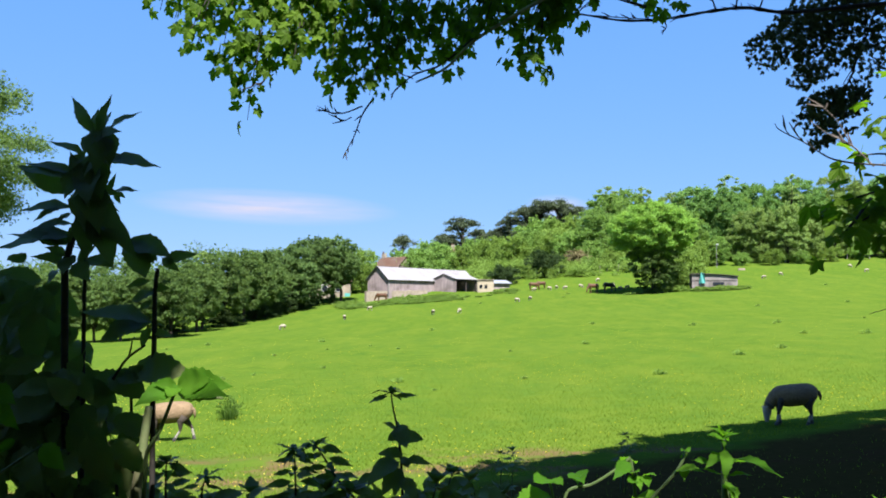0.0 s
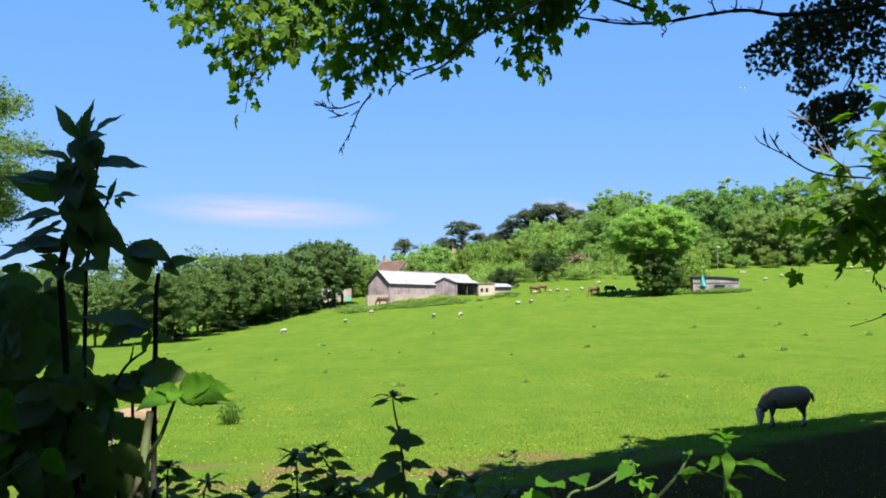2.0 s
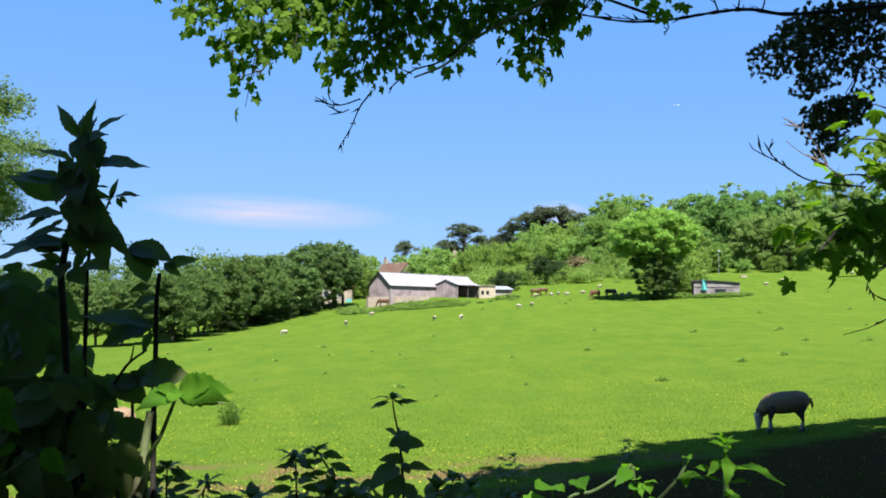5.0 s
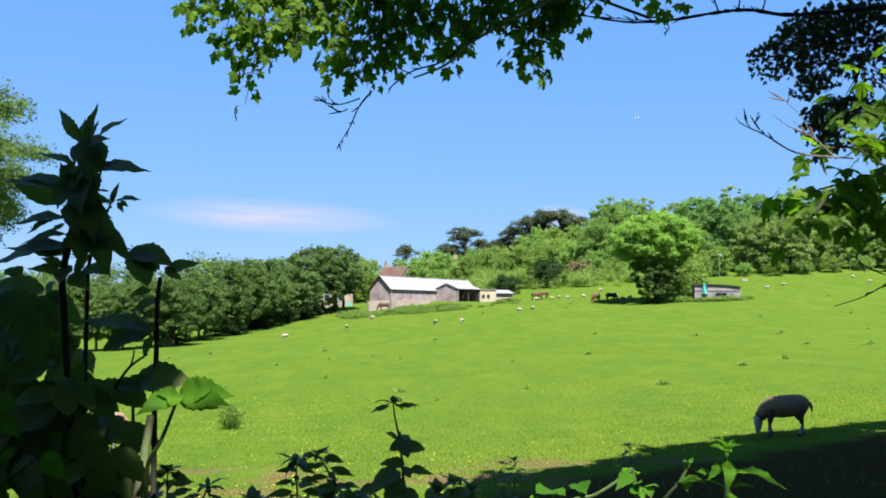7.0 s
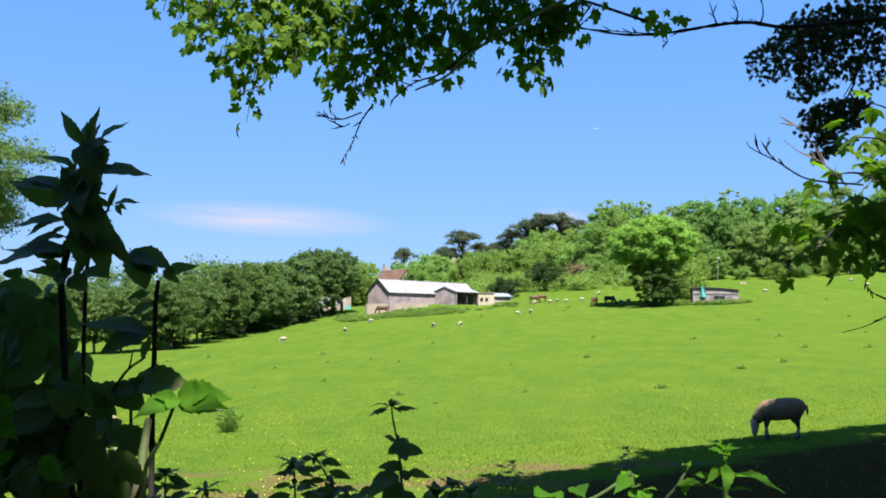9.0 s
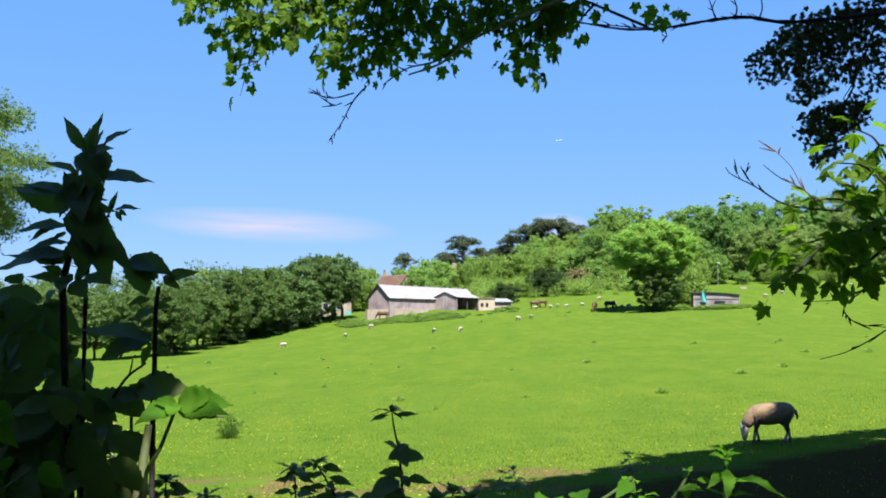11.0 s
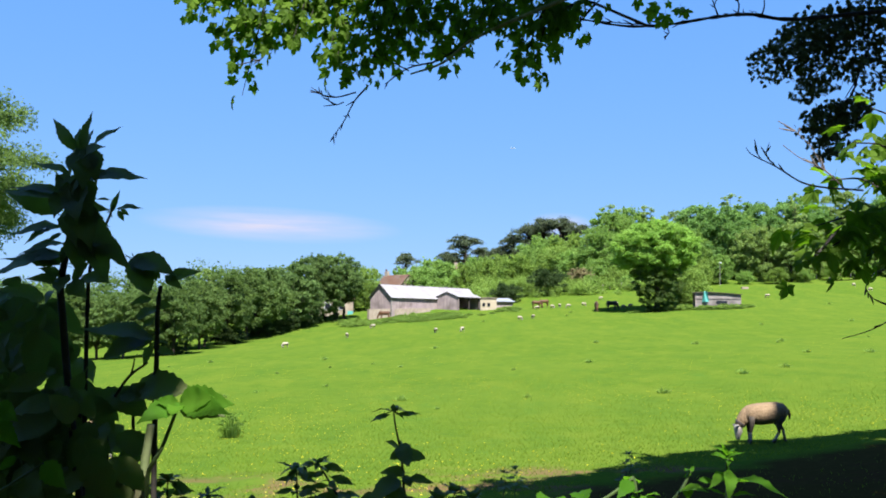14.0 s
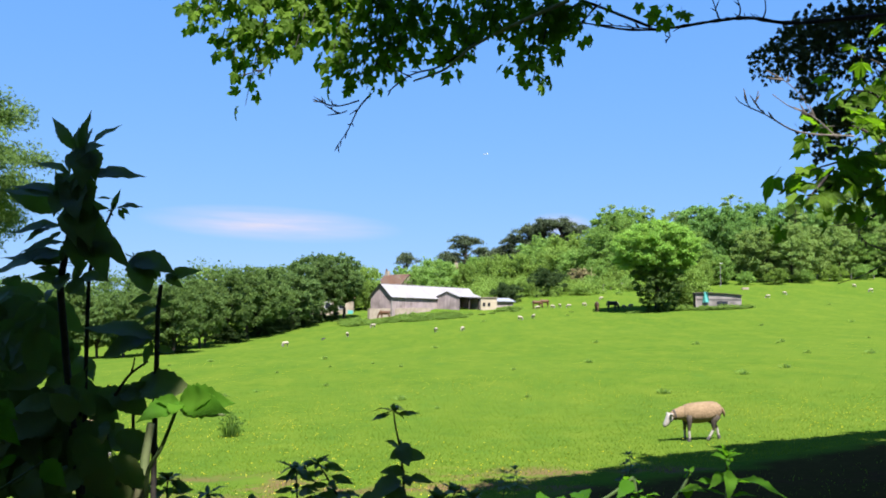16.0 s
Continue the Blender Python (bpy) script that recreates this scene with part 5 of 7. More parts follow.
def dark_shrub():
    """The tall leafy shrub close to the camera."""
    rng = random.Random(4)
    lab = "tall dark shrub with toothed pointed leaves, in shade"
    a = holder("shrub_shoot", -0.631, 1.7, 1.519)
    tagged(a, lab, "shrub", "dark shrub shoots")
    g = gz(-0.66, 1.74)
    stem_of(a, [(-0.68, 1.76, g - 0.05), (-0.67, 1.74, 0.9), (-0.677, 1.7, 1.659), (-0.662, 1.7, 1.728), (-0.642, 1.7, 1.808), (-0.629, 1.7, 1.862), (-0.622, 1.7, 1.908)], 0.008, 0.004, TWIG)
    set_leaves(a, (((-0.624, 1.7, 1.908), (-0.604, 1.69, 1.983), 's'), ((-0.629, 1.7, 1.909), (-0.636, 1.72, 1.971), 's'), ((-0.619, 1.7, 1.909), (-0.615, 1.73, 1.965), 's'), ((-0.631, 1.7, 1.91), (-0.683, 1.70, 1.985), 's'), ((-0.608, 1.7, 1.912), (-0.554, 1.68, 1.957), 'a'), ((-0.625, 1.7, 1.897), (-0.585, 1.65, 1.915), 'f'), ((-0.637, 1.7, 1.893), (-0.63, 1.67, 1.911), 'f'), ((-0.61, 1.7, 1.913), (-0.584, 1.65, 1.86), 'f'), ((-0.631, 1.7, 1.909), (-0.632, 1.65, 1.87), 'f'), ((-0.619, 1.7, 1.912), (-0.601, 1.63, 1.851), 'f'), ((-0.606, 1.7, 1.899), (-0.599, 1.68, 1.858), 'f'), ((-0.641, 1.7, 1.901), (-0.654, 1.7, 1.872), 'f'), ((-0.645, 1.7, 1.868), (-0.689, 1.67, 1.905), 'a'), ((-0.616, 1.7, 1.857), (-0.541, 1.66, 1.872), 'a'), ((-0.614, 1.7, 1.859), (-0.506, 1.65, 1.868), 'a'), ((-0.677, 1.7, 1.802), (-0.746, 1.66, 1.855), 'f'), ((-0.659, 1.7, 1.819), (-0.726, 1.64, 1.865), 'a'), ((-0.633, 1.7, 1.868), (-0.654, 1.65, 1.817), 'f'), ((-0.65, 1.7, 1.87), (-0.659, 1.66, 1.849), 'f'), ((-0.629, 1.7, 1.862), (-0.594, 1.64, 1.796), 'f'), ((-0.649, 1.7, 1.822), (-0.662, 1.67, 1.866), 'f'), ((-0.639, 1.7, 1.851), (-0.616, 1.62, 1.785), 'f'), ((-0.622, 1.7, 1.849), (-0.614, 1.65, 1.78), 'f'), ((-0.662, 1.7, 1.841), (-0.657, 1.64, 1.788), 'f'), ((-0.652, 1.7, 1.813), (-0.642, 1.63, 1.756), 'f'), ((-0.634, 1.7, 1.811), (-0.598, 1.62, 1.75), 'f'), ((-0.642, 1.7, 1.808), (-0.586, 1.68, 1.811), 'f'), ((-0.636, 1.7, 1.798), (-0.584, 1.66, 1.788), 'f'), ((-0.688, 1.7, 1.775), (-0.715, 1.65, 1.758), 'a'), ((-0.687, 1.7, 1.772), (-0.708, 1.67, 1.768), 'f'), ((-0.668, 1.7, 1.746), (-0.727, 1.66, 1.751), 'a'), ((-0.665, 1.7, 1.725), (-0.79, 1.66, 1.735), 'a'), ((-0.668, 1.7, 1.775), (-0.742, 1.66, 1.79), 'a'), ((-0.652, 1.7, 1.83), (-0.735, 1.66, 1.87), 'a'), ((-0.674, 1.7, 1.708), (-0.75, 1.65, 1.742), 'a'), ((-0.671, 1.7, 1.712), (-0.745, 1.68, 1.738), 'f'), ((-0.67, 1.7, 1.764), (-0.685, 1.67, 1.748), 'f'), ((-0.638, 1.7, 1.785), (-0.561, 1.64, 1.739), 'f'), ((-0.629, 1.7, 1.793), (-0.577, 1.68, 1.777), 'a'), ((-0.618, 1.7, 1.763), (-0.535, 1.65, 1.70), 'a'), ((-0.627, 1.7, 1.762), (-0.575, 1.65, 1.685), 'f'), ((-0.64, 1.7, 1.76), (-0.623, 1.64, 1.7), 'f'), ((-0.624, 1.7, 1.753), (-0.561, 1.68, 1.713), 'f'), ((-0.647, 1.7, 1.761), (-0.601, 1.66, 1.712), 'f'), ((-0.676, 1.7, 1.676), (-0.698, 1.65, 1.694), 'f'), ((-0.674, 1.7, 1.689), (-0.695, 1.66, 1.703), 'f'), ((-0.653, 1.7, 1.677), (-0.622, 1.68, 1.709), 'f'), ((-0.636, 1.7, 1.681), (-0.587, 1.67, 1.678), 'f'), ((-0.676, 1.7, 1.665), (-0.689, 1.64, 1.662), 'f'), ((-0.658, 1.7, 1.672), (-0.616, 1.64, 1.652), 'f'), ((-0.667, 1.7, 1.686), (-0.655, 1.63, 1.657), 'f'), ((-0.655, 1.7, 1.745), (-0.674, 1.68, 1.713), 'f'), ((-0.752, 1.7, 1.676), (-0.757, 1.65, 1.695), 'r')), rng)
    # the slender sprig that stands beside it
    b = holder("shrub_shoot", -0.66, 1.75, 1.655)
    tagged(b, "slender dark sprig with small leaves beside the shrub", "shrub", "dark shrub shoots")
    stem_of(b, [(-0.66, 1.78, g - 0.05), (-0.66, 1.77, 0.9), (-0.66, 1.75, 1.655), (-0.652, 1.75, 1.726), (-0.633, 1.75, 1.774), (-0.622, 1.75, 1.801), (-0.616, 1.75, 1.818)], 0.005, 0.0015, TWIG)
    stem_of(b, [(-0.652, 1.75, 1.726), (-0.646, 1.75, 1.788), (-0.646, 1.75, 1.81)], 0.002, 0.001, TWIG)
    set_leaves(b, (((-0.622, 1.75, 1.801), (-0.608, 1.75, 1.847), 's'), ((-0.625, 1.75, 1.827), (-0.642, 1.73, 1.828), 's'), ((-0.611, 1.75, 1.81), (-0.563, 1.73, 1.82), 'a'), ((-0.608, 1.75, 1.807), (-0.597, 1.75, 1.786), 'f'), ((-0.603, 1.75, 1.809), (-0.588, 1.75, 1.798), 'f'), ((-0.62, 1.75, 1.805), (-0.633, 1.75, 1.803), 's'), ((-0.647, 1.75, 1.804), (-0.659, 1.75, 1.808), 'f'), ((-0.645, 1.75, 1.81), (-0.647, 1.75, 1.821), 's'), ((-0.622, 1.75, 1.796), (-0.61, 1.72, 1.811), 'f')), rng)
    # the upright side stem with broad leaves
    u = holder("shrub_spray", -0.534, 1.76, 1.458)
    tagged(u, "upright stem with broad dark leaves beside the shrub", "shrub", "dark shrub shoots")
    stem_of(u, [(-0.534, 1.8, g - 0.05), (-0.534, 1.78, 0.9), (-0.534, 1.76, 1.458), (-0.533, 1.76, 1.53), (-0.533, 1.76, 1.625), (-0.529, 1.76, 1.668)], 0.006, 0.004, TWIG)
    stem_of(u, [(-0.601, 1.74, 1.465), (-0.576, 1.74, 1.502), (-0.543, 1.74, 1.527)], 0.003, 0.002, TWIG)
    stem_of(u, [(-0.573, 1.74, 1.505), (-0.569, 1.74, 1.521), (-0.567, 1.74, 1.535)], 0.002, 0.0012, TWIG)
    set_leaves(u, (((-0.58, 1.76, 1.719), (-0.5, 1.72, 1.704), 'f'), ((-0.578, 1.76, 1.715), (-0.537, 1.71, 1.66), 'r'), ((-0.585, 1.76, 1.717), (-0.529, 1.74, 1.68), 'r'), ((-0.542, 1.76, 1.69), (-0.565, 1.76, 1.705), 'f'), ((-0.516, 1.76, 1.679), (-0.466, 1.74, 1.704), 'f'), ((-0.52, 1.76, 1.686), (-0.491, 1.73, 1.67), 'f'), ((-0.531, 1.76, 1.681), (-0.542, 1.76, 1.7), 'f')), rng)
    set_leaves(u, (((-0.546, 1.76, 1.644), (-0.572, 1.73, 1.641), 'f'), ((-0.538, 1.76, 1.625), (-0.567, 1.73, 1.608), 'r'), ((-0.536, 1.76, 1.63), (-0.505, 1.76, 1.634), 'f'), ((-0.541, 1.76, 1.606), (-0.558, 1.74, 1.591), 'f'), ((-0.54, 1.76, 1.57), (-0.636, 1.7, 1.618), 'a'), ((-0.555, 1.76, 1.573), (-0.617, 1.71, 1.539), 'r'), ((-0.545, 1.76, 1.568), (-0.621, 1.76, 1.559), 'r'), ((-0.542, 1.76, 1.558), (-0.555, 1.74, 1.525), 'f'), ((-0.535, 1.76, 1.551), (-0.497, 1.76, 1.543), 'f'), ((-0.568, 1.76, 1.482), (-0.461, 1.71, 1.485), 'r'), ((-0.534, 1.76, 1.463), (-0.568, 1.74, 1.491), 'r'), ((-0.534, 1.76, 1.501), (-0.506, 1.76, 1.5), 'f'), ((-0.61, 1.76, 1.471), (-0.543, 1.73, 1.442), 'r'), ((-0.591, 1.76, 1.463), (-0.608, 1.74, 1.439), 'f'), ((-0.596, 1.76, 1.468), (-0.547, 1.72, 1.468), 'f')), rng)
    # the dark mass below
    thicket(rng, (-0.70, 1.7, 1.35), 205, 1.08, 1.475, lambda z: -0.318 - 0.03 * smooth(1.38, 1.46, z), 1.62, 1.86, (0.055, 0.095), ROUND)
    thicket(rng, (-0.76, 1.9, 1.45), 140, 1.32, 1.655, lambda z: -0.352 - 0.05 * smooth(1.5, 1.62, z), 1.66, 1.95, (0.055, 0.09), ROUND + SHRUB)
    # a stout stem, cut off at a slant
    c = holder("cut_stem", -0.541, 1.72, 1.319)
    tagged(c, "stout pale green stem cut off at a slant", "stem")
    stem_of(c, [(-0.549, 1.74, gz(-0.549, 1.74) - 0.05), (-0.549, 1.73, 0.7), (-0.549, 1.72, 1.255), (-0.541, 1.72, 1.319), (-0.534, 1.72, 1.374), (-0.528, 1.72, 1.418)], 0.012, 0.0065, PALE_STEM, 10)
    # sunlit bramble leaves in front
    t = holder("bramble_shoot", -0.513, 1.66, 1.337)
    tagged(t, "bramble shoot with sunlit yellow-green leaves", "bramble")
    stem_of(t, [(-0.513, 1.7, gz(-0.513, 1.7) - 0.05), (-0.523, 1.68, 0.8), (-0.513, 1.66, 1.337), (-0.491, 1.66, 1.382), (-0.474, 1.66, 1.426), (-0.462, 1.66, 1.459)], 0.0045, 0.0028, STEM)
    set_leaves(t, (((-0.463, 1.66, 1.459), (-0.509, 1.6, 1.448), 's'), ((-0.463, 1.66, 1.461), (-0.494, 1.63, 1.467), 's'), ((-0.458, 1.66, 1.461), (-0.401, 1.61, 1.479), 's'), ((-0.456, 1.66, 1.459), (-0.368, 1.62, 1.469), 's'), ((-0.449, 1.66, 1.464), (-0.383, 1.59, 1.461), 's'), ((-0.463, 1.66, 1.458), (-0.462, 1.61, 1.444), 's')), rng, BRAMBLE)
    set_leaves(t, (((-0.458, 1.66, 1.45), (-0.394, 1.61, 1.46), 'f'), ((-0.485, 1.66, 1.457), (-0.494, 1.63, 1.439), 'f')), rng)
    # a few thicket leaves get the green bramble material to look sunlit
    g = holder("bramble_sprig", -0.84, 1.62, 1.2)
    tagged(g, "thicket leaves coloured bright green to look sunlit", "bramble")
    stem_of(g, [(-0.84, 1.62, gz(-0.84, 1.62) - 0.05), (-0.84, 1.61, 0.8), (-0.80, 1.60, 1.28), (-0.744, 1.58, 1.462)], 0.004, 0.002, STEM)
    stem_of(g, [(-0.80, 1.60, 1.28), (-0.66, 1.58, 1.369)], 0.003, 0.002, STEM)
    set_leaves(g, (((-0.744, 1.58, 1.462), (-0.694, 1.55, 1.444), 'r'), ((-0.745, 1.58, 1.434), (-0.693, 1.54, 1.413), 'r'), ((-0.66, 1.58, 1.369), (-0.612, 1.55, 1.335), 'r'), ((-0.706, 1.58, 1.378), (-0.726, 1.56, 1.361), 'r')), rng, BRAMBLE)
    return [a]


def low_plants():
    """Brambles, elder shoots and nettles along the bottom."""
    rng = random.Random(9)
    dk = "dark leafy elder shoot in shade"
    shoot("elder_shoot", ((-0.343, 2.25, 1.118), (-0.345, 2.25, 1.185), (-0.348, 2.25, 1.259)), 17, 0.072, ELDER, dk, "shrub", "elder shoots", 0.004, 0.855, 12, 21, tilt=0.7, rise=(-0.5, 1.0))
    shoot("elder_shoot", ((-0.197, 2.3, 1.108), (-0.252, 2.3, 1.183), (-0.286, 2.3, 1.237), (-0.304, 2.3, 1.265)), 16, 0.072, ELDER, dk, "shrub", "elder shoots", 0.004, 0.855, 10, 22, tilt=0.7, rise=(-0.5, 1.0))
    e = shoot("elder_shoot", ((-0.093, 2.2, 1.129), (-0.094, 2.2, 1.207), (-0.102, 2.2, 1.299), (-0.116, 2.2, 1.371), (-0.119, 2.2, 1.397)), 4, 0.072, ELDER, dk, "shrub", "elder shoots", 0.004, 0.855, 8, 23, tilt=0.7, rise=(-0.5, 1.0))
    for b, t in (((-0.094, 2.2, 1.299), (-0.035, 2.16, 1.305)), ((-0.102, 2.2, 1.323), (-0.078, 2.12, 1.278)), ((-0.099, 2.2, 1.306), (-0.133, 2.15, 1.293)), ((-0.094, 2.2, 1.26), (-0.146, 2.15, 1.28)), ((-0.094, 2.2, 1.253), (-0.072, 2.15, 1.229)), ((-0.11, 2.2, 1.244), (-0.165, 2.1, 1.238)), ((-0.103, 2.2, 1.227), (-0.13, 2.1, 1.2)), ((-0.094, 2.2, 1.214), (-0.12, 2.15, 1.172)), ((-0.094, 2.2, 1.201), (-0.049, 2.12, 1.19)), ((-0.162, 2.2, 1.21), (-0.212, 2.2, 1.194))):
        leaf_at(e, b, tuple(Vector(b).lerp(Vector(t), 0.72)), ROUND, rng, (rng.uniform(-0.3, 0.3), -0.8, 0.5))
    shoot("elder_shoot", ((-0.605, 2.1, 1.15), (-0.605, 2.1, 1.213), (-0.605, 2.1, 1.257)), 17, 0.072, ELDER, dk, "shrub", "elder shoots", 0.004, 0.855, 12, 24, tilt=0.7, rise=(-0.5, 1.0))
    shoot("elder_shoot", ((-0.552, 2.2, 1.129), (-0.55, 2.2, 1.181), (-0.542, 2.2, 1.207)), 16, 0.072, ELDER, dk, "shrub", "elder shoots", 0.004, 0.855, 10, 25, tilt=0.7, rise=(-0.5, 1.0))
    for px in (((0.009, 2.4, 1.086), (0.016, 2.4, 1.157), (0.023, 2.4, 1.179)), ((0.083, 2.5, 1.065), (0.08, 2.5, 1.121), (0.068, 2.5, 1.145)), ((-0.443, 2.3, 1.108), (-0.45, 2.3, 1.135), (-0.457, 2.3, 1.151)), ((-0.033, 2.3, 1.108), (-0.019, 2.3, 1.155), (-0.016, 2.3, 1.176)), ((-0.293, 2.2, 1.116), (-0.285, 2.2, 1.155), (-0.267, 2.2, 1.179)), ((-0.215, 2.2, 1.116), (-0.22, 2.2, 1.155), (-0.212, 2.2, 1.173)), ((0.137, 2.4, 1.072), (0.143, 2.4, 1.115), (0.151, 2.4, 1.129))):
        shoot("elder_shoot", px, 4, 0.07, ROUND, dk, "shrub", "elder shoots", 0.003, 0.93, 8, rng.randint(1, 999), tilt=0.7)
    # low dark growth between the shoots
    m = holder("bramble_tangle", *(-0.224, 2.3, 1.121))
    tagged(m, "tangle of dark bramble leaves in shade", "bramble")
    o = m.matrix_basis.translation
    cane = []
    for i in range(7):
        x = -0.7 + 0.2 * i
        cane.append(tube([p - o for p in rounded([(x, 2.4, gz(x, 2.4) - 0.05), (x + 0.05, 2.38, 0.7), (x + 0.15, 2.35, 1.08), (x + 0.35, 2.3, 1.05)], 4)], [0.004] * 13, 6))
    v, f = joined(cane)
    mesh_object("cane", v, f, STEM, m)
    for i in range(150):
        x, y = rng.uniform(-0.72, 0.22), rng.uniform(2.15, 2.55)
        top = 1.6 - 0.178 * y - 0.012 * abs(math.sin(x * 9)) * y
        z = top - abs(rng.gauss(0, 0.06))
        w = Vector((rng.uniform(-1, 1), rng.uniform(-1, 0.4), rng.uniform(-0.6, 0.6)))
        shared("leaf", rng.choice(ROUND), m, leaf_pose(Vector((x, y, z - 0.02)) - o, w, rng.uniform(0.04, 0.07), (rng.uniform(-0.5, 0.5), -0.5, 1)))
    # sunlit brambles and nettles
    lab = "sunlit bright green bramble cane with toothed leaves"
    b1 = holder("bramble_cane", *(0.244, 1.9, 1.229))
    tagged(b1, lab, "bramble", "sunlit brambles")
    o = b1.matrix_basis.translation
    line = rounded([(o.x - 0.1, o.y, gz(o.x, o.y) - 0.05), (o.x - 0.08, o.y, 0.9), (0.244, 1.9, 1.229), (0.295, 1.9, 1.247), (0.344, 1.9, 1.277), (0.371, 1.9, 1.299)], 6)
    mesh_object("cane", *tube([p - o for p in line], [0.003] * len(line), 6), STEM, b1)
    mesh_object("cane", *tube([p - o for p in rounded([(o.x + 0.14, o.y, gz(o.x, o.y) - 0.05), (0.38, 1.9, 1.204), (0.377, 1.9, 1.25), (0.371, 1.9, 1.295)], 5)], [0.0035] * 16, 6), STEM, b1)
    for b, t in (((0.366, 1.9, 1.289), (0.318, 1.82, 1.273)), ((0.371, 1.9, 1.293), (0.404, 1.95, 1.293)), ((0.374, 1.9, 1.267), (0.386, 1.85, 1.29)), ((0.38, 1.9, 1.255), (0.344, 1.84, 1.261)), ((0.397, 1.9, 1.263), (0.421, 1.86, 1.288)), ((0.397, 1.9, 1.261), (0.401, 1.84, 1.252)),
                 ((0.363, 1.9, 1.299), (0.355, 1.95, 1.282)), ((0.385, 1.9, 1.261), (0.379, 1.84, 1.248)), ((0.346, 1.9, 1.278), (0.351, 1.9, 1.299)), ((0.38, 1.9, 1.216), (0.429, 1.8, 1.255)), ((0.38, 1.9, 1.21), (0.392, 1.8, 1.236))):
        leaf_at(b1, b, tuple(Vector(b).lerp(Vector(t), 0.62)), BRAMBLE, rng, (rng.uniform(-0.2, 0.4), -0.5, 0.9))
    b2 = holder("bramble_cane", *(0.403, 1.85, 1.215))
    tagged(b2, lab, "bramble", "sunlit brambles")
    o = b2.matrix_basis.translation
    line = rounded([(o.x - 0.02, o.y, gz(o.x, o.y) - 0.05), (0.397, 1.85, 1.215), (0.43, 1.85, 1.259), (0.452, 1.85, 1.283), (0.469, 1.85, 1.319)], 6)
    mesh_object("cane", *tube([p - o for p in line], [0.0032] * len(line), 6), STEM, b2)
    for b, t in (((0.449, 1.85, 1.281), (0.499, 1.78, 1.318)), ((0.472, 1.8, 1.309), (0.517, 1.78, 1.31)), ((0.463, 1.85, 1.286), (0.454, 1.8, 1.268)), ((0.471, 1.85, 1.314), (0.445, 1.85, 1.301)), ((0.469, 1.85, 1.316), (0.482, 1.85, 1.336)), ((0.467, 1.85, 1.319), (0.45, 1.82, 1.335))):
        leaf_at(b2, b, tuple(Vector(b).lerp(Vector(t), 0.62)), BRAMBLE, rng, (rng.uniform(-0.1, 0.4), -0.45, 0.9))
    b3 = holder("bramble_sprig", *(0.222, 1.95, 1.217))
    tagged(b3, lab, "bramble", "sunlit brambles")
    o = b3.matrix_basis.translation
    line = rounded([(o.x, o.y, gz(o.x, o.y) - 0.05), (o.x, o.y, 0.8), (0.222, 1.95, 1.215), (0.216, 1.95, 1.243)], 5)
    mesh_object("cane", *tube([p - o for p in line], [0.003] * len(line), 6), STEM, b3)
    for b, t in (((0.216, 1.95, 1.245), (0.161, 1.85, 1.261)), ((0.218, 1.95, 1.246), (0.246, 1.88, 1.253)), ((0.222, 1.95, 1.206), (0.109, 1.8, 1.24)), ((0.274, 1.95, 1.24), (0.276, 1.9, 1.277)), ((0.268, 1.95, 1.258), (0.275, 1.85, 1.272))):
        leaf_at(b3, b, tuple(Vector(b).lerp(Vector(t), 0.7)), BRAMBLE, rng, (rng.uniform(-0.2, 0.2), -0.5, 0.9))
    n1 = shoot("nettle", ((0.514, 1.75, 1.225), (0.513, 1.75, 1.277), (0.512, 1.75, 1.329), (0.511, 1.75, 1.359)), 3, 0.045, NETTLE, "tall sunlit nettle with pointed leaves", "nettle", "sunlit nettles", 0.009, 0.91, 8, 31)
    for b, t in (((0.52, 1.75, 1.317), (0.596, 1.66, 1.337)), ((0.508, 1.73, 1.338), (0.494, 1.66, 1.308)), ((0.508, 1.75, 1.329), (0.466, 1.7, 1.325)), ((0.513, 1.74, 1.279), (0.515, 1.66, 1.264)), ((0.509, 1.74, 1.269), (0.516, 1.68, 1.29)), ((0.508, 1.74, 1.357), (0.466, 1.7, 1.376)), ((0.508, 1.74, 1.357), (0.528, 1.72, 1.383))):
        leaf_at(n1, b, tuple(Vector(b).lerp(Vector(t), 0.85)), NETTLE, rng, (rng.uniform(-0.1, 0.4), -0.5, 0.9))
    for i, (q, s) in enumerate((((0.562, 1.7, 1.236), 0.05), ((0.628, 1.7, 1.244), 0.055), ((0.662, 1.75, 1.22), 0.05), ((0.772, 1.7, 1.241), 0.06), ((0.477, 1.8, 1.209), 0.05), ((0.424, 1.8, 1.209), 0.05), ((0.704, 1.7, 1.221), 0.05))):
        x, y, z = q
        shoot("nettle", ((x, y, z - 0.12), (x, y, z - 0.05), (x + 0.004, y, z)), 2, s, NETTLE, "tall sunlit nettle with pointed leaves", "nettle", "sunlit nettles", 0.005, 0.93, 6, 40 + i)
    # thin weeds beyond the hedge bottom
    for i, q in enumerate(((1.808, 9.5, 0.312), (0.648, 9, 0.235), (0.553, 9.2, 0.177), (1.781, 9.6, 0.201))):
        x, y, z = q
        shoot("dock_weed", ((x, y, z - 0.20), (x + 0.02, y, z - 0.1), (x, y, z)), 5, 0.10, SHRUB, "thin dark dock weed on trodden earth", "weed", "dock weeds", 0.006, 0.75, 6, 60 + i)


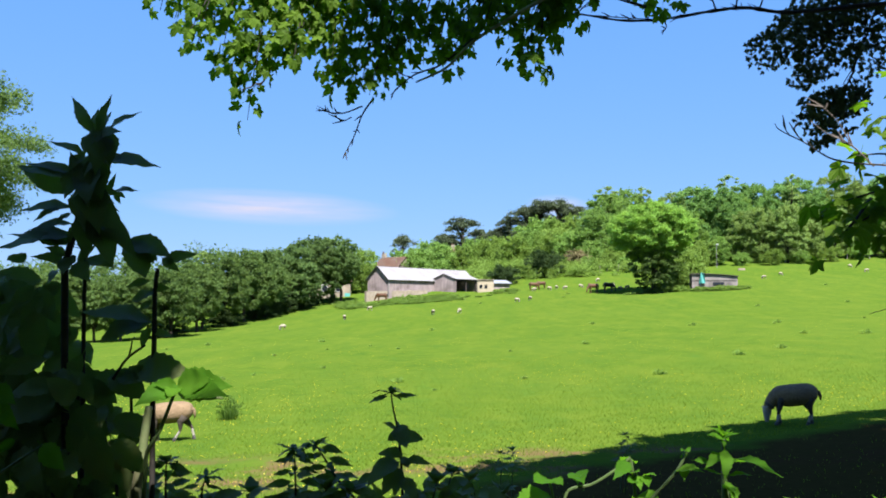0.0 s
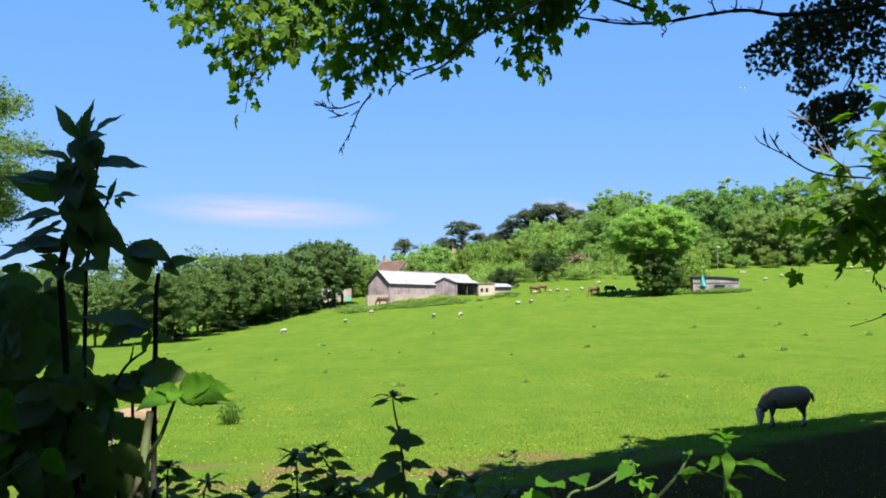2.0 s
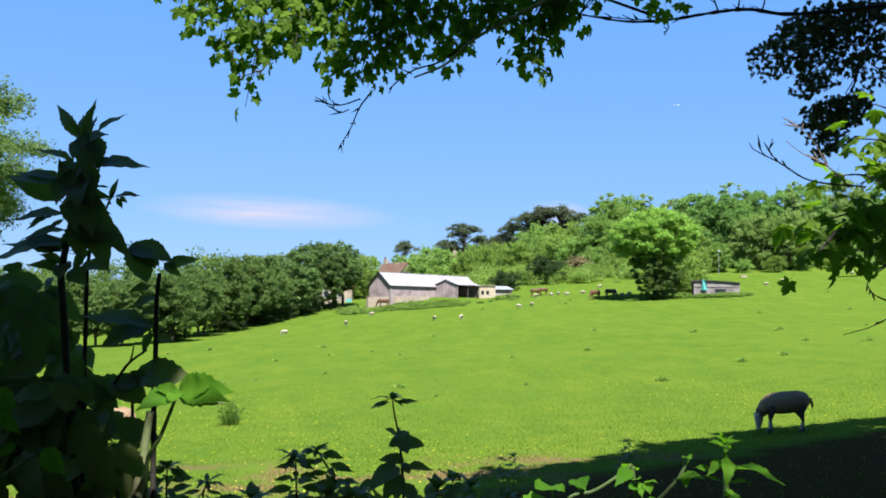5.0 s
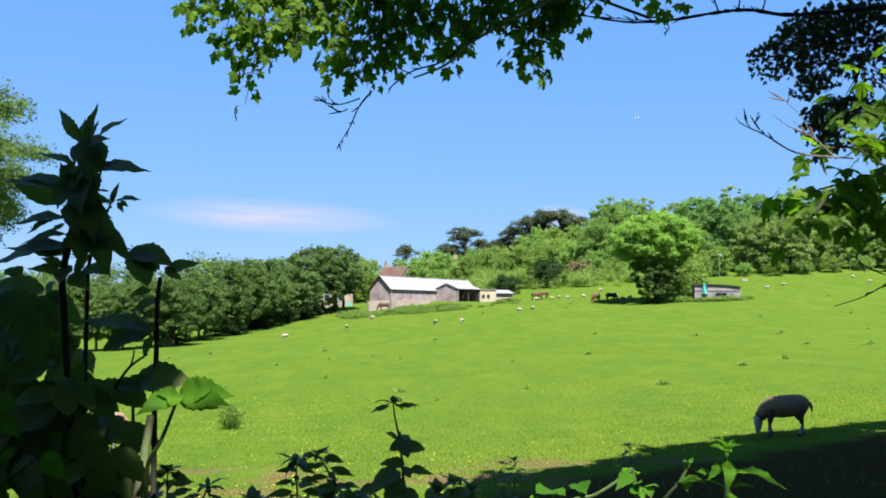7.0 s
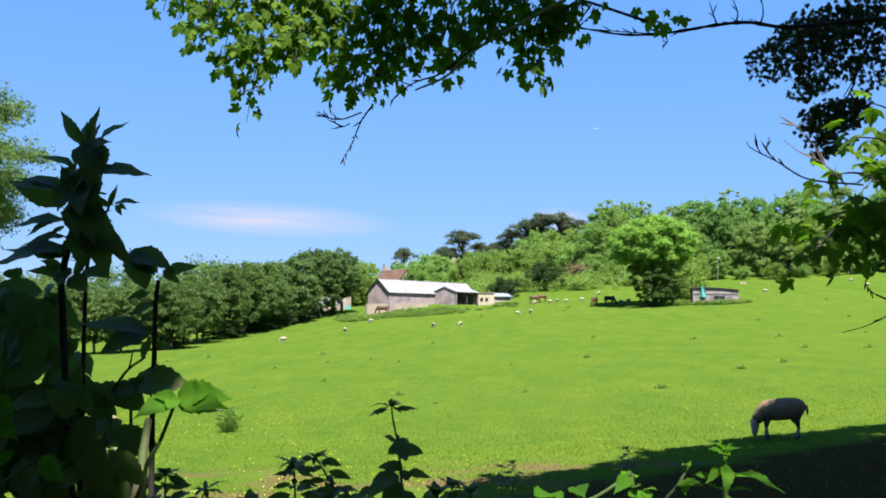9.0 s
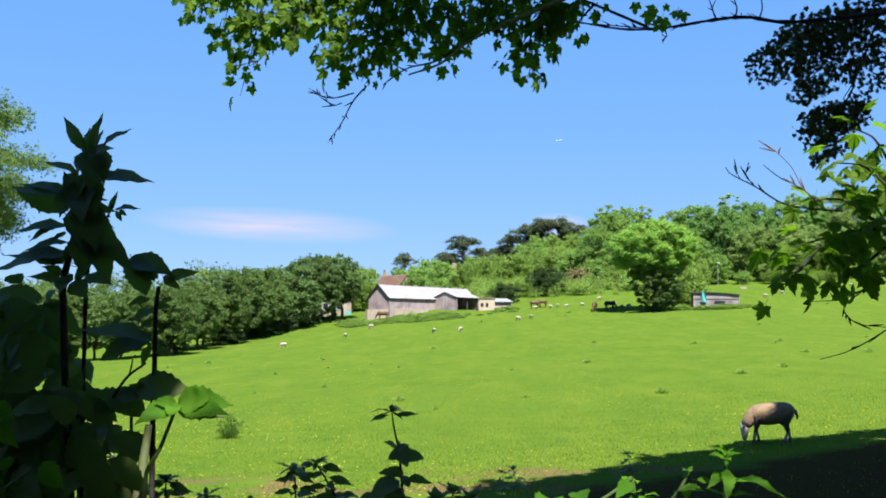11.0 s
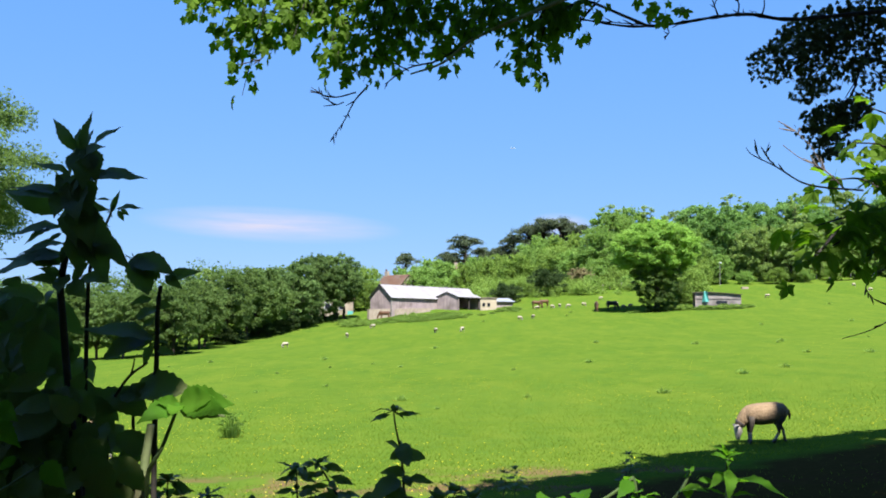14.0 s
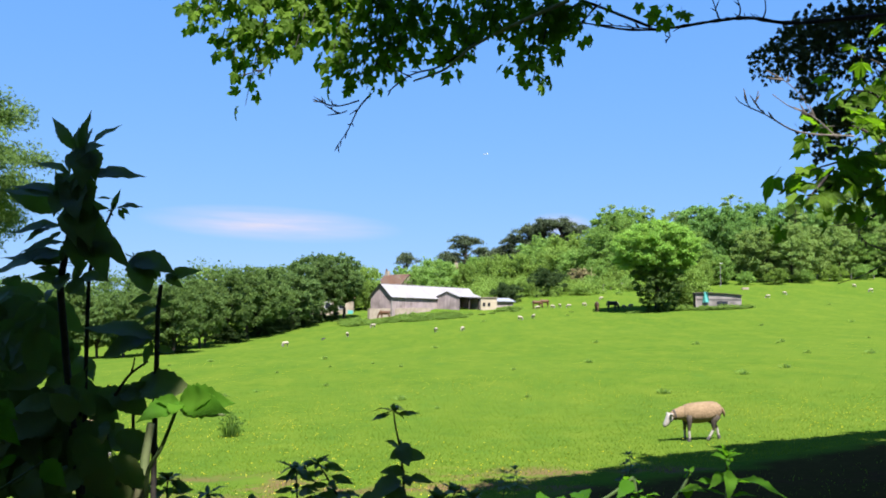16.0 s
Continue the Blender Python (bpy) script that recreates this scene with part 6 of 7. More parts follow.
def hung_twig(e, pts, n, size, rng, kinds, r=0.004, spread=0.06, first=0.1, face=(0.0, -0.3, 1.0), hang=1.0):
    """A twig with maple leaves hanging along it; pts in the place's metres. Returns the tube."""
    o = e.matrix_basis.translation
    line = [p - o for p in rounded(pts, 6)]
    for i in range(n):
        k = first + (1 - first) * (i + rng.random() * 0.6) / n
        p, d = along(line, min(1, k))
        side = Vector((rng.gauss(0, 1), rng.gauss(0, 1), rng.gauss(-0.1, 0.6))).normalized()
        s = size * rng.uniform(0.7, 1.25)
        base = p + side * (s * 0.6 + rng.random() * spread)
        w = side * 0.6 + Vector((0, 0, -hang * rng.uniform(0.2, 1.2)))
        shared("leaf", rng.choice(kinds), e, leaf_pose(base, w, s * 0.62, (face[0] + rng.gauss(0, 0.55), face[1] + rng.gauss(0, 0.55), face[2])))
    m = len(line)
    return tube(line, [max(0.0012, r * (1 - 0.75 * i / m)) for i in range(m)], 6)


def bough(ends, label, seed, per, size, limb, kinds, face, thin=()):
    """A limb with twigs that hang to the given ends, all set with lobed leaves."""
    rng = random.Random(seed)
    e = holder("maple_bough", *(0.784, 3.6, 2.746))
    tagged(e, label, "branch", "maple boughs")
    o = e.matrix_basis.translation
    lim = rounded(limb, 6)
    pcs = [tube([p - o for p in lim], [0.006 - 0.004 * i / len(lim) for i in range(len(lim))], 7)]
    for x, y, z in ends + thin:
        top = min(lim, key=lambda q: abs(q.x - (x + 0.10)))
        mid = ((x * 2 + top.x) / 3 + rng.uniform(-0.02, 0.02), (y + top.y) / 2, z + (top.z - z) * 0.45)
        n = max(4, int((0.55 if (x, y, z) in thin else 1.0) * per * (top.z - z + 0.05)))
        pcs.append(hung_twig(e, (tuple(top), mid, (x, y, z)), n, size, rng, kinds, spread=0.015 if (x, y, z) in thin else 0.05, face=face))
    for i, (v, f) in enumerate(pcs):
        mesh_object("twig" if i else "limb", v, f, TWIG, e)
    return e


def bare_twig(e, pts, r=0.003, buds=4, seed=1):
    rng = random.Random(seed)
    o = e.matrix_basis.translation
    line = [p - o for p in rounded(pts, 5)]
    n = len(line)
    pcs = [tube(line, [max(0.001, r * (1 - 0.7 * i / n)) for i in range(n)], 6)]
    for i in range(buds):
        p, d = along(line, rng.uniform(0.3, 1.0))
        w = d + Vector((rng.uniform(-1, 1), rng.uniform(-0.5, 0.5), rng.uniform(-0.6, 1))) * 0.9
        pcs.append(tube([p, p + w * 0.012, p + w * 0.025], [0.0022, 0.0026, 0.0008], 5))
    return pcs


def maple():
    """Boughs that hang over the view from a large maple at the side."""
    limb = [(0.784, 3.6, 2.746), (0.462, 3.6, 2.842), (0.141, 3.6, 2.906), (-0.304, 3.55, 2.899), (-0.737, 3.5, 2.922), (-1.112, 3.5, 2.964)]
    left = bough(((-1.087, 3.591, 2.730), (-1.031, 3.59, 2.696), (-0.928, 3.411, 2.587), (-0.898, 3.417, 2.542), (-0.89, 3.567, 2.606), (-0.835, 3.547, 2.557), (-0.8, 3.534, 2.475), (-0.689, 3.462, 2.490), (-0.665, 3.521, 2.510), (-0.627, 3.521, 2.477), (-0.588, 3.516, 2.518), (-0.545, 3.432, 2.506), (-0.533, 3.486, 2.617), (-0.502, 3.479, 2.604)),
                 "leafy maple bough hanging overhead, partly sunlit", 5, 95, 0.058, limb[2:], MAPLE, (0.35, -0.8, 0.6), ((-0.769, 3.545, 2.397), (-0.748, 3.599, 2.307)))
    right = bough(((-0.466, 3.59, 2.548), (-0.417, 3.509, 2.500), (-0.389, 3.489, 2.414), (-0.34, 3.454, 2.422), (-0.298, 3.407, 2.383), (-0.267, 3.405, 2.361), (-0.221, 3.493, 2.482), (-0.173, 3.464, 2.544), (-0.126, 3.476, 2.515), (-0.075, 3.578, 2.516), (-0.021, 3.505, 2.527), (0.032, 3.512, 2.498), (0.069, 3.447, 2.548), (0.104, 3.405, 2.588), (0.159, 3.465, 2.659), (0.198, 3.427, 2.622), (0.244, 3.502, 2.595), (0.283, 3.6, 2.557), (0.309, 3.535, 2.489), (0.331, 3.436, 2.430), (0.369, 3.579, 2.650), (0.404, 3.559, 2.692), (0.442, 3.547, 2.701), (0.467, 3.581, 2.672)),
                  "leafy maple bough hanging overhead, mostly shaded", 6, 112, 0.056, limb, MAPLE, (0.1, -0.4, 0.8))
    rng = random.Random(31)
    o = right.matrix_basis.translation
    pcs = bare_twig(right, ((-0.258, 3.5, 2.37), (-0.298, 3.48, 2.304), (-0.327, 3.46, 2.217), (-0.361, 3.45, 2.15)), 0.004, 7, 2)
    pcs += bare_twig(right, ((-0.298, 3.48, 2.335), (-0.369, 3.47, 2.306), (-0.42, 3.46, 2.308), (-0.46, 3.45, 2.318)), 0.003, 9, 3)
    pcs += bare_twig(right, ((-0.339, 3.48, 2.293), (-0.371, 3.47, 2.277), (-0.398, 3.45, 2.294)), 0.0025, 5, 4)
    pcs += bare_twig(right, ((0.117, 3.5, 2.599), (-0.008, 3.5, 2.495), (-0.112, 3.48, 2.449), (-0.193, 3.46, 2.372)), 0.005, 6, 5)
    pcs += bare_twig(right, ((-0.112, 3.5, 2.443), (-0.195, 3.48, 2.469), (-0.265, 3.46, 2.475)), 0.0025, 6, 6)
    v, f = joined(pcs)
    mesh_object("bare_twig", v, f, TWIG, right)
    mossy = [p - o for p in rounded(((0.45, 3.5, 2.787), (0.246, 3.42, 2.648), (0.103, 3.4, 2.55), (0.012, 3.4, 2.459), (-0.099, 3.4, 2.405)), 6)]
    mesh_object("mossy_branch", *tube(mossy, [0.0085 - 0.0055 * i / len(mossy) for i in range(len(mossy))], 8), MOSS, right, "pale mossy branch")
    pcs = bare_twig(left, ((-0.633, 3.5, 2.495), (-0.67, 3.5, 2.433), (-0.712, 3.48, 2.407)), 0.0028, 6, 7)
    v, f = joined(pcs)
    mesh_object("bare_twig", v, f, TWIG, left)

    # the limb that crosses the top
    c = holder("maple_limb", *(2.038, 4.2, 2.999))
    tagged(c, "bare dark maple limb across the sky", "branch", "maple boughs")
    o = c.matrix_basis.translation
    line = [p - o for p in rounded(((2.088, 4.2, 2.949), (1.697, 4.1, 2.878), (1.454, 4, 2.832), (1.267, 3.9, 2.82), (1.098, 3.8, 2.775), (0.883, 3.75, 2.726), (0.717, 3.7, 2.705), (0.556, 3.65, 2.712), (0.409, 3.6, 2.718)), 6)]
    n = len(line)
    mesh_object("limb", *tube(line, [(0.0105 - 0.008 * i / n) * (1 + 0.34 * math.sin(i * 2.3) * math.sin(i * 0.7)) for i in range(n)], 8), TWIG, c)
    pcs = bare_twig(c, ((1.11, 3.8, 2.78), (1.098, 3.8, 2.816), (1.08, 3.8, 2.877)), 0.004, 2, 8) + bare_twig(c, ((0.523, 3.65, 2.718), (0.567, 3.65, 2.761), (0.604, 3.65, 2.798)), 0.003, 4, 9) + bare_twig(c, ((0.883, 3.75, 2.726), (0.889, 3.72, 2.684), (0.863, 3.7, 2.661)), 0.003, 3, 10)
    # knots and short spurs along the bark
    pcs += bare_twig(c, ((1.697, 4.1, 2.878), (1.454, 4, 2.832), (1.267, 3.9, 2.82), (1.098, 3.8, 2.775), (0.883, 3.75, 2.726), (0.556, 3.65, 2.712)), 0.005, 34, 21)
    pcs += bare_twig(c, ((1.21, 3.86, 2.81), (1.215, 3.86, 2.85), (1.19, 3.86, 2.92)), 0.004, 3, 22) + bare_twig(c, ((1.33, 3.93, 2.82), (1.345, 3.93, 2.87), (1.335, 3.93, 2.95)), 0.004, 3, 23)
    v, f = joined(pcs)
    mesh_object("side_twig", v, f, TWIG, c)
    for b, t in (((0.461, 3.62, 2.689), (0.456, 3.58, 2.618)), ((0.816, 3.7, 2.762), (0.797, 3.66, 2.68)), ((0.871, 3.7, 2.744), (0.871, 3.66, 2.649)), ((0.838, 3.7, 2.788), (0.779, 3.68, 2.738)), ((0.961, 3.75, 2.782), (0.964, 3.7, 2.722)), ((0.939, 3.75, 2.793), (0.904, 3.7, 2.736)), ((0.854, 3.72, 2.728), (0.823, 3.68, 2.677)), ((0.761, 3.7, 2.806), (0.748, 3.7, 2.74)), ((0.882, 3.7, 2.799), (0.915, 3.7, 2.762))):
        leaf_at(c, b, tuple(Vector(b).lerp(Vector(t), 0.6)), MAPLE, rng, (rng.uniform(-0.8, 0.8), -1, 0.4))

    # outer maple foliage, farther off, its leaf colour darkened to look shaded
    shaded_boughs = []
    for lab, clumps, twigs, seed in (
            ("dense maple foliage coloured dark for shade, against the sky", (((2.145, 6, 3.242), 0.19, 0.12, 55), ((2.312, 6, 3.356), 0.2, 0.13, 60), ((2.448, 6, 3.220), 0.2, 0.16, 65), ((2.627, 6, 3.392), 0.2, 0.2, 60), ((2.755, 6, 3.213), 0.12, 0.16, 30), ((2.341, 6, 3.070), 0.09, 0.08, 22), ((2.841, 6, 3.463), 0.2, 0.2, 30), ((2.30, 6, 3.45), 0.14, 0.09, 40), ((2.50, 6, 3.47), 0.18, 0.12, 55), ((2.70, 6, 3.54), 0.18, 0.12, 45)),
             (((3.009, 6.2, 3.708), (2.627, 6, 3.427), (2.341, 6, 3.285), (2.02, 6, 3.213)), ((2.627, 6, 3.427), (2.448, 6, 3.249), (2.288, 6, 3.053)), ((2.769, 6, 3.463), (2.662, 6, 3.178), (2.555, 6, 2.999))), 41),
            ("round drooping clump of maple leaves coloured dark for shade", (((2.512, 6, 2.874), 0.15, 0.11, 62), ((2.395, 6, 2.839), 0.11, 0.12, 42), ((2.598, 6, 2.910), 0.09, 0.1, 28), ((2.462, 6, 2.696), 0.10, 0.06, 24), ((2.434, 6, 2.635), 0.04, 0.03, 8)),
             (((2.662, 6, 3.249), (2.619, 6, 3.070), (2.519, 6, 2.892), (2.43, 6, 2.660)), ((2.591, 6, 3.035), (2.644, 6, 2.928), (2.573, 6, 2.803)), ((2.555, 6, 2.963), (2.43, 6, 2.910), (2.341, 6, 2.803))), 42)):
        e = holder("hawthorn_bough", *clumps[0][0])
        shaded_boughs.append(e)
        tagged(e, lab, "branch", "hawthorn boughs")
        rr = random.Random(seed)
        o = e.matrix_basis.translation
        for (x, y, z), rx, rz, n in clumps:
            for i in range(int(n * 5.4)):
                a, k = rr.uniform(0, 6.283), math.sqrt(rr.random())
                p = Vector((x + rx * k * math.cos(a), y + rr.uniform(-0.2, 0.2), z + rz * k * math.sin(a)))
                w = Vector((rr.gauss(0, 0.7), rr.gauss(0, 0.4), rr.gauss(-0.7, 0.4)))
                shared("leaf", rr.choice(MAPLE_SHADED), e, leaf_pose(p - o, w, rr.uniform(0.018, 0.030), (rr.gauss(0, 0.5), -0.8, rr.gauss(0.3, 0.5))))
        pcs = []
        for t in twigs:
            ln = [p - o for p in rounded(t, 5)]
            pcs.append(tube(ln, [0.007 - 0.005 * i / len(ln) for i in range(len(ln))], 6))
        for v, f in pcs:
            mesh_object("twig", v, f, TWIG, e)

    # the spray that swings in from the side, with its bare twigs
    s = holder("maple_spray", *(1.222, 2.4, 1.828))
    tagged(s, "sunlit maple spray with large lobed leaves and bare twigs", "branch", "maple boughs")
    rs = random.Random(77)
    pcs = []
    for pts, n in ((((1.222, 2.4, 1.828), (1.108, 2.4, 1.821), (1.001, 2.35, 1.796), (0.884, 2.3, 1.764)), 16), (((1.165, 2.4, 1.843), (1.102, 2.45, 1.906), (1.014, 2.45, 1.906)), 12), (((1.108, 2.4, 1.814), (0.979, 2.3, 1.737), (0.891, 2.25, 1.707)), 12), (((1.273, 2.5, 1.912), (1.184, 2.5, 2.001), (1.102, 2.5, 2.013)), 11), (((1.208, 2.4, 1.8), (1.099, 2.35, 1.726), (1.034, 2.3, 1.696)), 9), (((1.273, 2.5, 1.957), (1.213, 2.5, 2.076), (1.154, 2.5, 2.106)), 8), (((0.979, 2.3, 1.778), (0.871, 2.2, 1.692), (0.832, 2.2, 1.665)), 8)):
        pcs.append(hung_twig(s, pts, int(n * 1.75), 0.072, rs, MAPLE, 0.0045, 0.045, 0.12, (0.1, -0.28, 1.0), 0.4))
    for v, f in pcs:
        mesh_object("twig", v, f, TWIG, s)
    pcs = bare_twig(s, ((1.079, 2.4, 1.871), (0.929, 2.38, 1.886), (0.844, 2.36, 1.93), (0.78, 2.35, 1.961), (0.769, 2.35, 1.977)), 0.0026, 3, 11)
    pcs += bare_twig(s, ((0.844, 2.36, 1.93), (0.823, 2.36, 1.958), (0.831, 2.36, 1.99)), 0.0016, 2, 12)
    pcs += bare_twig(s, ((0.811, 2.36, 1.945), (0.797, 2.36, 1.968), (0.794, 2.36, 1.982)), 0.0014, 1, 13)
    pcs += bare_twig(s, ((1.045, 2.42, 1.873), (0.987, 2.42, 1.931), (0.93, 2.42, 1.96), (0.887, 2.42, 1.994)), 0.0023, 4, 14)
    pcs += bare_twig(s, ((0.987, 2.42, 1.931), (0.959, 2.42, 1.989), (0.918, 2.42, 2.032)), 0.0015, 3, 15)
    pcs += bare_twig(s, ((1.25, 2.4, 1.711), (1.151, 2.4, 1.683), (1.072, 2.4, 1.649), (0.991, 2.38, 1.642)), 0.0026, 4, 18)
    pcs += bare_twig(s, ((1.125, 2.4, 1.671), (1.073, 2.4, 1.626), (1.102, 2.4, 1.589), (1.179, 2.4, 1.577)), 0.0019, 5, 19)
    pcs += bare_twig(s, ((1.222, 2.4, 1.6), (1.151, 2.4, 1.554), (1.079, 2.4, 1.517), (1.008, 2.4, 1.497)), 0.0023, 3, 16)
    pcs += bare_twig(s, ((1.222, 2.4, 1.828), (1.236, 2.4, 1.7), (1.222, 2.4, 1.6)), 0.0030, 0, 17)
    v, f = joined(pcs)
    mesh_object("bare_twig", v, f, LIT_TWIG, s, "bare forked twigs coloured light to look sunlit")
    return left, right, s, c, shaded_boughs


# places to be sunlit, with radius: the unseen canopy is cut open for them
SUNNY = (((0.506, 1.75, 1.319), 0.16), ((0.456, 1.8, 1.29), 0.14), ((0.391, 1.9, 1.267), 0.14), ((0.289, 1.9, 1.255), 0.12), ((0.204, 1.95, 1.235), 0.10), ((0.562, 1.7, 1.307), 0.12), ((0.643, 1.7, 1.276), 0.12), ((0.764, 1.7, 1.276), 0.12), ((-0.457, 1.64, 1.454), 0.06),
         ((1.102, 2.45, 1.993), 0.07), ((0.843, 2.3, 1.737), 0.05), ((0.951, 2.4, 2.085), 0.06), ((-0.924, 3.5, 2.682), 0.2), ((-0.737, 3.5, 2.62), 0.22), ((-0.591, 3.5, 2.641), 0.15))
GAPS = tuple((x - z * SUN.x / SUN.z, y - z * SUN.y / SUN.z, r) for (x, y, z), r in SUNNY)


def leafy(p, r):
    """Whether a clump at p keeps clear of the gaps."""
    a, b = p[0] - p[2] * SUN.x / SUN.z, p[1] - p[2] * SUN.y / SUN.z
    return all(math.hypot(a - x, b - y) > r * 1.60 + k for x, y, k in GAPS)


def shade_tree():
    """Unseen maple beside and behind the camera, clumped to shade hedge and pasture edge."""
    rng = np.random.default_rng(8)
    t = holder("maple_tree", 9.5, 1.5, gz(9.5, 1.5))
    tagged(t, "large unseen maple beside the hedge, placed to cast shade", "tree")
    o = np.array([9.5, 1.5, gz(9.5, 1.5)])
    lean = np.array([SUN.x, SUN.y, SUN.z]) / SUN.z
    blobs = []
    # crown over the pasture side: dense, ragged rim set by the wanted shadow edge
    rim_x = (-0.4, 0.6, 1.55, 2.48, 3.45, 4.45, 5.75, 6.75, 8.6, 12.0, 18.0)
    rim_y = (9.2, 11.6, 12.1, 12.9, 14.15, 15.0, 15.7, 16.3, 17.2, 18.5, 20.5)
    for i in range(150):
        gx = -0.1 + 17 * i / 150 + rng.uniform(-0.1, 0.1)
        r = rng.uniform(0.28, 0.5)
        gy = np.interp(gx, rim_x, rim_y) - r * 0.9 - 0.25 * rng.random() ** 2
        p = np.array([gx + 0.3, gy, 0]) + lean * rng.uniform(7.5, 9.5)
        blobs.append((*(p - o), r))
    for i in range(720):
        gx = rng.uniform(0.3, 22)
        edge = np.interp(gx, rim_x, rim_y)
        gy = rng.uniform(4.5, edge - 1.1)
        p = np.array([gx + 0.35, gy, 0]) + lean * rng.uniform(7.0, 10.5)
        r = rng.uniform(0.75, 1.1)
        if leafy(p, r):
            blobs.append((*(p - o), r))
    v, f = blob_leaves(rng, blobs, 112, 0.20)
    mesh_object("crown", v, f, LEAF_MID, t)
    # unseen clumps over the camera, added to shade chosen plants
    near = []
    rng = np.random.default_rng(18)
    for (x, y, z), r in (((-0.611, 1.7, 1.92), 0.22), ((-0.560, 1.64, 1.330), 0.10), ((-0.580, 1.64, 1.280), 0.10), ((-0.555, 1.66, 1.240), 0.10), ((-0.620, 1.64, 1.370), 0.10), ((-0.600, 1.63, 1.330), 0.10), ((-0.550, 1.64, 1.290), 0.10), ((-0.535, 1.66, 1.220), 0.10), ((-0.600, 1.64, 1.220), 0.10), ((-0.650, 1.63, 1.310), 0.10), ((-0.660, 1.64, 1.250), 0.10), ((-0.53, 1.68, 1.82), 0.2), ((-0.62, 1.64, 1.30), 0.34), ((-0.75, 1.64, 1.32), 0.34), ((-0.6, 1.64, 1.22), 0.34), ((-0.7, 1.64, 1.22), 0.34), ((-0.56, 1.68, 1.75), 0.2), ((-0.631, 1.7, 1.812), 0.3), ((-0.692, 1.7, 1.721), 0.3), ((-0.641, 1.7, 1.62), 0.3), ((-0.752, 1.7, 1.58), 0.34), ((-0.712, 1.75, 1.486), 0.34), ((-0.647, 1.8, 1.407), 0.28), ((-0.754, 1.75, 1.35), 0.34), ((-0.679, 1.8, 1.268), 0.34), ((-0.592, 1.9, 1.272), 0.25), ((-0.59, 1.7, 1.337), 0.2), ((-0.56, 1.7, 1.266), 0.2), ((-0.547, 1.9, 1.25), 0.2), ((-0.603, 1.6, 1.372), 0.2), ((-0.689, 1.6, 1.276), 0.2), ((-0.878, 1.75, 1.642), 0.4), ((-0.878, 1.75, 1.329), 0.4),
                         ((-0.555, 2.1, 1.2), 0.25), ((-0.345, 2.2, 1.234), 0.28), ((-0.267, 2.2, 1.181), 0.28), ((-0.162, 2.2, 1.221), 0.28), ((-0.084, 2.2, 1.286), 0.26), ((-0.005, 2.3, 1.162), 0.25), ((0.08, 2.4, 1.129), 0.2), ((-0.555, 1.78, 1.674), 0.2), ((-0.549, 1.78, 1.558), 0.18), ((-0.511, 1.74, 1.497), 0.05),
                         ((-0.092, 3.5, 2.599), 0.22), ((0.096, 3.5, 2.662), 0.25), ((0.283, 3.5, 2.599), 0.25), ((0.462, 3.6, 2.713), 0.3), ((0.805, 3.7, 2.766), 0.35), ((1.197, 3.9, 2.853), 0.35), ((1.466, 4, 2.861), 0.35), ((-0.216, 3.5, 2.474), 0.18), ((-0.383, 3.5, 2.474), 0.2), ((-0.258, 3.5, 2.558), 0.10), ((-0.633, 3.5, 2.433), 0.2), ((-0.758, 3.5, 2.329), 0.16), ((-0.487, 3.5, 2.537), 0.18), ((-0.321, 3.5, 2.349), 0.16), ((-0.841, 3.5, 2.474), 0.14), ((1.122, 2.4, 1.871), 0.24), ((1.036, 2.4, 1.814), 0.2), ((0.897, 2.3, 1.798), 0.15), ((1.108, 2.4, 1.743), 0.25), ((0.952, 2.3, 1.689), 0.17), ((1.139, 2.5, 2.076), 0.2), ((0.878, 2.25, 1.707), 0.16), ((1.0, 2.4, 1.92), 0.2), ((1.2, 2.45, 1.95), 0.22), ((0.98, 2.35, 1.76), 0.2), ((1.06, 2.4, 2.02), 0.2),
                         ((2.163, 6, 3.206), 0.4), ((2.448, 6, 3.242), 0.4), ((2.698, 6, 3.277), 0.4), ((2.484, 6, 2.813), 0.4), ((2.341, 6, 2.992), 0.35)) + tuple(((0.80 + 0.09 * i, 2.35, 1.62 + 0.09 * j), 0.14) for i in range(7) for j in range(6) if (i * 7 + j * 5) % 3):
        for k in range(7):
            p = np.array([x, y, z]) + lean * rng.uniform(2.6, 4.6) + rng.normal(0, 0.45 * r, 3)
            if leafy(p, r * 0.5):
                near.append((*(p - o), r * 0.5))
    v, f = blob_leaves(rng, near, 4400, 0.05)
    mesh_object("low_bough", v, f, LEAF_MID, t)
    pcs = [tube([(0, 0, -0.3), (0.1, 0, 1.5), (0.0, 0.1, 3.2), (0.1, 0.3, 6.0), (0.2, 0.6, 9.0)], [0.5, 0.38, 0.33, 0.24, 0.1], 12)]
    for b, r in [(q, 0.10) for q in blobs[::14]] + [(q, 0.03) for q in near[::12]]:
        z0 = 2.6 + 0.3 * (b[2] - 4)
        bend = (b[0] * 0.5, b[1] * 0.5, z0 + (b[2] - z0) * 0.75)
        way = [Vector((0, 0, z0)).lerp(Vector(bend), k / 6) for k in range(6)] + [Vector(bend).lerp(Vector(b[:3]), k / 6) for k in range(7)]
        if all(leafy(tuple(q + Vector(o)), r) for q in way):
            pcs.append(tube([(0, 0, z0), bend, b[:3]], [r, r * 0.5, 0.01], 6))
    v, f = joined(pcs)
    mesh_object("trunk", v, f, BARK, t)


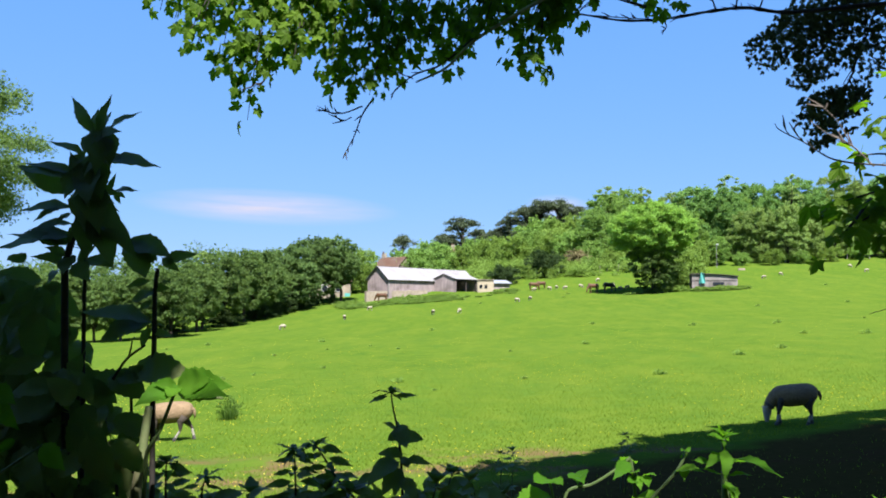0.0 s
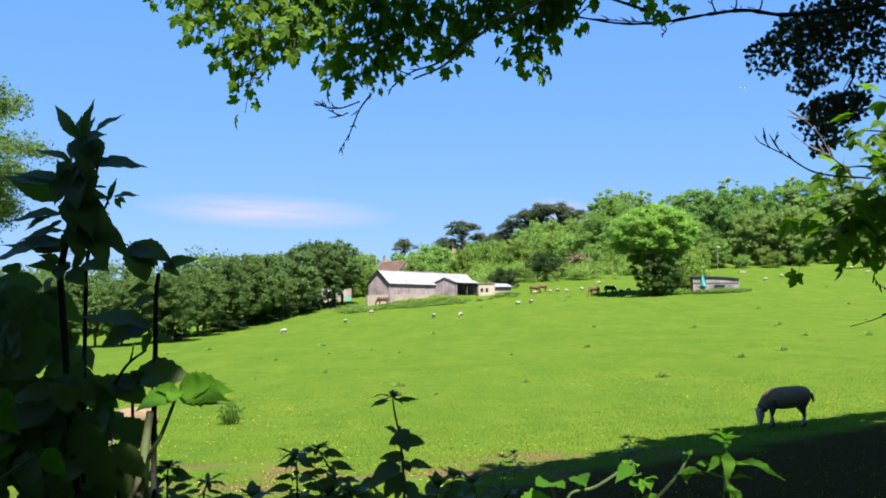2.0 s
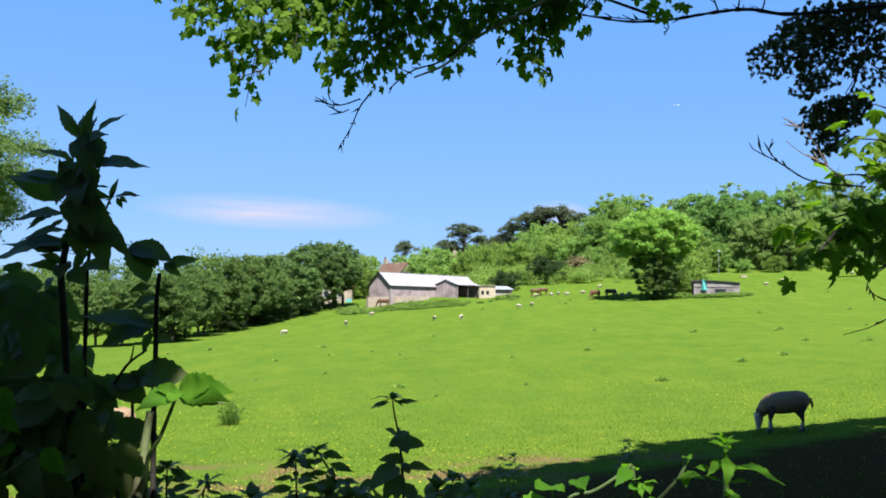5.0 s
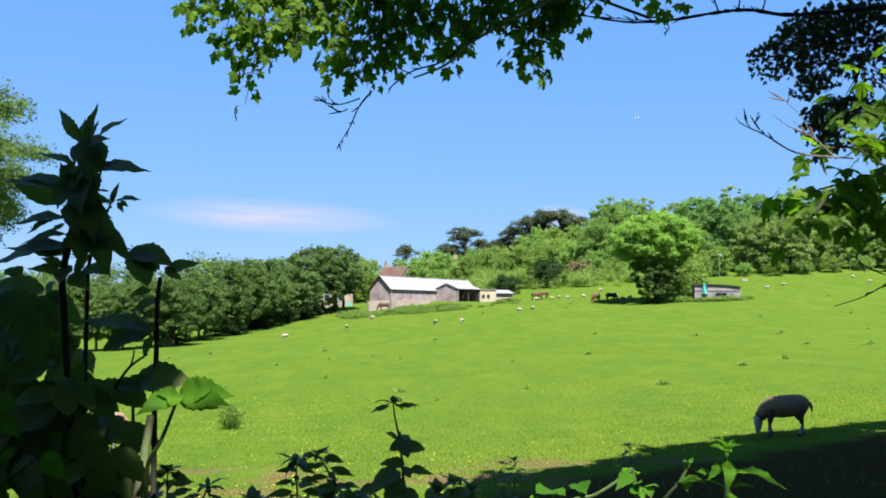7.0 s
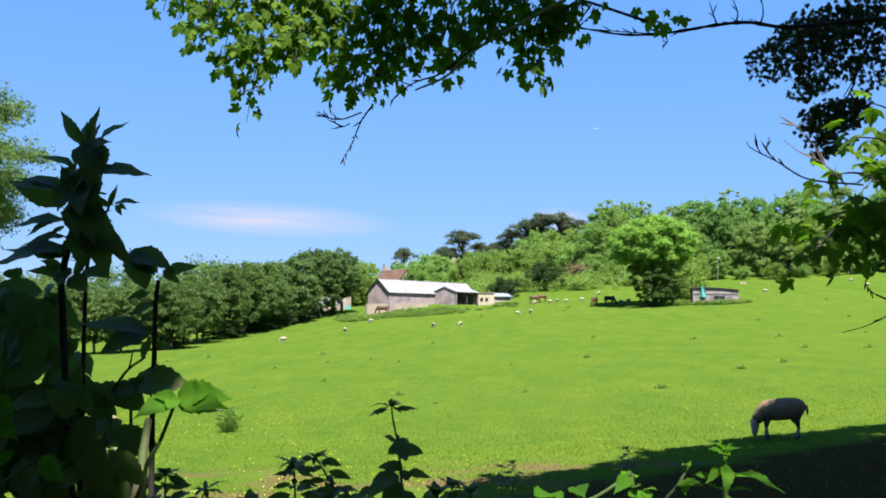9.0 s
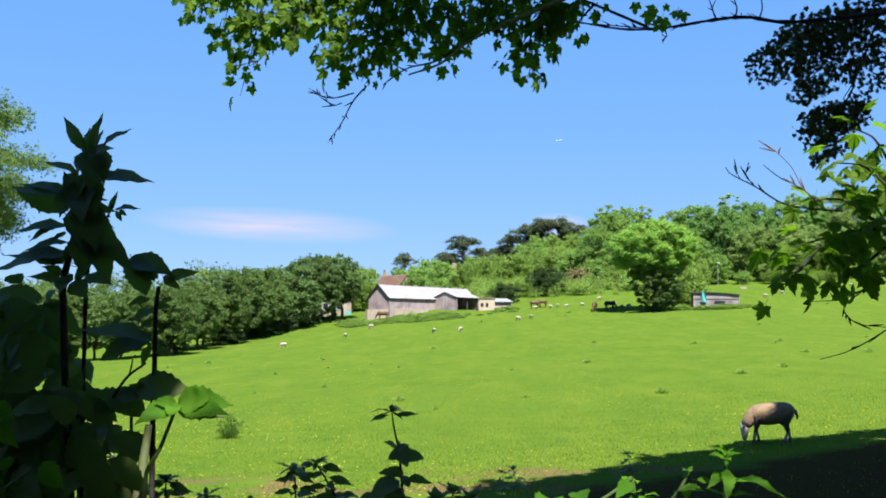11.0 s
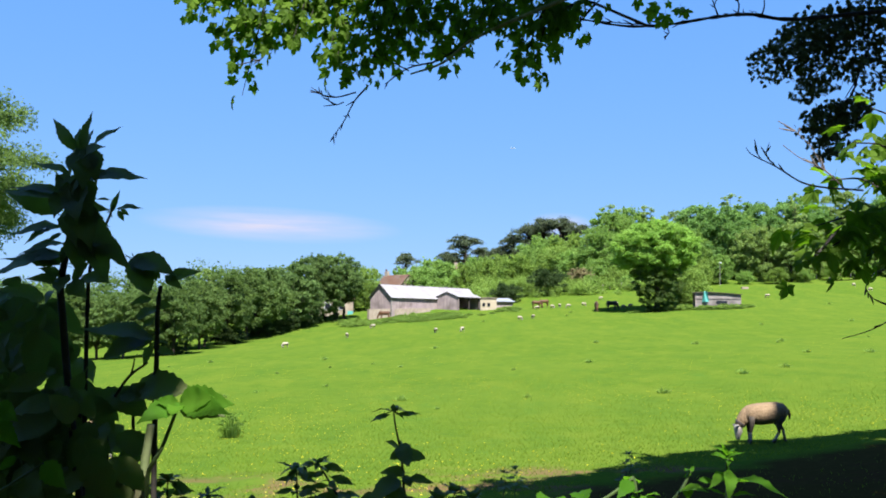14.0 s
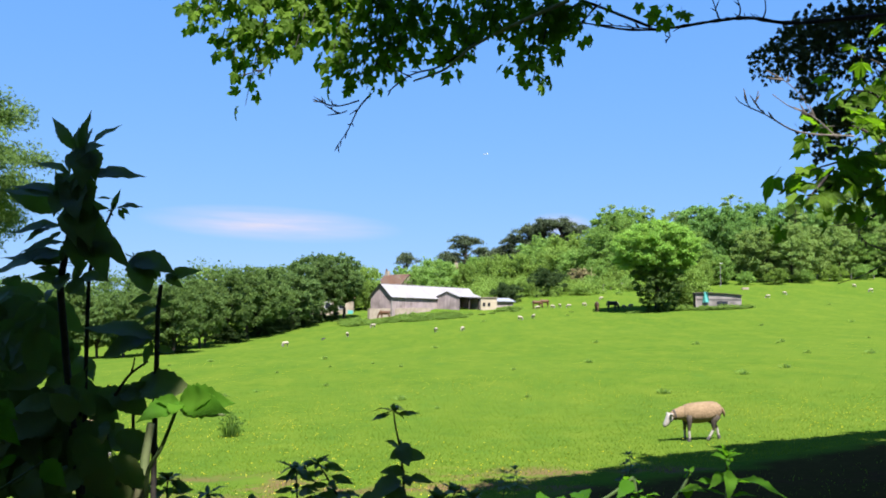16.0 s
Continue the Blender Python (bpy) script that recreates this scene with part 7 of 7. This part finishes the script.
def unseen_belt():
    """Unseen foliage added behind and over the camera to block sky light."""
    rng = np.random.default_rng(15)
    blobs = []
    for i in range(420):
        x, y = rng.uniform(-16, 18), rng.uniform(-7, -2.5)
        b = (x, y, rng.uniform(0.4, 9.5), rng.uniform(0.9, 1.4))
        if leafy(b, b[3]):
            blobs.append(b)
    for i in range(160):
        x, y = rng.uniform(-9, 9), rng.uniform(-3, 0.5)
        b = (x, y, rng.uniform(5.5, 8.0), rng.uniform(0.7, 1.1))
        if leafy(b, b[3]):
            blobs.append(b)
    v, f = blob_leaves(rng, blobs, 60, 0.24)
    tagged(mesh_object("tree_belt", v, f, LEAF_DARK), "unseen tree belt added behind the camera to block sky light", "trees", kind="stuff")


shrub_top = dark_shrub()[0]
low_plants()
bough_left, bough_right, spray, limb, shaded_boughs = maple()
shade_tree()
unseen_belt()
join_leaves()
# ---- grass, flowers and tufts ----


def blades(rng, x, y, h, w):
    """Single grass blades: one bent triangle each."""
    n = len(x)
    z = ground(x, y)
    a = rng.random(n) * 6.283
    lean = rng.normal(0, 0.35, (n, 2)) * h[:, None]
    p = np.stack([x, y, z - 0.01], 1)
    d = np.stack([np.cos(a) * w, np.sin(a) * w, 0 * a], 1)
    tip = p + np.stack([lean[:, 0], lean[:, 1], h], 1)
    return np.stack([p - d, p + d, tip], 1).reshape(-1, 3), np.arange(3 * n).reshape(n, 3)


def field_growth():
    rng = np.random.default_rng(3)
    n = 230000
    y = 6.5 * np.exp(rng.random(n) * math.log(60 / 6.5))
    x = y * (rng.random(n) - 0.5) * 1.04
    bare = np.sin(x * 1.3 + 2) * np.sin(y * 1.9 + x * 0.4) + rng.normal(0, 0.3, n)
    # grass is thinned over the darkened ground under the maple as well
    keep = ~((y > 10.6) & (y < 13.2) & (bare > 0.35)) & (rng.random(n) < (62 - y) / 45) & ~((x > 0.4) & (y < 10.2 + 0.75 * x) & (rng.random(n) < 0.96))
    x, y = x[keep], y[keep]
    v, f = blades(rng, x, y, rng.uniform(0.022, 0.052, len(x)), rng.uniform(0.003, 0.009, len(x)))
    tagged(mesh_object("grass", v, f, BLADE), "short bright green pasture grass", "grass", kind="stuff")
    # buttercups
    n = 11000
    y = 8.0 * np.exp(rng.random(n) ** 0.72 * math.log(80 / 8.0))
    x = y * (rng.random(n) - 0.5) * 1.04
    dens = np.sin(x * 0.35 + 1.0) * np.sin(y * 0.22 + x * 0.1) + rng.normal(0, 0.5, n)
    fit = (dens > 0.0) & ~((x > 0.4) & (y < 10.6 + 0.75 * x))
    x, y = x[fit], y[fit]
    z = ground(x, y) + rng.uniform(0.04, 0.075, len(x))
    vs, fs = [], []
    for px, py, pz in zip(x, y, z):
        r = (0.008 + 0.009 * rng.random()) * min(1.0, 0.35 + py / 26)
        o = len(vs)
        vs.append((px, py, pz - 0.006))
        for k in range(5):
            a = k * 1.2566
            vs.append((px + r * math.cos(a), py + r * math.sin(a), pz + 0.004))
        fs += [(o, o + 1 + k, o + 1 + (k + 1) % 5) for k in range(5)]
    tagged(mesh_object("buttercups", vs, fs, PETAL), "scattered small yellow buttercups in the grass", "flowers", kind="stuff")
    # thistle clump and dark tufts
    def tuft(name, seed, h, r, n, material, label, w=0.012):
        rg = np.random.default_rng(seed)
        a, k = rg.random(n) * 6.283, np.sqrt(rg.random(n))
        pcs = []
        for ai, ki in zip(a, k):
            bx, by = r * 0.5 * ki * math.cos(ai), r * 0.5 * ki * math.sin(ai)
            tx, ty = r * ki * math.cos(ai) * 1.2, r * ki * math.sin(ai) * 1.2
            hh = h * (1 - 0.5 * ki ** 2) * rg.uniform(0.6, 1.1)
            c, s = math.cos(ai + 1.57) * w, math.sin(ai + 1.57) * w
            pcs.append(([(bx - c, by - s, -0.02), (bx + c, by + s, -0.02), ((bx + tx) / 2 + c, (by + ty) / 2 + s, hh * 0.65), ((bx + tx) / 2 - c, (by + ty) / 2 - s, hh * 0.65), (tx, ty, hh)], [(0, 1, 2, 3), (3, 2, 4)]))
        v, f = joined(pcs)
        ob = mesh_object(name, v, f, material)
        return tagged(ob, label, "weed", "weed tufts")
    stalks = tuft("stalk", 2, 0.46, 0.30, 90, LEAF_MID, "", 0.007)
    big = holder("thistle_clump")
    tagged(big, "dark green thistle clump standing in the pasture", "weed", "weed tufts")
    for key in ("label", "category", "group", "kind"):
        if key in stalks:
            del stalks[key]
    stalks.parent = big
    tips = [(0.26 * k * math.cos(q), 0.26 * k * math.sin(q), 0.46 - 0.34 * k * k + 0.09 * math.sin(5 * q), 0.07) for k, q in ((math.sqrt((i + 0.5) / 34), 2.4 * i) for i in range(34))]
    v, f = blob_leaves(rng, tips, 2300, 0.022, 1.0, True, 0.4)
    mesh_object("foliage", v, f, LEAF_MID, big)
    p = (-4.26, 19.08)
    big.matrix_basis = pose(p[0], p[1], gz(*p))
    # long grass left standing along the hedge bottom
    tall = tuft("long_grass", 5, 0.34, 0.24, 70, BLADE, "tuft of long sunlit grass by the hedge bottom", 0.006)
    for i, (x, y, k) in enumerate(((-1.52, 8.7, 1.0), (-1.30, 8.5, 0.8), (-1.75, 9.0, 0.7), (-0.62, 8.8, 0.6), (-0.30, 9.0, 0.5), (0.1, 9.1, 0.6))):
        m = Matrix.LocRotScale((x, y, gz(x, y)), Euler((0, 0, i * 1.7)), (k, k, k))
        if i:
            copy_thing(tall, pose(0, 0, 0)).matrix_basis = m
        else:
            tall.matrix_basis = m
    small = tuft("rush_tuft", 3, 0.20, 0.34, 46, LEAF_WEED, "small dark tuft of rushes in the pasture", 0.02)
    spots = ((-8.08, 34.90), (12.01, 38.75), (15.06, 42.50), (26.05, 74.12), (19.76, 75.32), (13.04, 83.07), (7.99, 53.54), (-9.24, 72.58), (-19.30, 78.39), (34.06, 102.99), (21.52, 56.90), (6.49, 28.64), (-1.36, 29.02), (5.14, 130.87), (17.09, 134.27), (55.18, 137.24), (44.83, 105.56),
             (-0.95, 84.11), (24.35, 54.88))
    spots = list(spots)
    for i in range(16):
        d = 22 * math.exp(rng.random() * math.log(125 / 22))
        spots.append((d * (rng.random() - 0.42) * 0.95, d))
    for i, p in enumerate(spots):
        k = 0.6 + 0.025 * p[1] * (0.7 + 0.6 * ((i * 37) % 10) / 10)
        k = min(k, 2.0) * (0.62 if i < 19 else 0.34)
        m = Matrix.LocRotScale((p[0], p[1], gz(*p)), Euler((0, 0, i * 1.3)), (k, k, k * 1.2))
        if i:
            copy_thing(small, pose(0, 0, 0)).matrix_basis = m
        else:
            small.matrix_basis = m


field_growth()


def clouds():
    """Two thin streaks of high cloud, far behind everything."""
    m, t, b = nodes_of("thin_cloud")
    t.nodes.remove(b)
    c = t.nodes.new("ShaderNodeTexCoord")
    em = t.nodes.new("ShaderNodeEmission")
    em.inputs[0].default_value = (0.86, 0.82, 0.93, 1)
    em.inputs[1].default_value = 0.275
    tr = t.nodes.new("ShaderNodeBsdfTransparent")
    grad = t.nodes.new("ShaderNodeTexGradient")
    grad.gradient_type = "SPHERICAL"
    mp = t.nodes.new("ShaderNodeMapping")
    link(t, c.outputs["Object"], mp.inputs[0])
    mp.inputs["Scale"].default_value = (1, 0, 1)
    link(t, mp.outputs[0], grad.inputs[0])
    nz = noise_tex(t, 1.9, 4, 0.55, stretch=(0.7, 1, 1.2))
    mul = t.nodes.new("ShaderNodeMath")
    mul.operation = "MULTIPLY"
    link(t, grad.outputs[1], mul.inputs[0])
    link(t, ramp(t, nz, [(0.28, (0.25, 0.25, 0.25)), (0.72, (0.95, 0.95, 0.95))]), mul.inputs[1])
    half = math_node(t, "MULTIPLY", mul.outputs[0], 1.35)
    ms = t.nodes.new("ShaderNodeMixShader")
    link(t, half, ms.inputs[0])
    link(t, tr.outputs[0], ms.inputs[1])
    link(t, em.outputs[0], ms.inputs[2])
    link(t, ms.outputs[0], t.nodes["Material Output"].inputs[0])
    for p, sx, sz in (((-597.633, 3200, 332.772), 460, 64), ((392.078, 3200, 332.772), 120, 44)):
        bm = bmesh.new()
        bmesh.ops.create_grid(bm, x_segments=12, y_segments=6, size=1)
        bmesh.ops.rotate(bm, verts=bm.verts, matrix=Matrix.Rotation(radians(90), 3, "X"))
        me = bpy.data.meshes.new("cloud")
        bm.to_mesh(me)
        bm.free()
        me.materials.append(m)
        ob = new("cloud", me)
        ob.matrix_basis = Matrix.LocRotScale(p, Euler((0, radians(3), 0)), (sx, 1, sz))
        ob.visible_shadow = False
        tagged(ob, "thin streak of pale cloud low in the sky", "cloud", "clouds", kind="structure")


clouds()


def aeroplane():
    """A tiny white airliner crossing the sky."""
    e = holder("aeroplane", *(972.7, 2600, 634.087))
    tagged(e, "tiny white aeroplane high in the blue sky", "aeroplane")
    mesh_object("fuselage", *tube([(-7, 0, 0.2), (-5, 0, 0.1), (4, 0, 0), (6.4, 0, -0.1), (7.5, 0, -0.3)], [0.2, 0.75, 0.95, 0.8, 0.2], 10), WHITE_PAINT, e)
    for s in (-1, 1):
        wing = [(1.6, s * 0.6, -0.5), (-1.2, s * 0.6, -0.5), (-2.8, s * 7, 0.2), (-2.0, s * 7, 0.2), (1.6, s * 0.6, -0.2), (-1.2, s * 0.6, -0.2), (-2.8, s * 7, 0.3), (-2.0, s * 7, 0.3)]
        mesh_object("wing", wing, [(0, 1, 2, 3), (4, 7, 6, 5), (0, 3, 7, 4), (1, 5, 6, 2), (0, 4, 5, 1), (3, 2, 6, 7)], WHITE_PAINT, e)
    fin = [(-4.8, -0.12, 0.6), (-6.6, -0.12, 0.6), (-7.4, -0.12, 2.8), (-6.6, -0.12, 2.8), (-4.8, 0.12, 0.6), (-6.6, 0.12, 0.6), (-7.4, 0.12, 2.8), (-6.6, 0.12, 2.8)]
    mesh_object("tail_fin", fin, [(0, 1, 2, 3), (4, 7, 6, 5), (0, 3, 7, 4), (1, 5, 6, 2), (0, 4, 5, 1), (3, 2, 6, 7)], WHITE_PAINT, e)
    return e


plane = aeroplane()
# ---- what moves ----


def motions():
    # near sheep: ground place of the rump, heading, neck dip, walking phase
    e, neck, head, legs, tail = right_sheep
    track = ((0.0, (5.85, 15.00), 176, 1), (1.0, (5.76, 15.03), 176, 1), (1.6, (5.74, 15.05), 176, 1), (4.0, (5.72, 15.05), 176, 1), (6.5, (5.69, 15.06), 176, 1), (9.2, (5.68, 15.15), 177, 1), (11.4, (5.52, 15.28), 177, 1), (13.0, (5.48, 15.29), 178, 1),
             (13.8, (5.45, 15.31), 178, 1), (14.1, (5.43, 15.39), 179, 0.95), (14.4, (5.36, 15.41), 180, 0.75), (14.7, (5.30, 15.44), 181, 0.42), (14.9, (5.23, 15.56), 182, 0.36), (15.1, (5.13, 15.57), 183, 0.33), (15.3, (5.03, 15.70), 184, 0.32), (15.5, (4.88, 15.84), 185, 0.32), (15.7, (4.76, 15.98), 186, 0.32), (16.0, (4.60, 16.11), 187, 0.32))
    rows, dips, nods = [], [], []
    for t, (x, y), rz, dip in track:
        cx, cy = x + 0.36 * math.cos(radians(rz)), y + 0.36 * math.sin(radians(rz))
        rows.append((t, pose(cx, cy, gz(cx, cy) - 0.005, 0, 0, rz)))
        dips.append((t, pose(0.24, 0, 0.465, 0, 60 * dip - 6, 0)))
        nods.append((t, pose(0.25, 0, 0.005, 0, 25 + 12 * (1 - dip), 0)))
    walk(e, rows)
    walk(neck, dips)
    walk(head, nods)
    stand = (8, -10, 12, -8)
    for i, leg in enumerate(legs):
        px, py = (0.21 if i < 2 else -0.24), (-0.10 if i % 2 == 0 else 0.10)
        lr = [(0.0, pose(px, py, 0.375, 0, stand[i], 0)), (0.9, pose(px, py, 0.375, 0, -stand[i] * 0.6, 0)), (1.4, pose(px, py, 0.375, 0, stand[i] * 0.9, 0)), (9.0, pose(px, py, 0.375, 0, stand[i] * 0.9, 0)), (11.3, pose(px, py, 0.375, 0, stand[i] * 1.3, 0)), (13.8, pose(px, py, 0.375, 0, stand[i] * 1.3, 0))]
        t = 14.1
        while t < 16.01:
            ph = 2 * math.pi * (t - 14.1) / 0.95 + (0, math.pi, math.pi * 0.5, math.pi * 1.5)[i]
            lr.append((round(t, 2), pose(px, py, 0.375, 0, 22 * math.sin(ph), 0)))
            t += 0.19
        walk(leg, lr)
    walk(tail, [(t, pose(-0.355, 0, 0.54, 6 * math.sin(t * 2.3), 8 + 6 * math.sin(t * 1.7), 0)) for t in (0, 2, 4, 6, 8, 10, 12, 14, 16)])

    e, neck, head, legs, tail = left_sheep
    rows = []
    for t, (x, y), rz in ((0.0, (-4.10, 15.64), 180), (0.3, (-4.32, 15.70), 180), (0.6, (-4.54, 15.76), 182), (0.9, (-4.64, 15.79), 182), (1.5, (-4.70, 15.81), 182), (2.0, (-4.79, 15.84), 182), (3.0, (-4.86, 15.85), 182), (4.0, (-5.04, 15.91), 183), (6.5, (-5.32, 15.99), 183), (16.0, (-5.58, 16.07), 184)):
        cx, cy = x + 0.36 * math.cos(radians(rz)), y + 0.36 * math.sin(radians(rz))
        rows.append((t, pose(cx, cy, gz(cx, cy) - 0.005, 0, 0, rz)))
    walk(e, rows)
    walk(neck, [(0.0, pose(0.24, 0, 0.465, 0, 40, 0)), (3.0, pose(0.24, 0, 0.465, 0, 62, 0)), (16.0, pose(0.24, 0, 0.465, 0, 60, 0))])
    for i, leg in enumerate(legs):
        px, py = (0.21 if i < 2 else -0.24), (-0.10 if i % 2 == 0 else 0.10)
        ph = (0, math.pi, math.pi * 0.5, math.pi * 1.5)[i]
        lr = [(t, pose(px, py, 0.375, 0, 22 * math.sin(6.6 * t + ph), 0)) for t in (0.0, 0.2, 0.4, 0.6, 0.8)]
        lr += [(1.2, pose(px, py, 0.375, 0, stand[i], 0)), (16.0, pose(px, py, 0.375, 0, stand[i] * 0.8, 0))]
        walk(leg, lr)

    # the brown horse turns to face the hedge as it grazes
    p = herd[0].matrix_basis.translation.copy()
    walk(herd[0], [(t, pose(p.x, p.y, p.z, 0, 0, rz)) for t, rz in ((0.0, 205), (2.0, 207), (4.2, 210), (6.5, 220), (8.5, 232), (12.0, 258), (16.0, 268))])

    # boughs rise and fall in the wind about the limb
    o = Vector((0.784, 3.6, 2.746))
    lift = ((0, 0), (0.5, 20), (1, 15), (1.5, 17), (2, 16), (2.5, 14), (3, 5), (3.5, 19), (4, 8), (5.2, 30), (6.5, 60), (7, 32), (7.5, 41), (8, 33), (8.5, 30), (9, 12), (10.2, 40), (11.5, 62), (12, 48), (12.5, 60), (13, 65), (13.5, 51), (14, 59), (14.5, 64), (15, 58), (15.5, 50), (16, 43))
    walk(bough_right, [(t, pose(*o, 0, math.degrees(k / 540), 0)) for t, k in lift])
    walk(bough_left, [(t, pose(*o, 0.6 * math.sin(2.1 * t) - 0.0, math.degrees(k / 540) * 0.95 + 0.3 * math.sin(2.9 * t), 0)) for t, k in lift])
    # limb and shaded boughs lift in the wind, by offsets fitted to the camera's view
    for ob, u, keys in [(limb, 3.9 / 1681.3, ((0, 8), (3, 8), (4.2, 12), (6.5, 26), (9.0, 8), (11.5, 30), (13.5, 32), (15.5, 28), (16, 26)))] + [(th, 6 / 1681.3, ((0, 2), (3, -5), (6.5, 2), (9, 6), (11.5, 10), (13.5, 11), (15.5, 16), (16, 16))) for th in shaded_boughs]:
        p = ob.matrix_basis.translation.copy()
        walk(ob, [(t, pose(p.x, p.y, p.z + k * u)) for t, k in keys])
    # the side spray swings in and out
    o = Vector((1.222, 2.4, 1.828))
    u = 2.4 / 1681.3
    swing = ((0.0, 43, -60), (0.3, 21, 0), (0.9, 1, 24), (1.2, 2, -20), (1.5, 5, -85), (2.0, 7, -40), (2.5, 5, -50), (3.0, -19, -87), (3.5, -17, -69), (3.7, 8, -12), (3.95, 44, 14), (4.6, 20, -40), (5.6, -35, -20), (6.3, -40, -17),
             (6.5, -28, -45), (7.0, -28, -94), (7.5, -38, -72), (8.0, -31, -10), (8.5, 0, 0), (9.0, -8, -51), (9.9, 15, -50), (10.8, -40, -10), (11.5, -50, -11), (12.0, -13, -25), (12.5, 20, -44), (13.0, -1, -74), (13.5, -21, -51), (14.0, -12, -49), (14.5, 6, -98), (14.8, 2, -146), (15.2, -20, -190), (15.5, -26, -186), (16.0, -27, -152))
    walk(spray, [(t, pose(o.x + a * u, o.y, o.z - b * u, 0, 0.02 * b, 0)) for t, a, b in swing])
    # the shrub's top leans to and fro
    o = Vector((-0.631, 1.7, 1.519))
    tips = ((0, 0), (0.5, -3), (1, -3), (1.5, -38), (2, -30), (2.5, -34), (3, -53), (3.5, -53), (4, -38), (5.2, -30), (6.5, -25), (7, -29), (7.5, -22), (8, -33), (8.5, -22), (9, -23), (10.2, -20), (11.5, -18), (12, -45), (12.5, -38), (13, -27), (13.5, -24), (14, -40), (14.5, -33), (15, -38), (15.5, -13), (16, -43))
    walk(shrub_top, [(t, pose(*o, 0, math.degrees(k / 420), 0)) for t, k in tips])
    walk(plane, [(t, Matrix.Translation(p) @ pose(0, 0, 0, 0, 0, 168)) for t, p in ((0.0, Vector((972.7, 2600, 634.087))), (1.5, Vector((862.904, 2600, 613.983))), (4.0, Vector((698.983, 2600, 584.601))), (7.0, Vector((527.33, 2600, 547.487))), (9.0, Vector((420.627, 2600, 525.837))), (11.5, Vector((293.82, 2600, 502.641))), (14.0, Vector((184.024, 2600, 484.084))), (16.0, Vector((106.703, 2600, 467.073))))])

    # the bird comes from far down the pasture and crosses late
    e, wings = bird
    a, b = Vector((-9.555, 45, 0.529)), Vector((-5.781, 45, 0.824))
    v = (b - a) / 0.5
    walk(e, [(0.0, Matrix.Translation(a - v * 15.5 + Vector((0, 0, 6))) @ pose(0, 0, 0, 0, -2, 4)), (13.0, Matrix.Translation(a - v * 2.5 + Vector((0, 0, 0.6))) @ pose(0, 0, 0, 0, -2, 4)), (14.5, Matrix.Translation(a - v) @ pose(0, 0, 0, 0, -2, 4)), (15.5, Matrix.Translation(a) @ pose(0, 0, 0, 0, -2, 4)), (16.0, Matrix.Translation(b) @ pose(0, 0, 0, 0, -2, 4))])
    for s, w in zip((-1, 1), wings):
        walk(w, [(0.0, pose(0, 0, 0, 10 * s, 0, 0))] + [(14.0 + 0.1 * i, pose(0, 0, 0, s * (40 if i % 2 else -30), 0, 0)) for i in range(21)])


motions()
